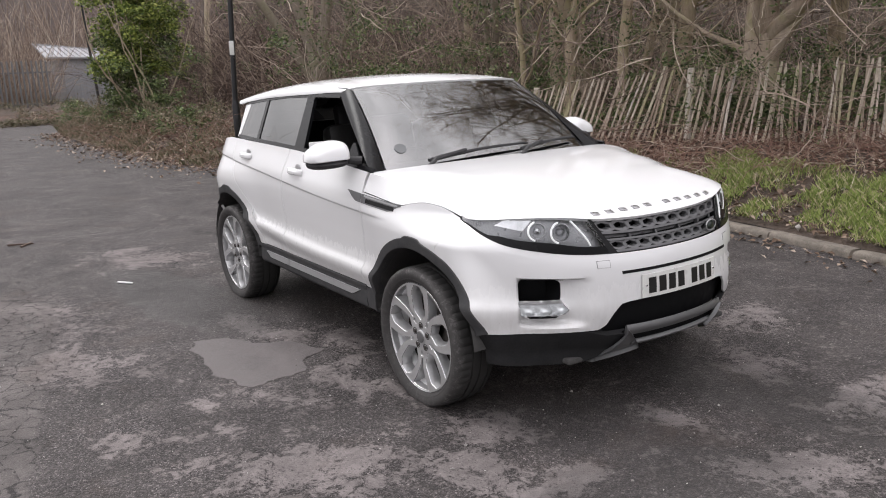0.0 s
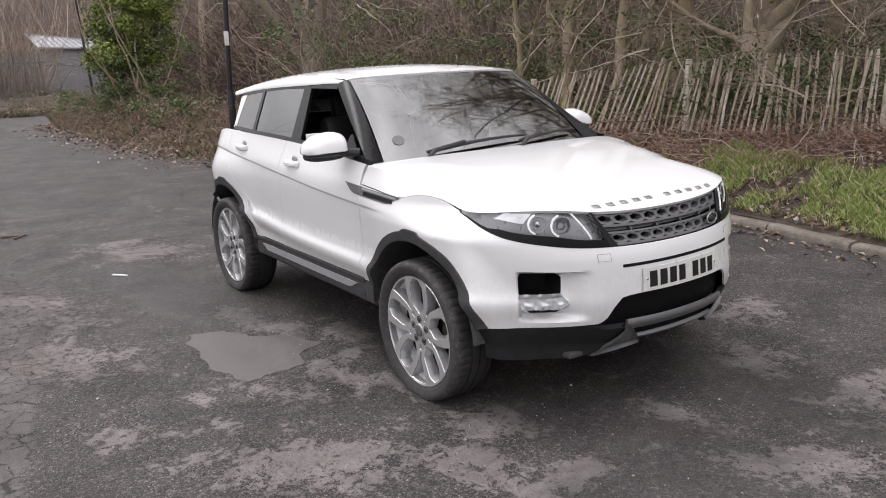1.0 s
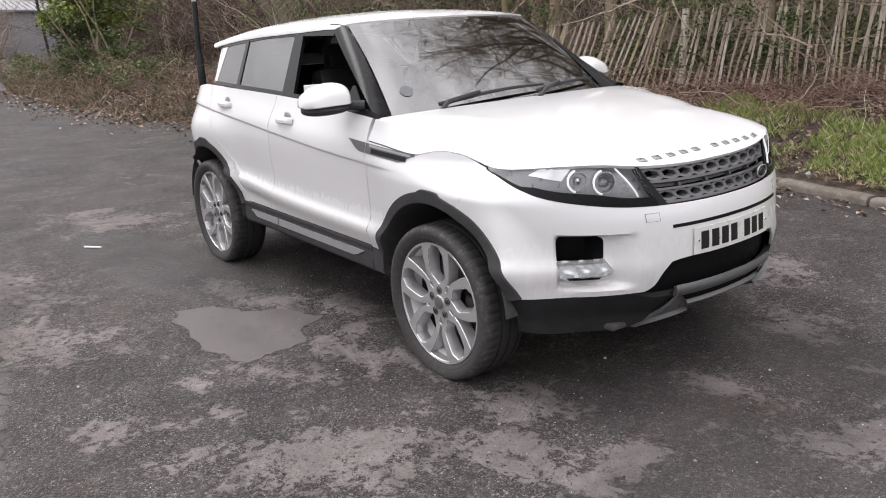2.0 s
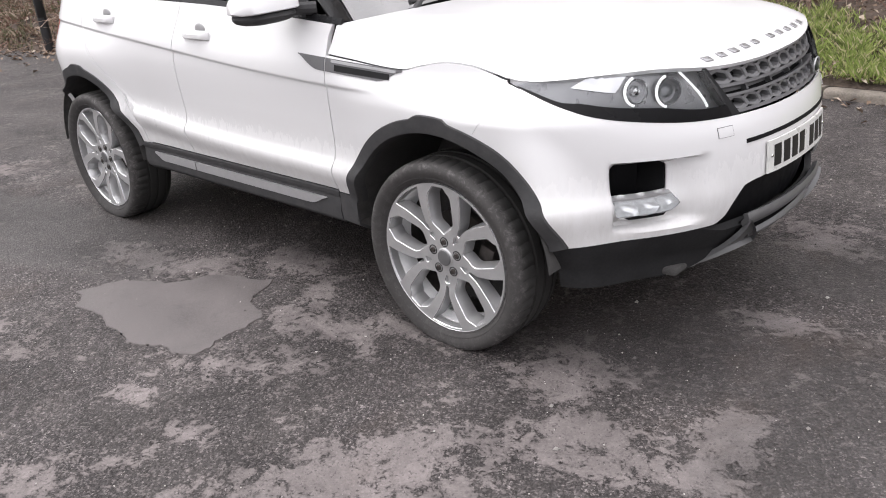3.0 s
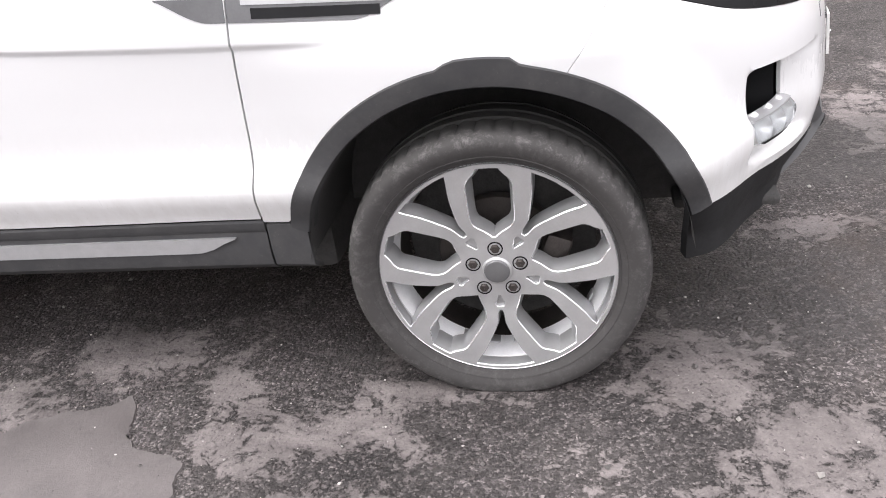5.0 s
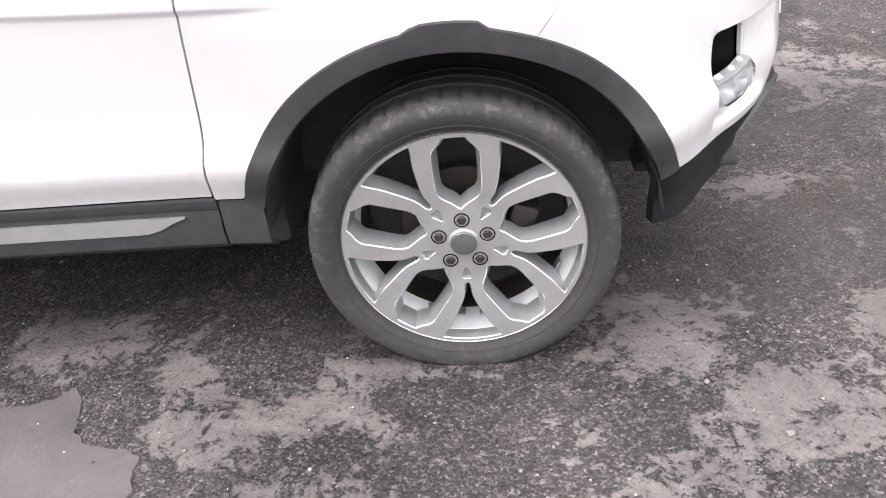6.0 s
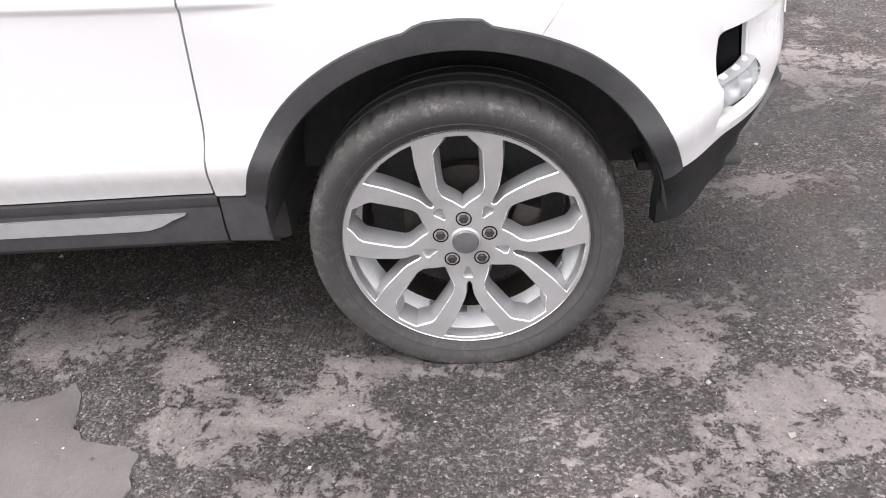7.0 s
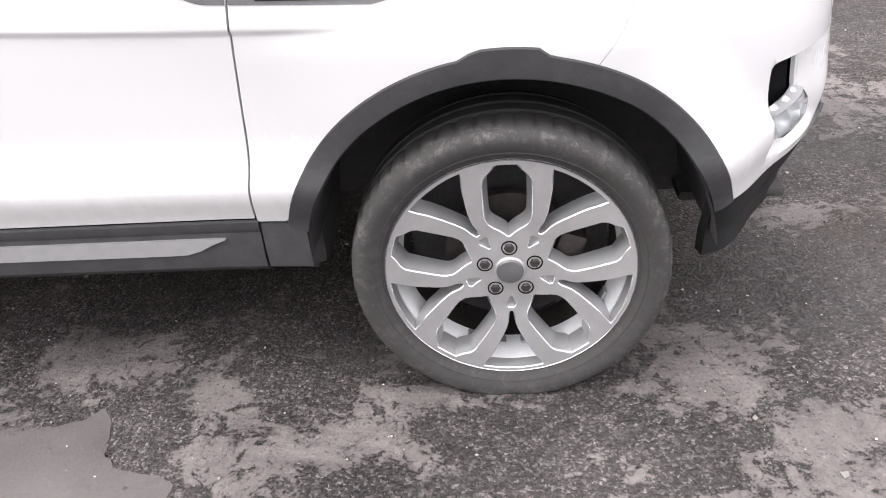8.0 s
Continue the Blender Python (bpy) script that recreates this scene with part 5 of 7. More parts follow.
seat(-1.32, -0.37, "driver_seat")
seat(-1.32, 0.37, "passenger_seat")
part("rear_bench", block(-2.15, 0, 0.80, 0.5, 1.25, 0.16, 0.06), LEATHER, car)
part("rear_bench_back", block(-2.45, 0, 1.08, 0.15, 1.25, 0.55, 0.06, pose(0, 0, 0, 0, -18, 0)), LEATHER, car)
part("dashboard", block(-0.70, 0, 1.06, 0.42, 1.40, 0.20, 0.06), CABIN, car, "dark dashboard")
part("cabin_floor", block(-1.5, 0, 0.50, 1.9, 1.5, 0.05, 0.01), CABIN, car)
part("headliner", sheet([[roof(u, v) + Vector((0, 0, -0.03)) for v in spaced(-0.9, 0.9, 12)] for u in spaced(0.03, 0.95, 14)], 0.0), CABIN, car)
for s in (-1, 1):
    for nm, x0, x1 in (("front_door_lining", -1.55, -0.55), ("rear_door_lining", -2.5, -1.6)):
        part(nm, block((x0 + x1) / 2, s * 0.80, 0.86, x1 - x0, 0.05, 0.66, 0.015), CABIN, car)
bm = bmesh.new()
rows = [[(0.17 * math.cos(2 * math.pi * i / 32) + 0.014 * math.cos(2 * math.pi * i / 32) * math.cos(a), 0.17 * math.sin(2 * math.pi * i / 32) + 0.014 * math.sin(2 * math.pi * i / 32) * math.cos(a), 0.014 * math.sin(a))
         for a in [2 * math.pi * k / 8 for k in range(8)]] for i in range(33)]
bm = sheet(rows, 0.0, closed=True)
bmesh.ops.transform(bm, matrix=pose(-0.98, -0.37, 1.10, 0, -62, 0), verts=bm.verts)
wheel = part("steering_wheel", bm, LEATHER, car)
bm = block(0, 0, 0, 0.30, 0.05, 0.03, 0.01)
bmesh.ops.transform(bm, matrix=pose(-0.98, -0.37, 1.10, 0, -62, 0) @ pose(0, 0, 0, 0, 0, 90), verts=bm.verts)
part("wheel_spoke_bar", bm, CABIN, wheel)
part("inner_mirror", block(-0.93, 0, 1.50, 0.03, 0.24, 0.07, 0.012), CABIN, car)


# Wheels
def wheel_at(cx, s, turn):
    """A wheel with its outer face towards y = s; turn: where its spokes stand, in degrees."""
    empty = new("wheel")
    empty.empty_display_size = 0.1
    empty.parent = car
    empty.matrix_basis = pose(cx, s * 0.93, HUB - 0.006, 0, 0, 0 if s < 0 else 180) @ pose(0, 0, 0, 0, turn, 0)
    # profile from the outer bead round the tread to the inner bead; along y, outer face negative
    prof = [(0.288, -0.010), (0.2945, -0.020), (0.2985, -0.0255), (0.2995, -0.0245), (0.305, -0.0310), (0.314, -0.0375), (0.3155, -0.0365), (0.328, -0.0430), (0.342, -0.0455), (0.354, -0.0440), (0.3635, -0.0370), (0.3700, -0.0230), (0.3735, -0.004), (0.375, 0.022),
            (0.375, 0.044), (0.366, 0.046), (0.366, 0.057), (0.375, 0.059), (0.376, 0.092), (0.367, 0.094), (0.367, 0.105), (0.376, 0.107), (0.375, 0.146), (0.366, 0.148), (0.366, 0.158), (0.374, 0.160),
            (0.368, 0.185), (0.352, 0.200), (0.314, 0.206), (0.288, 0.19)]
    seg = 216

    def sipe(k, i):
        if 12 <= i <= 14 and k % 4 == 0:
            return -0.006
        if i == 11 and k % 4 == 0:
            return -0.003
        return 0.0
    bm = lathe(prof, seg, "Y", None, sipe)
    rot = pose(0, 0, 0, 0, turn, 0)
    for v in bm.verts:
        w = rot @ v.co
        if w.z < -HUB + 0.008:
            w.y += min(0.022, (-HUB + 0.008 - w.z) * 1.1) if w.y < 0.05 else 0.0
            w.z = -HUB + 0.008
            v.co = rot.inverted() @ w
    def sub(name, bm, mat, label=""):
        ob = part(name, bm, mat, None, label)
        ob.parent = empty
        return ob
    sub("tyre", bm, TYRE, "black scuffed road tyre")
    sub("rim", lathe([(0.280, 0.006), (0.2850, -0.012), (0.2885, -0.0200), (0.2920, -0.0215), (0.295, -0.016), (0.292, 0.0), (0.276, 0.012)], 96), ALLOY_SHADED, "silver painted alloy rim")
    # outer barrel coloured as lit; deep part in dark brake metal as shade
    sub("barrel", lathe([(0.2845, -0.004), (0.280, 0.008), (0.273, 0.026), (0.268, 0.044), (0.262, 0.066), (0.258, 0.080)], 96), ALLOY_BARREL_LIT, "silver rim barrel, brightened for sky light")
    sub("shaded_barrel", lathe([(0.258, 0.080), (0.255, 0.100), (0.250, 0.16), (0.270, 0.18)], 96), DARK_METAL, "inner barrel, darkened for the shade behind the spokes")
    sub("rim_lip", lathe([(0.2908, -0.0218), (0.2925, -0.0236), (0.2942, -0.0215)], 96), ALLOY_EDGE)
    # clip-on balance weights inside the barrel
    for at in (172, 187, 203, 118):
        bm = block(0, 0.055, -0.2535, 0.030, 0.030, 0.006, 0.002)
        bmesh.ops.transform(bm, matrix=pose(0, 0, 0, 0, at - 180 - turn, 0), verts=bm.verts)
        sub("balance_weight", bm, SATIN_SILVER)
    # one cast face: five pairs of broad parallel legs, with a deep opening in each pair and one between pairs
    dish = curve((0.020, -0.008), (0.060, -0.006), (0.10, -0.006), (0.16, -0.013), (0.24, -0.020), (0.293, -0.0232))
    in_pair = curve((0.0, 0.003), (0.10, 0.023), (0.215, 0.0455), (0.30, 0.0530), (0.40, 0.0555), (0.80, 0.0565), (0.87, 0.0500), (0.93, 0.0370), (1.0, 0.0270))
    between = curve((0.0, 0.004), (0.06, 0.0085), (0.20, 0.0105), (0.32, 0.0170), (0.45, 0.0265), (0.73, 0.0490), (0.93, 0.0690), (1.0, 0.0745))
    pocket = curve((0.0, 0.003), (0.4, 0.008), (0.8, 0.013), (1.0, 0.009))

    def opening(shape, r0, r1, angle, insets):
        """Outlines of an opening: its edge, then the same edge moved inwards by each inset."""
        c, q = math.cos(angle), math.sin(angle)
        up = [(shape(k), lerp(r0, r1, k)) for k in (0, 0.05, 0.1, 0.16, 0.22, 0.3, 0.38, 0.46, 0.56, 0.66, 0.74, 0.80, 0.84, 0.88, 0.92, 0.96, 1.0)]
        arc = [(up[-1][0] * f, up[-1][1]) for f in (0.6, 0.2, -0.2, -0.6)]
        loop = [Vector((a, math.sqrt(b * b - a * a))) for a, b in up + arc + [(-a, b) for a, b in reversed(up)]]
        n = len(loop)
        outs = []
        for g in insets:
            ring = []
            for k in range(n):
                d = (loop[(k + 1) % n] - loop[k]).normalized() + (loop[k] - loop[k - 1]).normalized()
                d.normalize()
                p = loop[k] + Vector((-d.y, d.x)) * g
                # neither side crosses the middle line
                if p.x * loop[k].x < 0:
                    p.x = 0.0004 if loop[k].x > 0 else -0.0004
                ring.append((p.x * c + p.y * q, p.y * c - p.x * q))
            outs.append(ring)
        return outs

    bm = bmesh.new()
    edges = []

    def ring_of(pts):
        vs = [bm.verts.new((a, 0, b)) for a, b in pts]
        es = [bm.edges.new((vs[k], vs[(k + 1) % len(vs)])) for k in range(len(vs))]
        edges.extend(es)
        return vs

    ring_of([(0.2905 * math.cos(2 * math.pi * k / 180), 0.2905 * math.sin(2 * math.pi * k / 180)) for k in range(180)])
    ring_of([(0.030 * math.cos(2 * math.pi * k / 30), 0.030 * math.sin(2 * math.pi * k / 30)) for k in range(30)])
    walls = []
    for k in range(5):
        for shape, r0, r1, off, insets in ((in_pair, 0.091, 0.281, 0.0, (0.0, 0.0020, 0.0100, 0.0120)), (between, 0.118, 0.2835, math.pi / 5, (0.0, 0.0018, 0.0050, 0.0062)), (pocket, 0.074, 0.108, math.pi / 5, (0.0, 0.0016, 0.0035, 0.0040))):
            angle = 2 * math.pi * k / 5 + off
            rings = opening(shape, r0, r1, angle, insets)
            ring_of(rings[0])
            walls.append((rings, shape is pocket))
    bmesh.ops.triangle_fill(bm, use_beauty=True, use_dissolve=False, edges=edges, normal=(0, -1, 0))
    for f in bm.faces:
        f.normal_update()
        if f.normal.y > 0:
            f.normal_flip()
    for v in bm.verts:
        v.co.y = dish(math.hypot(v.co.x, v.co.z))
    sub("wheel_face", bm, ALLOY, "grey cast alloy wheel face with five paired spokes")

    def deep(pts, d, flat=0.0):
        return [Vector((a, lerp(dish(math.hypot(a, b)) + d, 0.038, flat), b)) for a, b in pts]
    for rings, shallow in walls:
        if shallow:
            wall = sheet([deep(rings[1], 0.0016), deep(rings[2], 0.009)], 0.0, closed=True)
            wall.faces.new([wall.verts.new(p) for p in deep(rings[2], 0.009)])
        else:
            wall = sheet([deep(rings[1], 0.0020), deep(rings[2], 0.024), deep(rings[3], 0.0, 1.0)], 0.0, closed=True)
        sub("opening_wall", wall, ALLOY_SHADED)
        sub("opening_edge", sheet([deep(rings[0], 0.0), deep(rings[1], 0.0020)], 0.0, closed=True), ALLOY_EDGE)
    sub("hub", lathe([(0.020, -0.012), (0.034, -0.0125), (0.037, -0.010), (0.038, -0.002)], 60), ALLOY)
    sub("hub_cap", lathe([(0.0005, -0.0185), (0.020, -0.018), (0.029, -0.0165), (0.032, -0.013), (0.033, 0.0)], 40), SKID_GREY)
    for k in range(5):
        a = math.radians(72 * k)
        bm = lathe([(0.0195, -0.004), (0.0190, -0.0078), (0.0162, -0.0080), (0.0145, -0.002)], 20)
        bmesh.ops.translate(bm, vec=(0.061 * math.sin(a), 0, 0.061 * math.cos(a)), verts=bm.verts)
        sub("nut_seat", bm, GRILLE_BLACK)
        bm = lathe([(0.0005, -0.0135), (0.0092, -0.0135), (0.0120, -0.010), (0.0126, 0.002)], 6)
        bmesh.ops.translate(bm, vec=(0.061 * math.sin(a), 0, 0.061 * math.cos(a)), verts=bm.verts)
        sub("wheel_nut", bm, DARK_METAL)
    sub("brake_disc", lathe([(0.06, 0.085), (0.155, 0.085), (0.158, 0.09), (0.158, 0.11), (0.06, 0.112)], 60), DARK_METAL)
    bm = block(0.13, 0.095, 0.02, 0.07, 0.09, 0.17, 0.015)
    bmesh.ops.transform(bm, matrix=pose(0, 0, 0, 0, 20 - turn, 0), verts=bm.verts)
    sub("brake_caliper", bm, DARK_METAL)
    sub("wheel_back", lathe([(0.0005, 0.165), (0.245, 0.165)], 40), LINER)
    return empty


for cx, s, turn in ((0.0, -1, 0.0), (WB, -1, 24.0), (0.0, 1, 10.0), (WB, 1, 40.0)):
    wheel_at(cx, s, turn)


# ---- the place ----
rng = random.Random(11)
# tarmac sheet, to the horizon; where it is worn pale, damp or broken is laid down on the mesh (x, y, two radii, turn)
WORN_BESIDE = ((0.48, -0.91, 0.19, 0.15, 7), (0.73, -1.12, 0.20, 0.09, 25), (0.62, -1.33, 0.30, 0.09, 22), (-0.64, -1.12, 0.17, 0.13, -29), (-0.39, -1.14, 0.17, 0.10, -12),
          (-0.25, -0.97, 0.15, 0.06, -6), (-0.79, -0.93, 0.09, 0.05, -60), (-0.38, -1.37, 0.15, 0.07, -5), (-1.24, -0.80, 0.24, 0.15, -20), (0.34, -1.55, 0.28, 0.10, 29),
          (0.92, -1.22, 0.22, 0.08, 31), (-0.57, -1.60, 0.24, 0.12, 19), (-0.34, -1.90, 0.14, 0.08, 19), (-0.75, -1.90, 0.12, 0.07, 7), (1.02, -0.13, 0.18, 0.075, 5))
WORN_ABOUT = ((1.48, 0.82, 0.44, 0.25, 68), (1.10, -0.86, 0.14, 0.10, 82), (-1.45, -1.10, 0.34, 0.18, 10), (-1.96, -1.20, 0.30, 0.14, 16), (1.66, -0.06, 0.34, 0.13, 50), (0.79, 0.83, 0.30, 0.20, -84),
         (0.32, -1.82, 0.42, 0.20, 40), (-0.49, -2.29, 0.30, 0.17, 33), (-4.64, -1.23, 0.62, 0.32, 30), (0.28, 1.51, 0.27, 0.20, -79), (-1.91, -2.34, 0.50, 0.26, 22), (-0.06, -2.20, 0.18, 0.11, 38), (-3.3, -2.4, 0.9, 0.30, 12))
DAMP = ((-2.9, -1.35, 1.3, 0.35, 6), (0.9, -0.45, 0.9, 0.30, 14), (1.75, -0.75, 0.7, 0.45, 20), (1.2, 0.5, 1.0, 0.28, 8), (0.05, -0.75, 0.6, 0.16, 4))
BROKEN = ((-1.2, -3.3, 3.0, 1.6, 0),)


def patches(x, y, specs):
    """1 in the middle of an ellipse on the ground, 0 past its rim."""
    best = 0.0
    for cx, cy, rx, ry, turn in specs:
        c, q = math.cos(radians(turn)), math.sin(radians(turn))
        dx, dy = x - cx, y - cy
        r = math.hypot((dx * c + dy * q) / rx, (dy * c - dx * q) / ry)
        best = max(best, min(1.0, max(0.0, (1.7 - r) / 1.3)))
    return best


gx = [-700, -200, -60, -30, -15, -9] + spaced(-6.0, 2.6, 200) + [4, 8, 20, 60, 200, 700]
gy = [-700, -200, -60, -20, -8] + spaced(-4.0, 2.2, 150) + [4, 8, 20, 60, 200, 700]
soup = Soup()
soup.add([(x, y, 0.0) for x in gx for y in gy], [(i * len(gy) + j, (i + 1) * len(gy) + j, (i + 1) * len(gy) + j + 1, i * len(gy) + j + 1) for i in range(len(gx) - 1) for j in range(len(gy) - 1)])
ground = soup.link("ground", TARMAC, None, "worn dark tarmac with pale silty patches", "tarmac", "structure")
for name, specs in (("wear", WORN_BESIDE + WORN_ABOUT), ("damp", DAMP), ("broken", BROKEN)):
    ground.data.attributes.new(name, "FLOAT", "POINT").data.foreach_set("value", [patches(x, y, specs) for x, y, z in soup.v])

# the edge of the tarmac towards the wood, y over x
edge_y = curve((-33, 2.6), (-31.4, 2.35), (-27, 1.7), (-23, 1.34), (-18, 1.33), (-13, 1.50), (-10, 2.25), (-6, 3.45), (-3.5, 3.80), (-1.4, 3.72), (-0.4, 3.50), (0.3, 3.42), (4, 3.25), (16, 3.0))


def bank_z(x, y):
    """Height of the verge and the wooded bank behind it."""
    d = y - edge_y(x)
    k = smooth(-7.0, -4.5, x)
    reach = lerp(1.9, min(max(3.85 + (x + 6.2) * 0.4286 - edge_y(x), 0.8), 2.6), k)
    z = lerp(0.0, 0.070, k) + lerp(0.45, 0.62, k) * smooth(-0.15, 1.0, d / reach) * smooth(0, 0.15, d + 0.02) + 0.055 * max(0.0, d - 1.6)
    z += lerp(0.26, 0.05, k) * smooth(0.0, 0.7, d) * (noise.noise((x * 1.1, y * 1.1, 3.1)) + 0.6 * noise.noise((x * 3.1, y * 3.1, 7.7)))
    return z


rows = []
ds = [0.0, 0.06, 0.16, 0.3, 0.45, 0.6, 0.8, 1.0, 1.25, 1.5, 1.8, 2.2, 2.6, 3.1, 3.8, 4.6, 5.6, 7.0, 9.0, 12.0, 17.0, 24.0, 34.0]
x = -32.5
while x < 15:
    rows.append([(x, edge_y(x) + d + (0.125 if x > -4.6 else 0.0), bank_z(x, edge_y(x) + d) - (0.03 if d == 0 and x < -4.6 else 0)) for d in ds])
    x += 0.22 if x > -16 else 0.5
tagged(part("verge", sheet(rows, 0.0, flip=True), EARTH, None, "", 60), "leafy earth bank rising into the wood", "bank", "", "structure")
# bank that closes the lane far off
rows = [[(-32.2 - d + 0.5 * noise.noise((0, y * 0.4, 1)), y, 0.55 * smooth(0, 3, d) + 0.02 * d + 0.1 * noise.noise((d, y, 2))) for d in (0, 0.3, 0.7, 1.2, 2, 3, 5, 9, 16, 30)] for y in spaced(-40, 4, 60)]
tagged(part("end_bank", sheet(rows, 0.0), EARTH, None, "", 60), "low earth bank at the end of the lane", "bank", "", "structure")

# kerb stones
def kerb_line(x):
    return edge_y(x)


kerb = thing("kerb", "weathered grey concrete kerb stones beside the tarmac", "kerb")
kerb["kind"] = "structure"
kx = -4.6
while kx < 9.0:
    L = 0.905
    a, b2 = Vector((kx, kerb_line(kx), 0)), Vector((kx + L, kerb_line(kx + L), 0))
    d = (b2 - a).normalized()
    n = Vector((-d.y, d.x, 0))
    rows = []
    lift, tip = rng.uniform(-0.006, 0.006), rng.uniform(-0.004, 0.004)
    for k in range(9):
        p = a + d * (L - 0.012) * k / 8
        jit = 0.004 * noise.noise((p.x * 6, p.y * 6, 0.3))
        rows.append([p + n * o + Vector((0, 0, z + (lift if z > 0 else 0) + jit)) for o, z in ((0.0, -0.03), (0.0 + jit, 0.04), (0.006, 0.056), (0.022, 0.070 + tip), (0.07, 0.074 + tip), (0.125, 0.072), (0.13, 0.0))])
    bm = sheet(rows, 0.0)
    bm.faces.new([v for v in bm.verts[:] if v.index < 0][:0] or [bm.verts.new(p) for p in rows[0]])
    bm.faces.new([bm.verts.new(p) for p in reversed(rows[-1])])
    part("kerb_stone", bm, KERB, kerb)
    kx += L

# silted puddle beside the car
bm = bmesh.new()
ring = [(-1.77, -1.64), (-1.42, -1.68), (-1.10, -1.69), (-0.87, -1.66), (-0.76, -1.58), (-0.76, -1.42), (-0.82, -1.28), (-1.00, -1.16), (-1.10, -1.03), (-1.36, -1.12), (-1.47, -1.30), (-1.70, -1.42)]
pts = []
for k in range(len(ring)):
    a, b2 = Vector((*ring[k], 0)), Vector((*ring[(k + 1) % len(ring)], 0))
    for q in range(24):
        p = a.lerp(b2, q / 24)
        pts.append(p + Vector((0.05 * noise.noise((p.x * 6, p.y * 6, 1)) + 0.016 * noise.noise((p.x * 24, p.y * 24, 2)) + 0.008 * noise.noise((p.x * 70, p.y * 70, 2)), 0.05 * noise.noise((p.x * 6, p.y * 6, 5)) + 0.016 * noise.noise((p.x * 24, p.y * 24, 6)) + 0.008 * noise.noise((p.x * 70, p.y * 70, 6)), 0.004)))
top = [bm.verts.new(p) for p in pts]
low = [bm.verts.new(p + (p - Vector((-1.35, -1.25, 0.004))).normalized() * 0.003 + Vector((0, 0, -0.006))) for p in pts]
bm.faces.new(top)
for k in range(len(pts)):
    j = (k + 1) % len(pts)
    bm.faces.new([low[k], low[j], top[j], top[k]])
bmesh.ops.triangulate(bm, faces=[f for f in bm.faces if len(f.verts) > 4])
tagged(part("puddle", bm, SILT, None, "", 60), "shallow silted puddle drying on the tarmac", "puddle")

# a scrap of white litter and twigs on the tarmac
bm = block(-3.72, -1.59, 0.008, 0.16, 0.022, 0.012, 0.004, pose(0, 0, 0, 0, 0, 35))
tagged(part("litter_scrap", bm, PLASTIC_WHITE, None), "thin scrap of white litter on the tarmac", "litter")
for k, (x, y, r) in enumerate(((-6.3, -2.2, 70), (-6.1, -2.1, 40))):
    bm = tube([(x, y, 0.012), (x + 0.12 * math.cos(r), y + 0.12 * math.sin(r), 0.02), (x + 0.26 * math.cos(r + 0.3), y + 0.26 * math.sin(r + 0.3), 0.012)], [0.012, 0.01, 0.006], 6)
    tagged(part("stick", bm, TWIG_DARK, None), "short dark fallen stick on the tarmac", "stick", "sticks")

# loose grit near the car
soup = Soup()
octa = [(0, 2, 4), (2, 1, 4), (1, 3, 4), (3, 0, 4), (2, 0, 5), (1, 2, 5), (3, 1, 5), (0, 3, 5)]
for k in range(9000):
    x, y = rng.uniform(-2.4, 2.6), rng.uniform(-2.9, 1.9)
    r = 0.0016 + 0.0035 * rng.random() ** 3
    if rng.random() < 0.006:
        r = 0.007 + 0.004 * rng.random()
    a = rng.uniform(0, 3.1)
    c, s = math.cos(a), math.sin(a)
    q = [rng.uniform(0.6, 1.3) * r for _ in range(6)]
    z = 0.003
    soup.add([(x + c * q[0], y + s * q[0], z), (x - c * q[1], y - s * q[1], z), (x - s * q[2], y + c * q[2], z), (x + s * q[3], y - c * q[3], z), (x, y, z + q[4] * 0.8), (x, y, z - q[5])], octa)
soup.link("grit", STONE, None, "loose pale grit scattered on the tarmac", "grit", "stuff", False)


# ---- paling fence ----
fence = thing("paling_fence", "leaning weathered chestnut paling fence on the bank", "fence")
F0, F1 = Vector((-6.2, 3.85, 0)), Vector((2.2, 7.45, 0))
flen = (F1 - F0).length
fdir = (F1 - F0).normalized()
fn = Vector((-fdir.y, fdir.x, 0))


def fence_top(k):
    return lerp(1.30, 1.60, smooth(0.0, 0.35, k)) + 0.06 * smooth(0.4, 0.9, k)


d = 0.0
while d < flen:
    k = d / flen
    p = F0 + fdir * d
    base = bank_z(p.x, p.y) - 0.05
    lean = lerp(0.34, 0.05, smooth(0.22, 0.58, k)) + rng.gauss(0, 0.04)
    if rng.random() < 0.05:
        lean += rng.uniform(-0.15, 0.15)
    top = fence_top(k) + rng.uniform(-0.05, 0.05)
    h = top - base
    w, th = rng.uniform(0.010, 0.017), rng.uniform(0.008, 0.013)
    out = rng.uniform(-0.02, 0.02)
    rows = []
    for f in (0.0, 0.35, 0.7, 0.93, 1.0):
        c = p + fn * (out + 0.02 * f) + Vector((0, 0, base + h * f)) + fdir * (lean * h * f + 0.008 * math.sin(5 * f + d * 9)) * 1.0
        ww = w * (1.0 if f < 0.95 else 0.35)
        rows.append([c + fdir * a * ww + fn * b2 * th for a, b2 in ((-1, -1), (1, -1), (1, 1), (-1, 1))])
    bm = sheet(rows, 0.0, closed=True)
    bm.faces.new([bm.verts.new(q) for q in rows[-1]])
    part("pale", bm, PALING, fence)
    d += rng.uniform(0.055, 0.092)
for hgt in (0.25, 0.62, 0.95):
    pts = []
    for k in spaced(0, 1, 60):
        p = F0 + fdir * flen * k
        base = bank_z(p.x, p.y)
        pts.append(p - fn * 0.02 + Vector((0, 0, base + hgt * (fence_top(k) - base) + 0.015 * math.sin(k * 40))))
    part("fence_wire", tube(pts, 0.0022, 4), WIRE, fence)
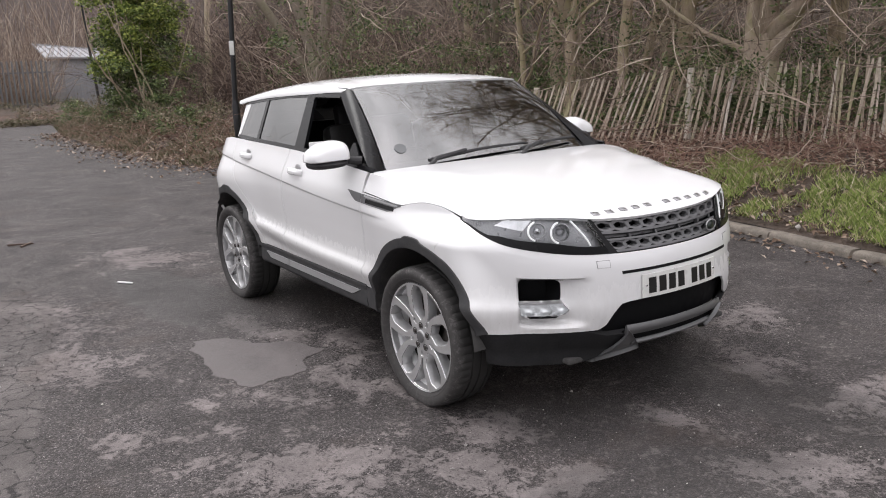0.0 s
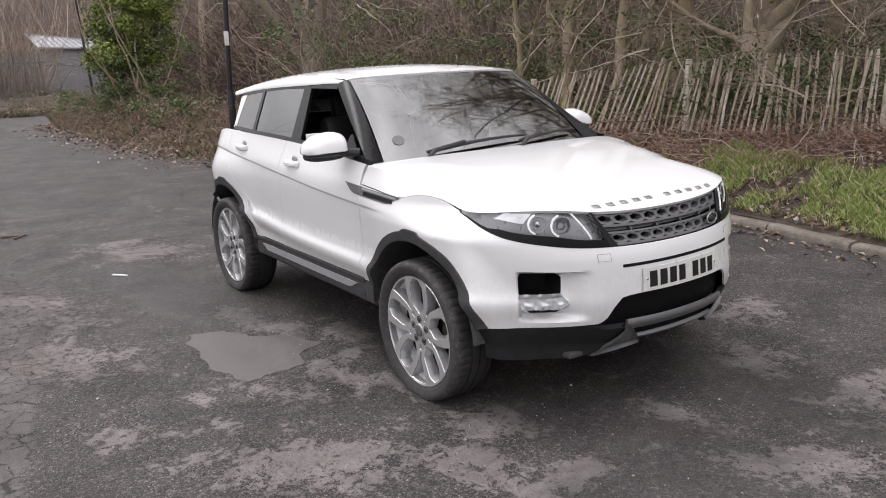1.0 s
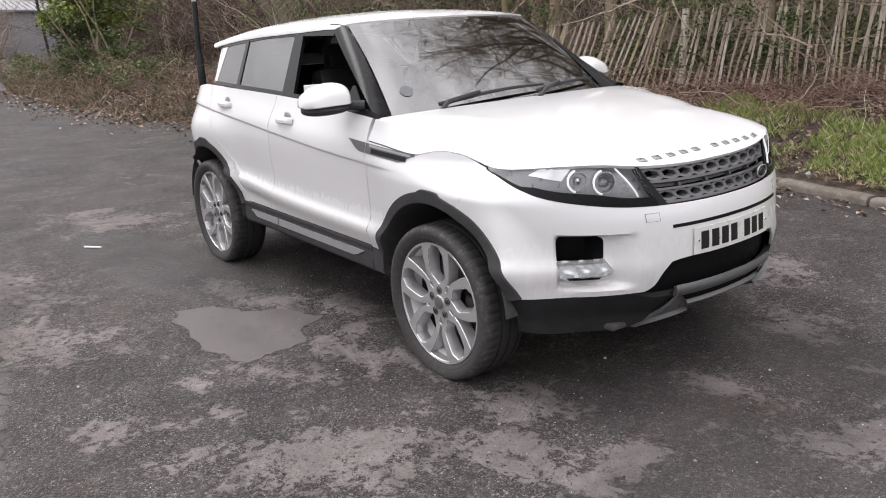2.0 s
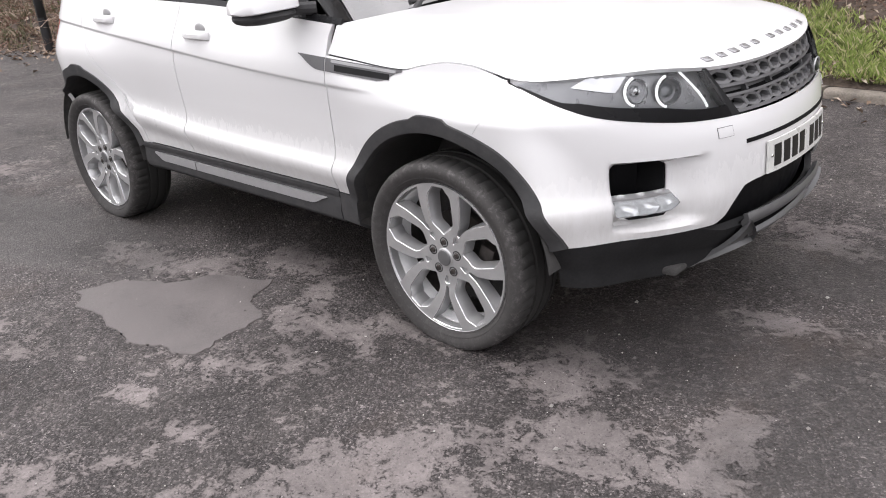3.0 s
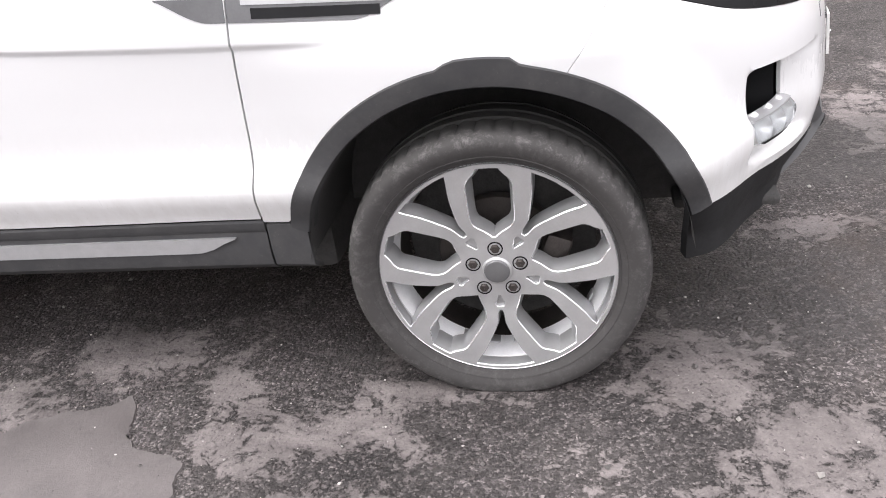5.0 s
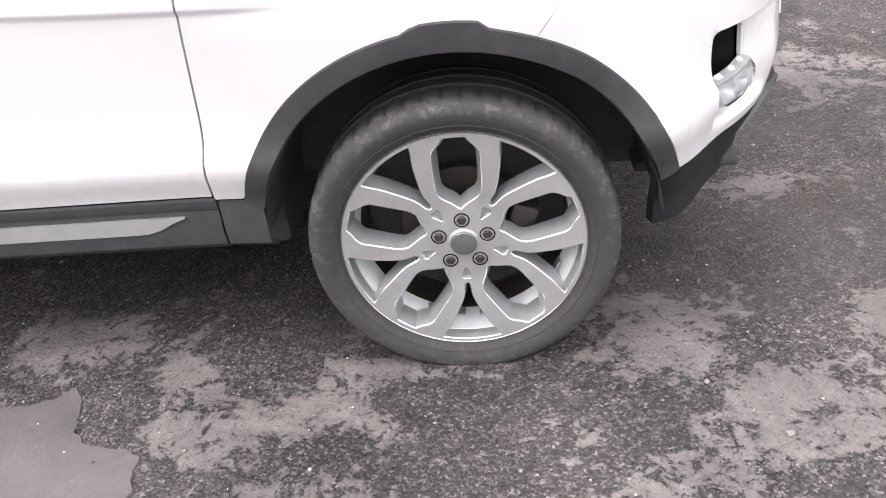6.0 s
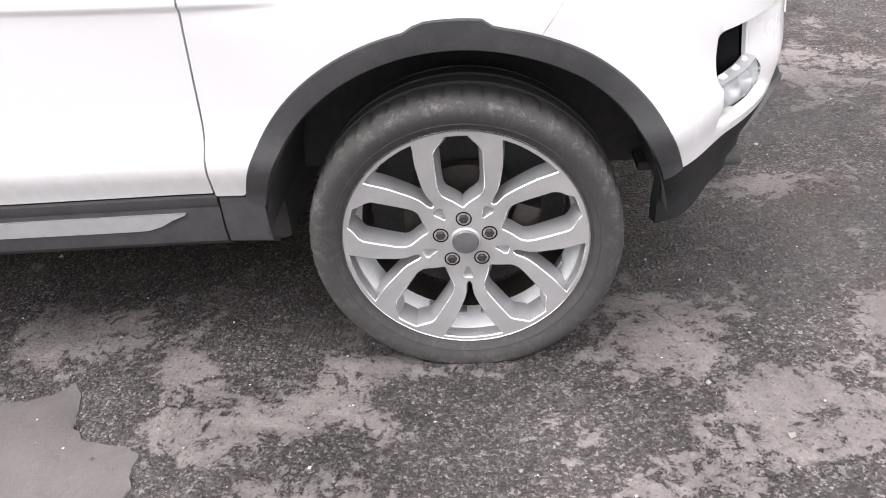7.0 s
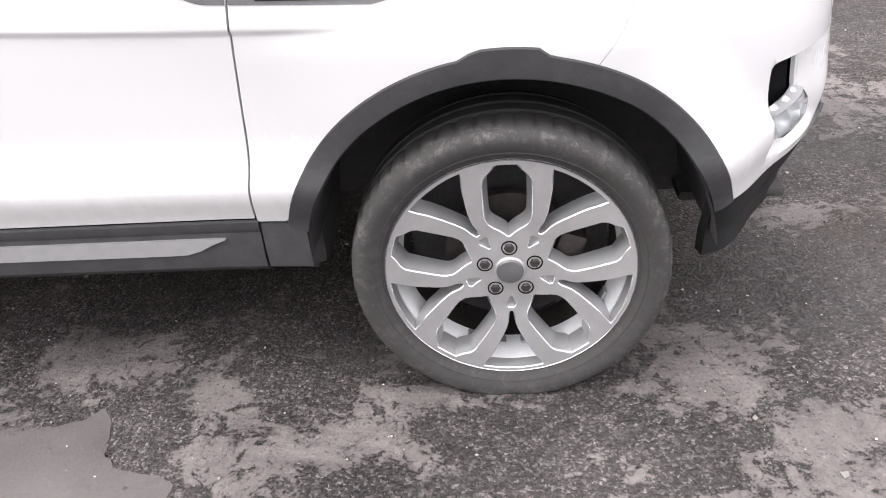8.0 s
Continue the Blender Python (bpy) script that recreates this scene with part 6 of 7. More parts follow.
for k in (0.13, 0.36, 0.60, 0.84):
    p = F0 + fdir * flen * k + fn * 0.06
    base = bank_z(p.x, p.y)
    part("fence_post", tube([(p.x, p.y, base - 0.1), (p.x + 0.02, p.y, base + 0.6), (p.x + 0.03, p.y, fence_top(k) - 0.02)], [0.05, 0.046, 0.042], 8), PALING, fence)

# ---- lamp post ----
post = thing("lamp_post", "black steel lamp post with a small white label", "lamp post")
px, py = -10.68, 2.12
pz = bank_z(px, py)
part("base", tube([(px, py, pz - 0.1), (px, py, pz + 1.15), (px, py, pz + 1.25)], [0.066, 0.066, 0.046], 16), POST_BLACK, post)
part("shaft", tube([(px, py, pz + 1.25), (px + 0.07, py + 0.10, 4.0), (px + 0.14, py + 0.21, 7.0)], [0.046, 0.043, 0.038], 14), POST_BLACK, post)
part("door", block(px + 0.062, py - 0.03, pz + 0.7, 0.012, 0.10, 0.45, 0.004), POST_BLACK, post)
part("label_plate", block(px + 0.062, py + 0.005, 2.17, 0.006, 0.080, 0.24, 0.002, pose(0, 0, 0, 0, 0, -25)), PLATE_WHITE, post, "white label plate")
part("lantern_arm", tube([(px + 0.14, py + 0.21, 7.0), (px + 0.2, py - 0.3, 7.25), (px + 0.2, py - 0.8, 7.3)], [0.045, 0.035, 0.03], 8), POST_BLACK, post)


# ---- trees and thicket ----
def wander(p, d, length, n, r0, r1, bend, lift, rnd):
    """Points and radii of a crooked limb."""
    pts, rad = [Vector(p)], [r0]
    d = Vector(d).normalized()
    for k in range(n):
        d = (d + Vector((rnd.gauss(0, bend), rnd.gauss(0, bend), rnd.gauss(0, bend) + lift))).normalized()
        pts.append(pts[-1] + d * (length / n))
        rad.append(lerp(r0, r1, (k + 1) / n))
    return pts, rad


def grow(soup, p, d, length, r, level, rnd, spread=0.75, kids=(5, 5, 6), keep=0.012):
    n = 6 if level > 1 else 4
    pts, rad = wander(p, d, length, n, r, r * 0.35, 0.16, 0.05, rnd)
    soup.tube(pts, rad, 6 if r > 0.03 else 4 if r > 0.012 else 3)
    if level == 0:
        return
    for _ in range(kids[-level]):
        k = rnd.uniform(0.25, 1.0)
        i = min(int(k * n), n - 1)
        q = pts[i].lerp(pts[i + 1], k * n - i)
        ax = (pts[i + 1] - pts[i]).normalized()
        side_v = ax.cross(Vector((rnd.gauss(0, 1), rnd.gauss(0, 1), rnd.gauss(0, 1)))).normalized()
        nd = (ax * rnd.uniform(0.5, 1.0) + side_v * spread * rnd.uniform(0.6, 1.2)).normalized()
        grow(soup, q, nd, length * rnd.uniform(0.40, 0.65), max(rad[i] * rnd.uniform(0.35, 0.55), 0.0035), level - 1, rnd, spread, kids, keep)


def tree(x, y, height, r, lean, seed, stems=1, mat=BARK, levels=3, kids=(5, 6, 6), label="bare winter tree with grey-brown bark", low=0.35):
    rnd = random.Random(seed)
    z = bank_z(x, y) - 0.1
    t = thing("tree", label, "tree", "bare trees")
    for q in range(stems):
        trunk, crown = Soup(), Soup()
        off = Vector((rnd.uniform(-0.15, 0.15), rnd.uniform(-0.1, 0.1), 0)) * (q > 0)
        ln = Vector((lean[0] + (rnd.uniform(-0.22, 0.22) if q else 0), lean[1] + (rnd.uniform(-0.1, 0.1) if q else 0), 1))
        rr = r * (1 if q == 0 else rnd.uniform(0.5, 0.8))
        pts, rad = wander(Vector((x, y, z)) + off, ln, height, 14, rr, rr * 0.22, 0.045, 0.02, rnd)
        rad[0] *= 1.35
        trunk.tube(pts, rad, 14)
        for k in range(14):
            f = rnd.uniform(low, 1.0)
            i = min(int(f * 14), 13)
            a = rnd.uniform(0, 6.28)
            nd = Vector((math.cos(a), math.sin(a), rnd.uniform(0.3, 0.9)))
            grow(crown, pts[i], nd, height * rnd.uniform(0.18, 0.34) * (1.15 - 0.4 * f), rad[i] * rnd.uniform(0.30, 0.5), levels - 1, rnd, 0.8, kids)
        trunk.link("trunk", mat, t)
        crown.link("crown", mat, t)
    return t


# the forked tree behind the fence, with broad low limbs
def forked_tree():
    rnd = random.Random(4)
    x, y = -3.05, 6.35
    z = bank_z(x, y) - 0.1
    t = thing("tree", "big forked bare tree with greenish bark behind the fence", "tree", "bare trees")
    trunk = Soup()
    pts, rad = wander((x, y, z), (0.02, 0.0, 1), 1.35, 6, 0.255, 0.18, 0.02, 0.02, rnd)
    trunk.tube(pts, rad, 16)
    trunk.link("trunk", BARK, t)
    crotch = pts[-1]
    for d, ln, r in (((-0.05, 0.02, 1), 6.9, 0.235), ((0.85, 0.10, 0.72), 5.2, 0.105), ((0.40, 0.0, 0.9), 5.8, 0.11), ((-0.80, -0.05, 0.42), 3.4, 0.042), ((0.1, -0.6, 0.9), 5.0, 0.08)):
        limb, twigs = Soup(), Soup()
        drop = rnd.uniform(0.1, 0.5)
        lp, lr = wander(crotch - Vector((0, 0, 0.95 if r > 0.15 else drop)), d, ln, 12, r, r * 0.2, 0.04 if r > 0.15 else 0.10, 0.04, rnd)
        limb.tube(lp, lr, 10)
        for k in range(13):
            f = rnd.uniform(0.18, 1.0)
            i = min(int(f * 12), 11)
            a = rnd.uniform(0, 6.28)
            grow(twigs, lp[i], Vector((math.cos(a), math.sin(a), rnd.uniform(0.1, 0.8))), rnd.uniform(1.1, 2.2), lr[i] * 0.4, 2, rnd, 0.85, (5, 6, 6))
        limb.link("limb", BARK, t)
        twigs.link("crown", BARK, t)
        if r > 0.15:
            lead = lp
    # limbs that spread out over the tarmac, high up
    for i, d, ln, r in ((6, (0.15, -0.9, 0.55), 5.0, 0.07), (7, (-0.35, -0.8, 0.6), 5.0, 0.07), (8, (0.5, -0.75, 0.55), 4.8, 0.06), (9, (0.0, -0.8, 0.7), 4.5, 0.05), (5, (0.55, -0.9, 0.25), 5.6, 0.06), (6, (0.30, -1.0, 0.15), 5.6, 0.06), (8, (0.75, -0.8, 0.30), 5.2, 0.05)):
        limb, twigs = Soup(), Soup()
        lp, lr = wander(lead[i], d, ln, 12, r, r * 0.2, 0.10, 0.02, rnd)
        limb.tube(lp, lr, 8)
        for k in range(28):
            f = rnd.uniform(0.12, 1.0)
            q = min(int(f * 12), 11)
            a = rnd.uniform(0, 6.28)
            grow(twigs, lp[q], Vector((math.cos(a), math.sin(a), rnd.uniform(-0.2, 0.7))), rnd.uniform(0.9, 1.8), lr[q] * 0.45, 2, rnd, 0.85, (5, 6, 6))
        limb.link("limb", BARK, t)
        twigs.link("crown", BARK, t)


def low_fork(x, y):
    """A pale tree whose stout foot splits low down into four long leaning stems."""
    rnd = random.Random(23)
    z = bank_z(x, y) - 0.1
    across = Vector((0.56, 0.83, 0))
    t = thing("tree", "pale bare tree forking low among brambles", "tree", "bare trees")
    foot = Soup()
    pts, rad = wander((x, y, z), (0.0, 0.0, 1), 1.75, 7, 0.30, 0.22, 0.015, 0.02, rnd)
    foot.tube(pts, rad, 16)
    foot.link("trunk", BARK_PALE, t)
    for i, lean, ln, r in ((5, -0.55, 6.5, 0.105), (6, -0.24, 7.0, 0.13), (6, 0.10, 7.0, 0.11), (7, 0.26, 6.0, 0.085), (4, 0.50, 4.0, 0.05)):
        limb, twigs = Soup(), Soup()
        lp, lr = wander(pts[i] + across * lean * 0.25, across * lean + Vector((0, 0, 1)), ln, 14, r, r * 0.25, 0.035, 0.03, rnd)
        limb.tube(lp, lr, 12)
        for k in range(10):
            q = rnd.randint(6, 13)
            a = rnd.uniform(0, 6.28)
            grow(twigs, lp[q], Vector((math.cos(a), math.sin(a), rnd.uniform(0.3, 0.9))), rnd.uniform(0.9, 1.9), lr[q] * 0.4, 2, rnd, 0.8, (5, 6, 6))
        limb.link("limb", BARK_PALE, t)
        twigs.link("crown", BARK_PALE, t)


forked_tree()
tree(-6.75, 6.35, 8.0, 0.16, (-0.02, 0), 21, 2, BARK, 3, label="twin-stemmed bare tree behind the fence")
tree(-8.4, 6.0, 7.0, 0.09, (0.05, 0), 22, 2, BARK_PALE, 3, label="slender pale bare tree in the wood")
low_fork(-11.83, 4.42)
tree(-0.9, 7.6, 7.5, 0.10, (0.10, 0.0), 26, 1, BARK, 3)
tree(0.8, 6.9, 7.0, 0.09, (-0.15, 0.0), 27, 1, BARK, 3)
tree(-4.9, 7.0, 9.5, 0.17, (0.03, -0.10), 28, 1, BARK, 3, low=0.25)
tree(-5.8, 6.3, 8.5, 0.13, (0.05, -0.30), 35, 1, BARK, 3, low=0.3)
tree(-2.0, 8.2, 9.5, 0.15, (-0.05, -0.08), 34, 1, BARK, 3, low=0.25)
tree(-10.3, 7.2, 8.0, 0.12, (0.0, 0.0), 29, 1, BARK, 2)
tree(-17.5, 6.8, 8.0, 0.14, (0.08, 0.0), 30, 1, BARK, 2)
tree(-22.0, 5.5, 8.0, 0.12, (-0.05, 0.0), 31, 1, BARK, 2)
tree(-28.0, 5.0, 8.5, 0.13, (0.05, 0.0), 32, 1, BARK, 2)
tree(2.8, 8.6, 8.0, 0.14, (0.0, 0.0), 33, 1, BARK, 2)


def thicket(name, count, place, height, mat, label, category, seed, r=0.008, arch=0.25, kids=3, bend=0.16):
    rnd = random.Random(seed)
    soup = Soup()
    for _ in range(count):
        x, y = place(rnd)
        z = bank_z(x, y) if x > -32 else 0.3
        a = rnd.uniform(0, 6.28)
        h = height(rnd)
        d = Vector((math.cos(a) * arch * 2, math.sin(a) * arch * 2, 1))
        rr = r * rnd.uniform(0.5, 1.4)
        pts, rad = wander((x, y, z - 0.05), d, h, 6, rr, rr * 0.3, bend, -arch * 0.25, rnd)
        soup.tube(pts, rad, 3)
        for _ in range(kids):
            i = rnd.randint(1, 5)
            nd = (pts[i + 1] - pts[i]).normalized() + Vector((rnd.gauss(0, 0.6), rnd.gauss(0, 0.6), rnd.gauss(0.1, 0.5)))
            p2, r2 = wander(pts[i], nd, h * rnd.uniform(0.2, 0.5), 4, rad[i] * 0.6, rad[i] * 0.2, bend, 0, rnd)
            soup.tube(p2, r2, 3)
    return soup.link(name, mat, None, label, category, "stuff", False)


def along(x0, x1, d0, d1):
    def place(rnd):
        x = rnd.uniform(x0, x1)
        return x, edge_y(x) + rnd.uniform(d0, d1)
    return place


def behind_fence(d0, d1, k0=0.0, k1=1.0):
    def place(rnd):
        p = F0 + fdir * flen * rnd.uniform(k0, k1) + fn * rnd.uniform(d0, d1)
        return p.x, p.y
    return place


thicket("wood_undergrowth", 1300, behind_fence(1.3, 5.0, -0.5, 1.3), lambda r: r.uniform(1.0, 3.6), TWIG, "dense bare undergrowth behind the fence", "undergrowth", 41, 0.0062, 0.28, 6, 0.30)
thicket("far_undergrowth", 2600, along(-32, -7, 3.4, 9.0), lambda r: r.uniform(1.5, 5.0), TWIG_DARK, "dense brown bare thicket on the bank", "undergrowth", 42, 0.0095, 0.26, 5, 0.26)
thicket("bramble", 2200, along(-24, -6, 0.25, 2.6), lambda r: r.uniform(0.5, 1.7), BRAMBLE, "reddish-brown bramble stems over the bank", "bramble", 43, 0.006, 0.9, 3, 0.28)
thicket("bramble", 3800, behind_fence(-0.9, 0.15), lambda r: r.uniform(0.35, 1.05), BRAMBLE, "reddish-brown bramble stems along the fence foot", "bramble", 44, 0.005, 1.0, 3, 0.30)
thicket("bramble", 700, lambda r: (r.uniform(-36, -32.3), r.uniform(-8, 4.5)), lambda r: r.uniform(0.4, 1.1), BRAMBLE, "low bramble on the bank closing the lane", "bramble", 46, 0.010, 0.8, 3, 0.28)
thicket("far_saplings", 1300, lambda r: (r.uniform(-60, -45), r.uniform(-8, 18)), lambda r: r.uniform(3, 8.5), TWIG, "grey-brown bare saplings beyond the lane", "undergrowth", 47, 0.026, 0.10, 5, 0.10)
thicket("lane_end_scrub", 1700, lambda r: (r.uniform(-41, -36.8), r.uniform(-14, 3.4)), lambda r: r.uniform(1.6, 5.5), TWIG, "bare scrub at the end of the lane", "undergrowth", 45, 0.014, 0.2, 5, 0.22)


def branches(name, count, place, label, seed, mat):
    """Crooked dead branches lying and leaning at all angles."""
    rnd = random.Random(seed)
    soup = Soup()
    for _ in range(count):
        x, y = place(rnd)
        z = bank_z(x, y) + rnd.uniform(0.1, 2.6)
        a = rnd.uniform(0, 6.28)
        d = Vector((math.cos(a), 0.4 * math.sin(a), rnd.uniform(-0.3, 1.0)))
        r = rnd.uniform(0.003, 0.010)
        pts, rad = wander((x, y, z), d, rnd.uniform(0.9, 2.6), 8, r, r * 0.35, 0.22, -0.01, rnd)
        soup.tube(pts, rad, 5)
        for _ in range(5):
            i = rnd.randint(1, 7)
            nd = (pts[i + 1] - pts[i]).normalized() + Vector((rnd.gauss(0, 0.5), rnd.gauss(0, 0.5), rnd.gauss(0.1, 0.5)))
            p2, r2 = wander(pts[i], nd, rnd.uniform(0.3, 0.9), 5, rad[i] * 0.6, 0.002, 0.2, 0, rnd)
            soup.tube(p2, r2, 3)
    return soup.link(name, mat, None, label, "branches", "stuff", False)


for tx, ty, th_, tr, ln, sd in ((-5.60, 5.45, 8.0, 0.095, (0.03, 0.02), 61), (-4.80, 5.75, 9.0, 0.085, (-0.05, 0.03), 62), (-4.45, 6.60, 8.5, 0.13, (-0.02, 0.0), 63), (-2.75, 7.6, 9.0, 0.13, (0.10, 0.0), 64), (-6.35, 5.25, 7.0, 0.05, (0.04, 0.02), 68), (-5.35, 6.6, 8.0, 0.08, (0.08, 0.02), 69), (0.1, 8.6, 8.0, 0.15, (-0.06, 0.0), 65), (-7.6, 7.4, 8.0, 0.13, (0.05, 0.0), 66), (1.5, 7.9, 8.0, 0.12, (0.10, 0.0), 67)):
    tree(tx, ty, th_, tr, ln, sd, 1, BARK_TAN, 2, (5, 6, 6), "tan-barked bare tree standing behind the fence", 0.18)
# an unseen tree added on the open side, only to reflect in the car's glass
tree(-21.0, -7.5, 11.0, 0.22, (0.0, 0.0), 72, 1, BARK, 3, low=0.25)

branches("fallen_branches", 260, behind_fence(0.9, 3.0, -0.5, 1.25), "pale crooked branches tangled behind the fence", 51, TWIG)
branches("fallen_branches", 150, behind_fence(-0.55, -0.05, 0.15, 1.2), "thin grey twigs leaning against the fence", 53, TWIG)
branches("fallen_branches", 200, along(-24, -7, 2.6, 5.5), "pale crooked branches tangled in the thicket", 52, TWIG)


def leaf_cloud(soup, rnd, c, rx, ry, rz, count, size, hollow=0.5):
    for _ in range(count):
        v = Vector((rnd.gauss(0, 1), rnd.gauss(0, 1), rnd.gauss(0, 1))).normalized() * rnd.uniform(hollow, 1.0)
        p = Vector((c[0] + v.x * rx, c[1] + v.y * ry, c[2] + v.z * rz))
        d = Vector((rnd.gauss(0, 1), rnd.gauss(0, 1), rnd.gauss(-0.2, 0.7))).normalized()
        e = d.cross(Vector((rnd.gauss(0, 1), rnd.gauss(0, 1), rnd.gauss(0, 1)))).normalized()
        s = size * rnd.uniform(0.6, 1.3)
        n = d.cross(e) * s * 0.18
        soup.add([tuple(p - d * s), tuple(p + e * s * 0.42 + n), tuple(p + d * s), tuple(p - e * s * 0.42 + n)], [(0, 1, 2), (0, 2, 3)])


# evergreen bush by the lane
bush = thing("evergreen_bush", "tall glossy green evergreen bush on the bank", "bush")
rnd = random.Random(5)
stems, leaves = Soup(), Soup()
bx, by = -20.5, 3.15
for k in range(9):
    pts, rad = wander((bx + rnd.uniform(-0.4, 0.4), by + rnd.uniform(-0.4, 0.4), bank_z(bx, by) - 0.1), (rnd.gauss(0, 0.25), rnd.gauss(0, 0.25), 1), rnd.uniform(3.0, 4.6), 8, 0.035, 0.01, 0.12, 0.05, rnd)
    stems.tube(pts, rad, 5)
for k in range(110):
    a, rr, z = rnd.uniform(0, 6.28), rnd.uniform(0.1, 1.30), rnd.uniform(1.9, 5.2)
    leaf_cloud(leaves, rnd, (bx + 0.8 * rr * math.cos(a), by + rr * math.sin(a), z), rnd.uniform(0.25, 0.5), rnd.uniform(0.25, 0.5), rnd.uniform(0.2, 0.42), 200, 0.055, 0.3)
# lower leaves take the ivy's dark green, as shade below the sunlit crown
foot = Soup()
for k in range(45):
    a, rr = rnd.uniform(0, 6.28), rnd.uniform(0.2, 1.35)
    leaf_cloud(foot, rnd, (bx + 0.9 * rr * math.cos(a), by + rr * math.sin(a), bank_z(bx, by) + rnd.uniform(0.8, 2.3)), rnd.uniform(0.25, 0.5), rnd.uniform(0.25, 0.5), rnd.uniform(0.2, 0.4), 150, 0.05, 0.3)
foot.link("skirt", LEAF_DARK, bush, "lower leaves in a darker green for shade")
stems.link("stem", BARK, bush)
leaves.link("crown", LEAF_GREEN, bush)

# ivy and dark evergreen leaves low in the wood
rnd = random.Random(6)
soup = Soup()
for k in range(800):
    if k % 18:
        x, y = behind_fence(0.3, 3.5, -0.5, 1.25)(rnd)
    else:
        x, y = along(-25, -8, 0.4, 4.0)(rnd)
    z = bank_z(x, y)
    leaf_cloud(soup, rnd, (x, y, z + rnd.uniform(0.1, 2.9) * rnd.random()), rnd.uniform(0.2, 0.6), rnd.uniform(0.2, 0.5), rnd.uniform(0.12, 0.45), 90, 0.035, 0.2)
for k in range(7):
    x, y = along(-25, -15, 0.3, 2.2)(rnd)
    z = bank_z(x, y)
    for q in range(9):
        leaf_cloud(soup, rnd, (x + rnd.gauss(0, 0.45), y + rnd.gauss(0, 0.3), z + rnd.uniform(0.05, 0.8)), rnd.uniform(0.2, 0.45), rnd.uniform(0.2, 0.4), rnd.uniform(0.12, 0.3), 110, 0.045, 0.2)
for k in range(70):
    x, y = behind_fence(-0.12, 0.12, 0.25, 1.2)(rnd)
    z = bank_z(x, y)
    leaf_cloud(soup, rnd, (x, y, z + rnd.uniform(0.1, 0.9)), rnd.uniform(0.12, 0.3), rnd.uniform(0.06, 0.14), rnd.uniform(0.12, 0.3), 50, 0.030, 0.2)
soup.link("ivy", LEAF_DARK, None, "dark ivy leaves among the undergrowth", "ivy", "stuff", False)

# olive weeds and pale dead grass over the bank by the lane
rnd = random.Random(9)
soup = Soup()
for k in range(15000):
    x = rnd.uniform(-31, -9)
    dd = abs(rnd.gauss(0.9, 0.7))
    y = edge_y(x) + dd
    dens = noise.noise((x * 0.6, y * 0.9, 2.2)) + 0.5 * noise.noise((x * 2.2, y * 2.2, 8.3)) + 0.15 + 0.25 * smooth(-14, -20, x)
    if rnd.random() > smooth(-0.2, 0.5, dens):
        continue
    z = bank_z(x, y)
    h = rnd.uniform(0.04, 0.20)
    a = rnd.uniform(0, 6.28)
    c, s2 = math.cos(a) * 0.012, math.sin(a) * 0.012
    lx, ly = rnd.gauss(0, 0.5) * h, rnd.gauss(0, 0.5) * h
    soup.add([(x - c, y - s2, z), (x + c, y + s2, z), (x + lx * 0.4 + c, y + ly * 0.4 + s2, z + h * 0.6), (x + lx, y + ly, z + h)], [(0, 1, 2), (0, 2, 3)])
for k in range(70):
    x = rnd.uniform(-30, -12)
    y = edge_y(x) + rnd.uniform(0.3, 1.8)
    leaf_cloud(soup, rnd, (x, y, bank_z(x, y) + rnd.uniform(0.1, 0.7)), rnd.uniform(0.25, 0.6), rnd.uniform(0.2, 0.5), rnd.uniform(0.1, 0.3), 110, 0.035, 0.2)
for k in range(120):
    x, y = rnd.uniform(-32.5, -31.7), rnd.uniform(-7, 3.2)
    leaf_cloud(soup, rnd, (x, y, rnd.uniform(0.02, 0.22)), rnd.uniform(0.2, 0.5), rnd.uniform(0.3, 0.7), rnd.uniform(0.05, 0.2), 60, 0.05, 0.2)
for k in range(90):
    x, y = rnd.uniform(-36, -32.4), rnd.uniform(-7, 4.0)
    leaf_cloud(soup, rnd, (x, y, rnd.uniform(0.3, 0.9)), rnd.uniform(0.3, 0.7), rnd.uniform(0.3, 0.7), rnd.uniform(0.15, 0.4), 90, 0.05, 0.2)
soup.link("weeds", WEED, None, "olive weeds and pale dead grass on the bank", "weeds", "stuff", False)

# leaf litter on the verge and along the kerb
rnd = random.Random(7)
soup = Soup()
for k in range(15000):
    q = rnd.random()
    if q < 0.45:
        x = rnd.uniform(-7, 3)
        y = edge_y(x) + 0.13 + rnd.random() ** 1.3 * 2.6
    elif q < 0.97:
        x = rnd.uniform(-26, -6)
        y = edge_y(x) + rnd.gauss(0.7, 0.7)
    else:
        x = rnd.uniform(-6, 3)
        y = edge_y(x) - abs(rnd.gauss(0, 0.25))
    d0 = y - edge_y(x)
    z = (bank_z(x, y) if d0 > 0 else 0.0) + 0.008 + 0.012 * rnd.random()
    s = rnd.uniform(0.016, 0.042) * (1.3 if x < -8 else 1.0)
    a = rnd.uniform(0, 6.28)
    d = Vector((math.cos(a), math.sin(a), rnd.gauss(0, 0.3)))
    e = Vector((-math.sin(a), math.cos(a), rnd.gauss(0, 0.3))) * 0.6
    p = Vector((x, y, z))
    up = Vector((0, 0, s * 0.35))
    soup.add([tuple(p - d * s), tuple(p + e * s + up), tuple(p + d * s), tuple(p - e * s + up)], [(0, 1, 2), (0, 2, 3)])
soup.link("leaf_litter", LITTER, None, "brown and pale fallen leaves on the verge", "leaf litter", "stuff", False)

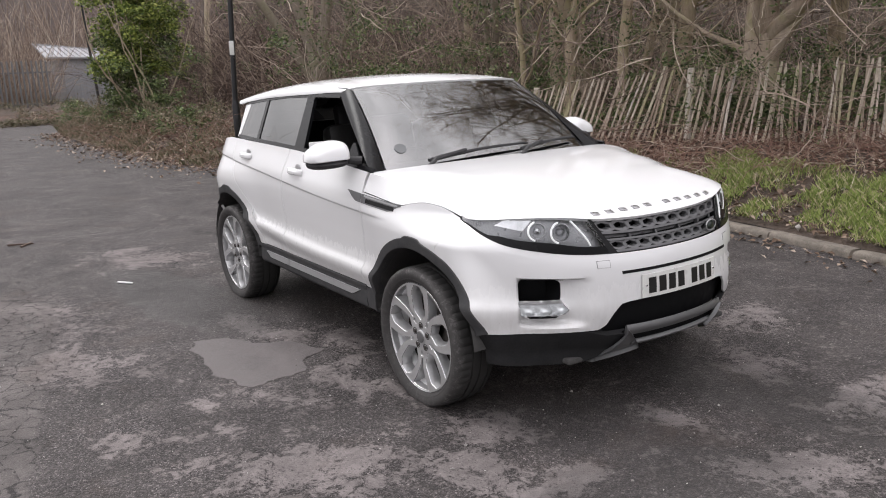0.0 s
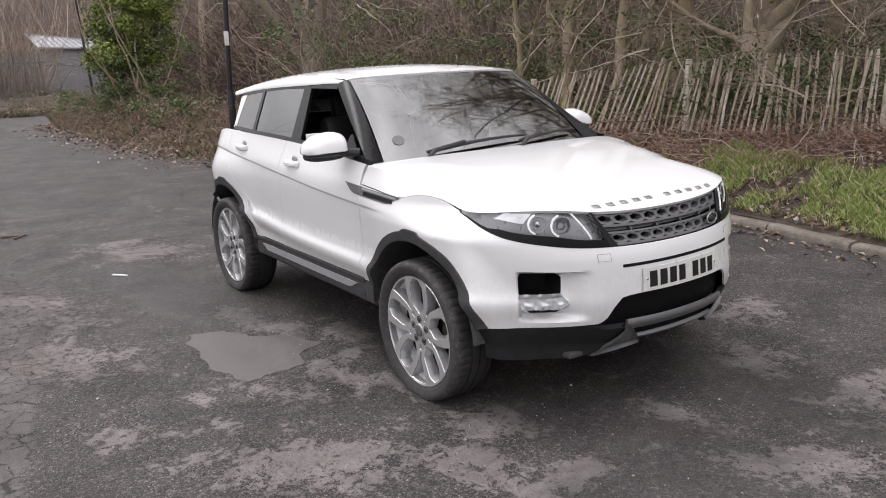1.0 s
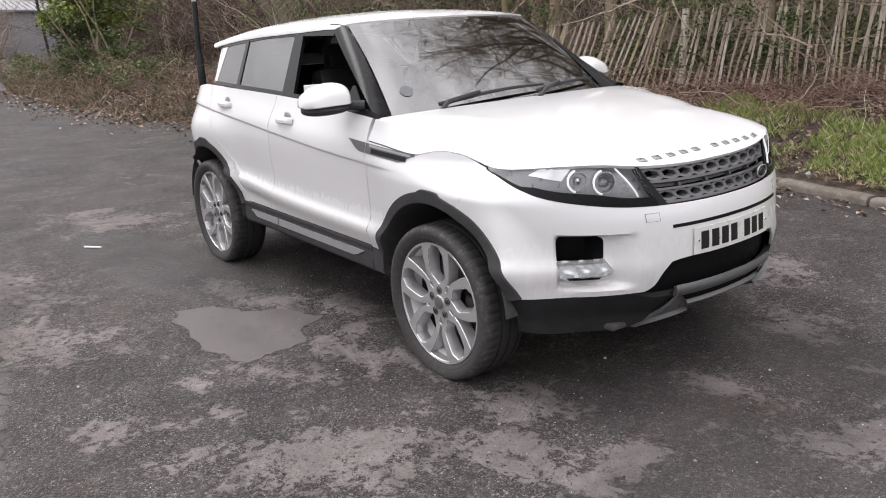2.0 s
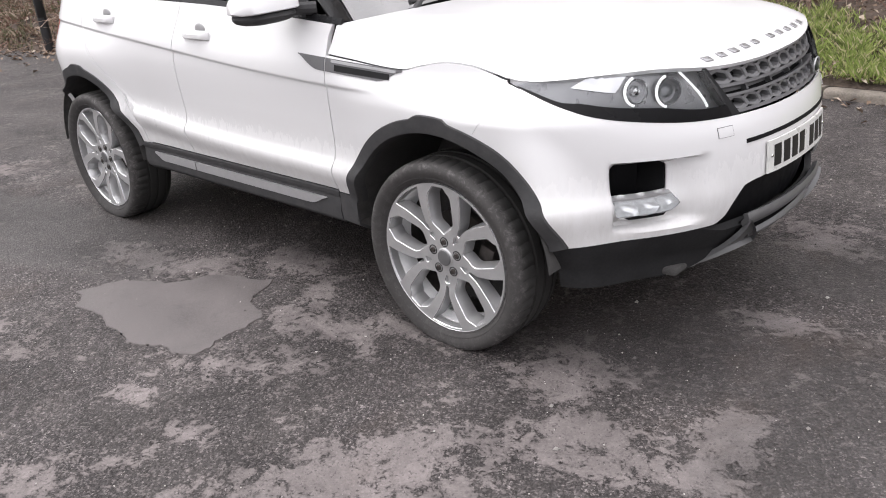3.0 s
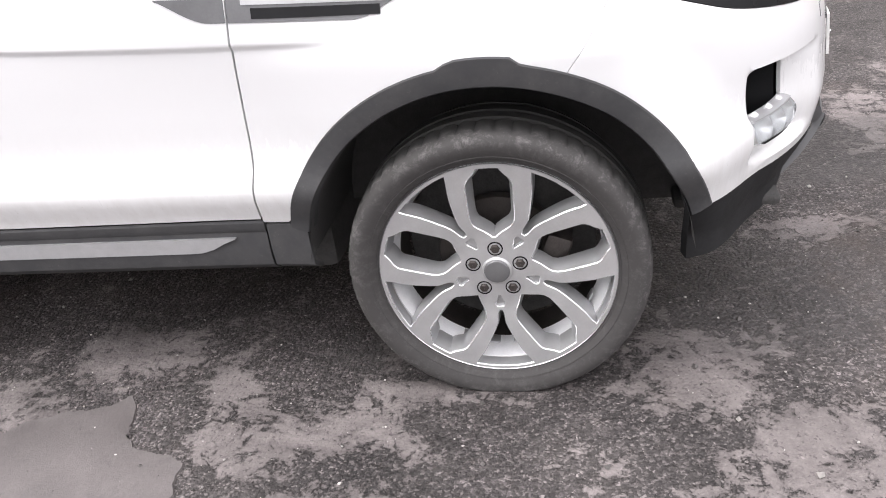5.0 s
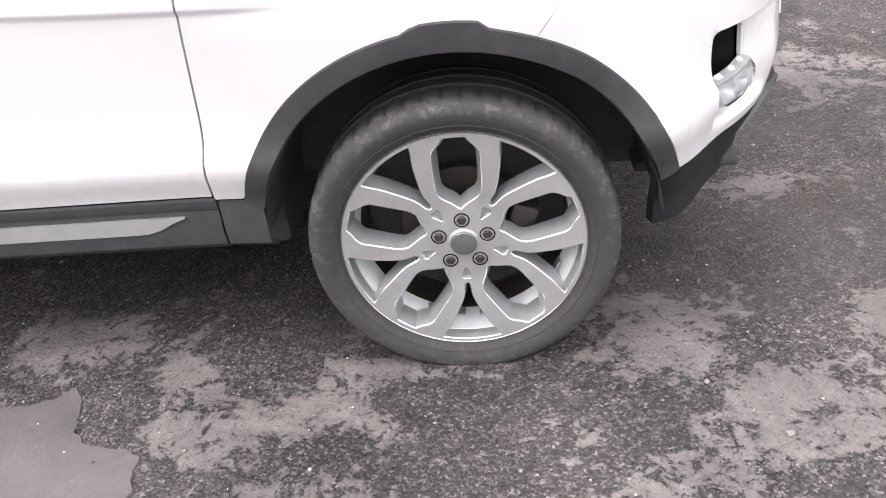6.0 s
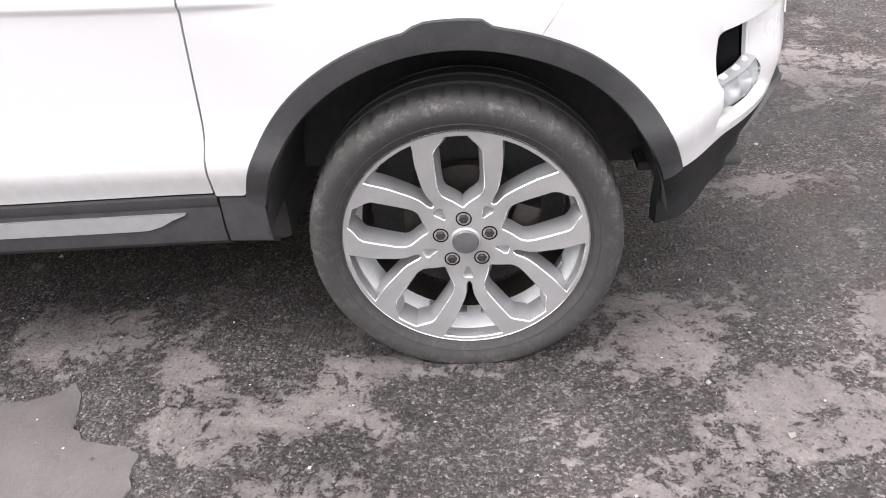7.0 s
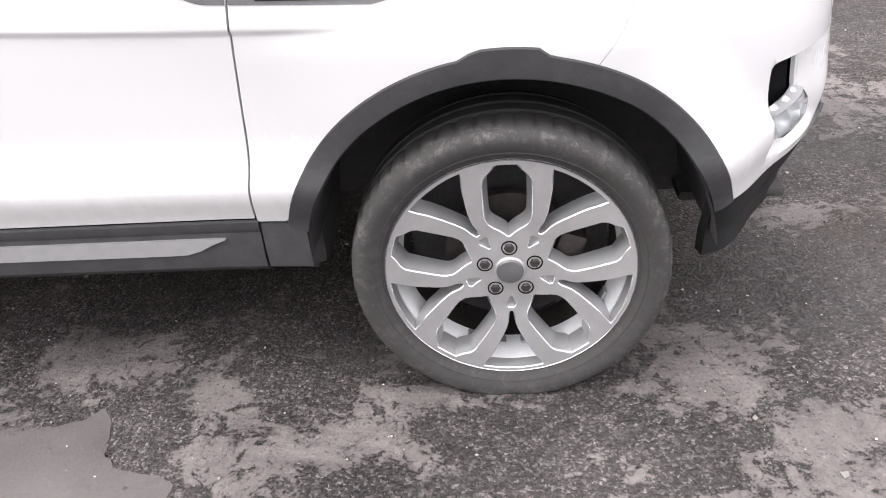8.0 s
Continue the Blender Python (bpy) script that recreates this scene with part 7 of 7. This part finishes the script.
# grass on the verge
rnd = random.Random(8)
soup = Soup()
for k in range(85000):
    x = rnd.uniform(-3.6, 4.0)
    d0 = 0.14 + rnd.random() * 1.6
    y = edge_y(x) + d0
    dens = 0.40 * noise.noise((x * 1.3, y * 1.3, 4.4)) + 0.45 * noise.noise((x * 4.5, y * 4.5, 9.1)) + 0.15 - 0.6 * smooth(1.0, 1.6, d0) + 0.25 * smooth(-0.6, 0.6, x) - 0.5 * smooth(-2.2, -3.6, x) - 0.18 * smooth(0.55, 0.15, d0)
    if rnd.random() > smooth(-0.25, 0.35, dens):
        continue
    z = bank_z(x, y)
    h = rnd.uniform(0.018, 0.085) * (1 + 0.9 * dens)
    a = rnd.uniform(0, 6.28)
    w = 0.0032
    lx, ly = rnd.gauss(0, 0.45) * h, rnd.gauss(0, 0.45) * h
    c, s = math.cos(a) * w, math.sin(a) * w
    soup.add([(x - c, y - s, z - 0.005), (x + c, y + s, z - 0.005), (x + lx * 0.4 + c * 0.7, y + ly * 0.4 + s * 0.7, z + h * 0.6), (x + lx, y + ly, z + h)], [(0, 1, 2), (0, 2, 3)])
soup.link("grass", GRASS, None, "patchy green grass on the verge", "grass", "stuff", False)

# pale stones on the verge
soup = Soup()
for k in range(70):
    x = rnd.uniform(-2.5, 2.5)
    y = edge_y(x) + 0.16 + abs(rnd.gauss(0, 0.5))
    z, r = bank_z(x, y) + 0.01, rnd.uniform(0.012, 0.04)
    q = [rnd.uniform(0.6, 1.2) * r for _ in range(6)]
    soup.add([(x + q[0], y, z), (x - q[1], y, z), (x, y + q[2], z), (x, y - q[3], z), (x, y, z + q[4] * 0.8), (x, y, z - q[5])], octa)
soup.link("verge_stones", STONE, None, "pale loose stones in the verge grass", "stones", "stuff", False)

# ---- far things at the end of the lane ----
pal = thing("palisade_fence", "grey steel palisade fence far down the lane", "fence")
for k in range(38):
    y = -4.0 + k * 0.19
    part("pale", block(-36.0, y, 1.45, 0.03, 0.075, 2.3, 0.01), PALISADE, pal)
for z in (0.75, 2.1):
    part("rail", block(-36.05, -0.45, z, 0.05, 7.3, 0.06, 0.01), PALISADE, pal)
shed = thing("shed", "grey sheet-metal shed with a pale roof, far off", "building")
part("wall", block(-44.0, 5.85, 1.4, 4.9, 2.35, 2.75, 0.02), SHEET_METAL, shed)
for k in range(8):
    part("wall_rib", block(-41.53, 4.80 + k * 0.30, 1.4, 0.05, 0.06, 2.7, 0.0), SHEET_METAL, shed)
rows = [[(lerp(-41.3, -44.8, b), lerp(3.85, 7.1, a), lerp(lerp(2.80, 2.70, a), lerp(3.62, 3.28, a), b)) for b in spaced(0, 1, 4)] for a in spaced(0, 1, 8)]
roof_far = part("roof", sheet(rows, 0.08), PALE_ROOF, shed, "pale ribbed sheet roof")
for a in spaced(0.02, 0.98, 11):
    part("roof_rib", tube([(-41.3, lerp(3.85, 7.1, a), lerp(2.80, 2.70, a) + 0.03), (-44.8, lerp(3.85, 7.1, a), lerp(3.62, 3.28, a) + 0.03)], 0.035, 5), SHEET_METAL, roof_far)
pole = thing("telegraph_pole", "thin dark leaning pole far down the lane", "pole")
part("shaft", tube([(-34.5, 4.75, 0.2), (-34.5, 4.56, 4.0), (-34.5, 4.36, 8.0)], [0.058, 0.054, 0.05], 10), POST_BLACK, pole)

# woods behind everything, plain distance
rows = []
for k in spaced(0, 1, 60):
    x = lerp(-58, 26, k)
    y = 20.0 - 0.0 * k
    rows.append([(x, y + 0.8 * noise.noise((x * 0.3, z * 0.3, 0)), z + 1.2 * noise.noise((x * 0.5, 0, 3)) * (z > 5)) for z in (0, 2, 4, 6, 7.2)])
tagged(part("backdrop_wood", sheet(rows, 0.0), FAR_WOOD, None), "brown bare woodland in the distance", "backdrop", "", "structure")
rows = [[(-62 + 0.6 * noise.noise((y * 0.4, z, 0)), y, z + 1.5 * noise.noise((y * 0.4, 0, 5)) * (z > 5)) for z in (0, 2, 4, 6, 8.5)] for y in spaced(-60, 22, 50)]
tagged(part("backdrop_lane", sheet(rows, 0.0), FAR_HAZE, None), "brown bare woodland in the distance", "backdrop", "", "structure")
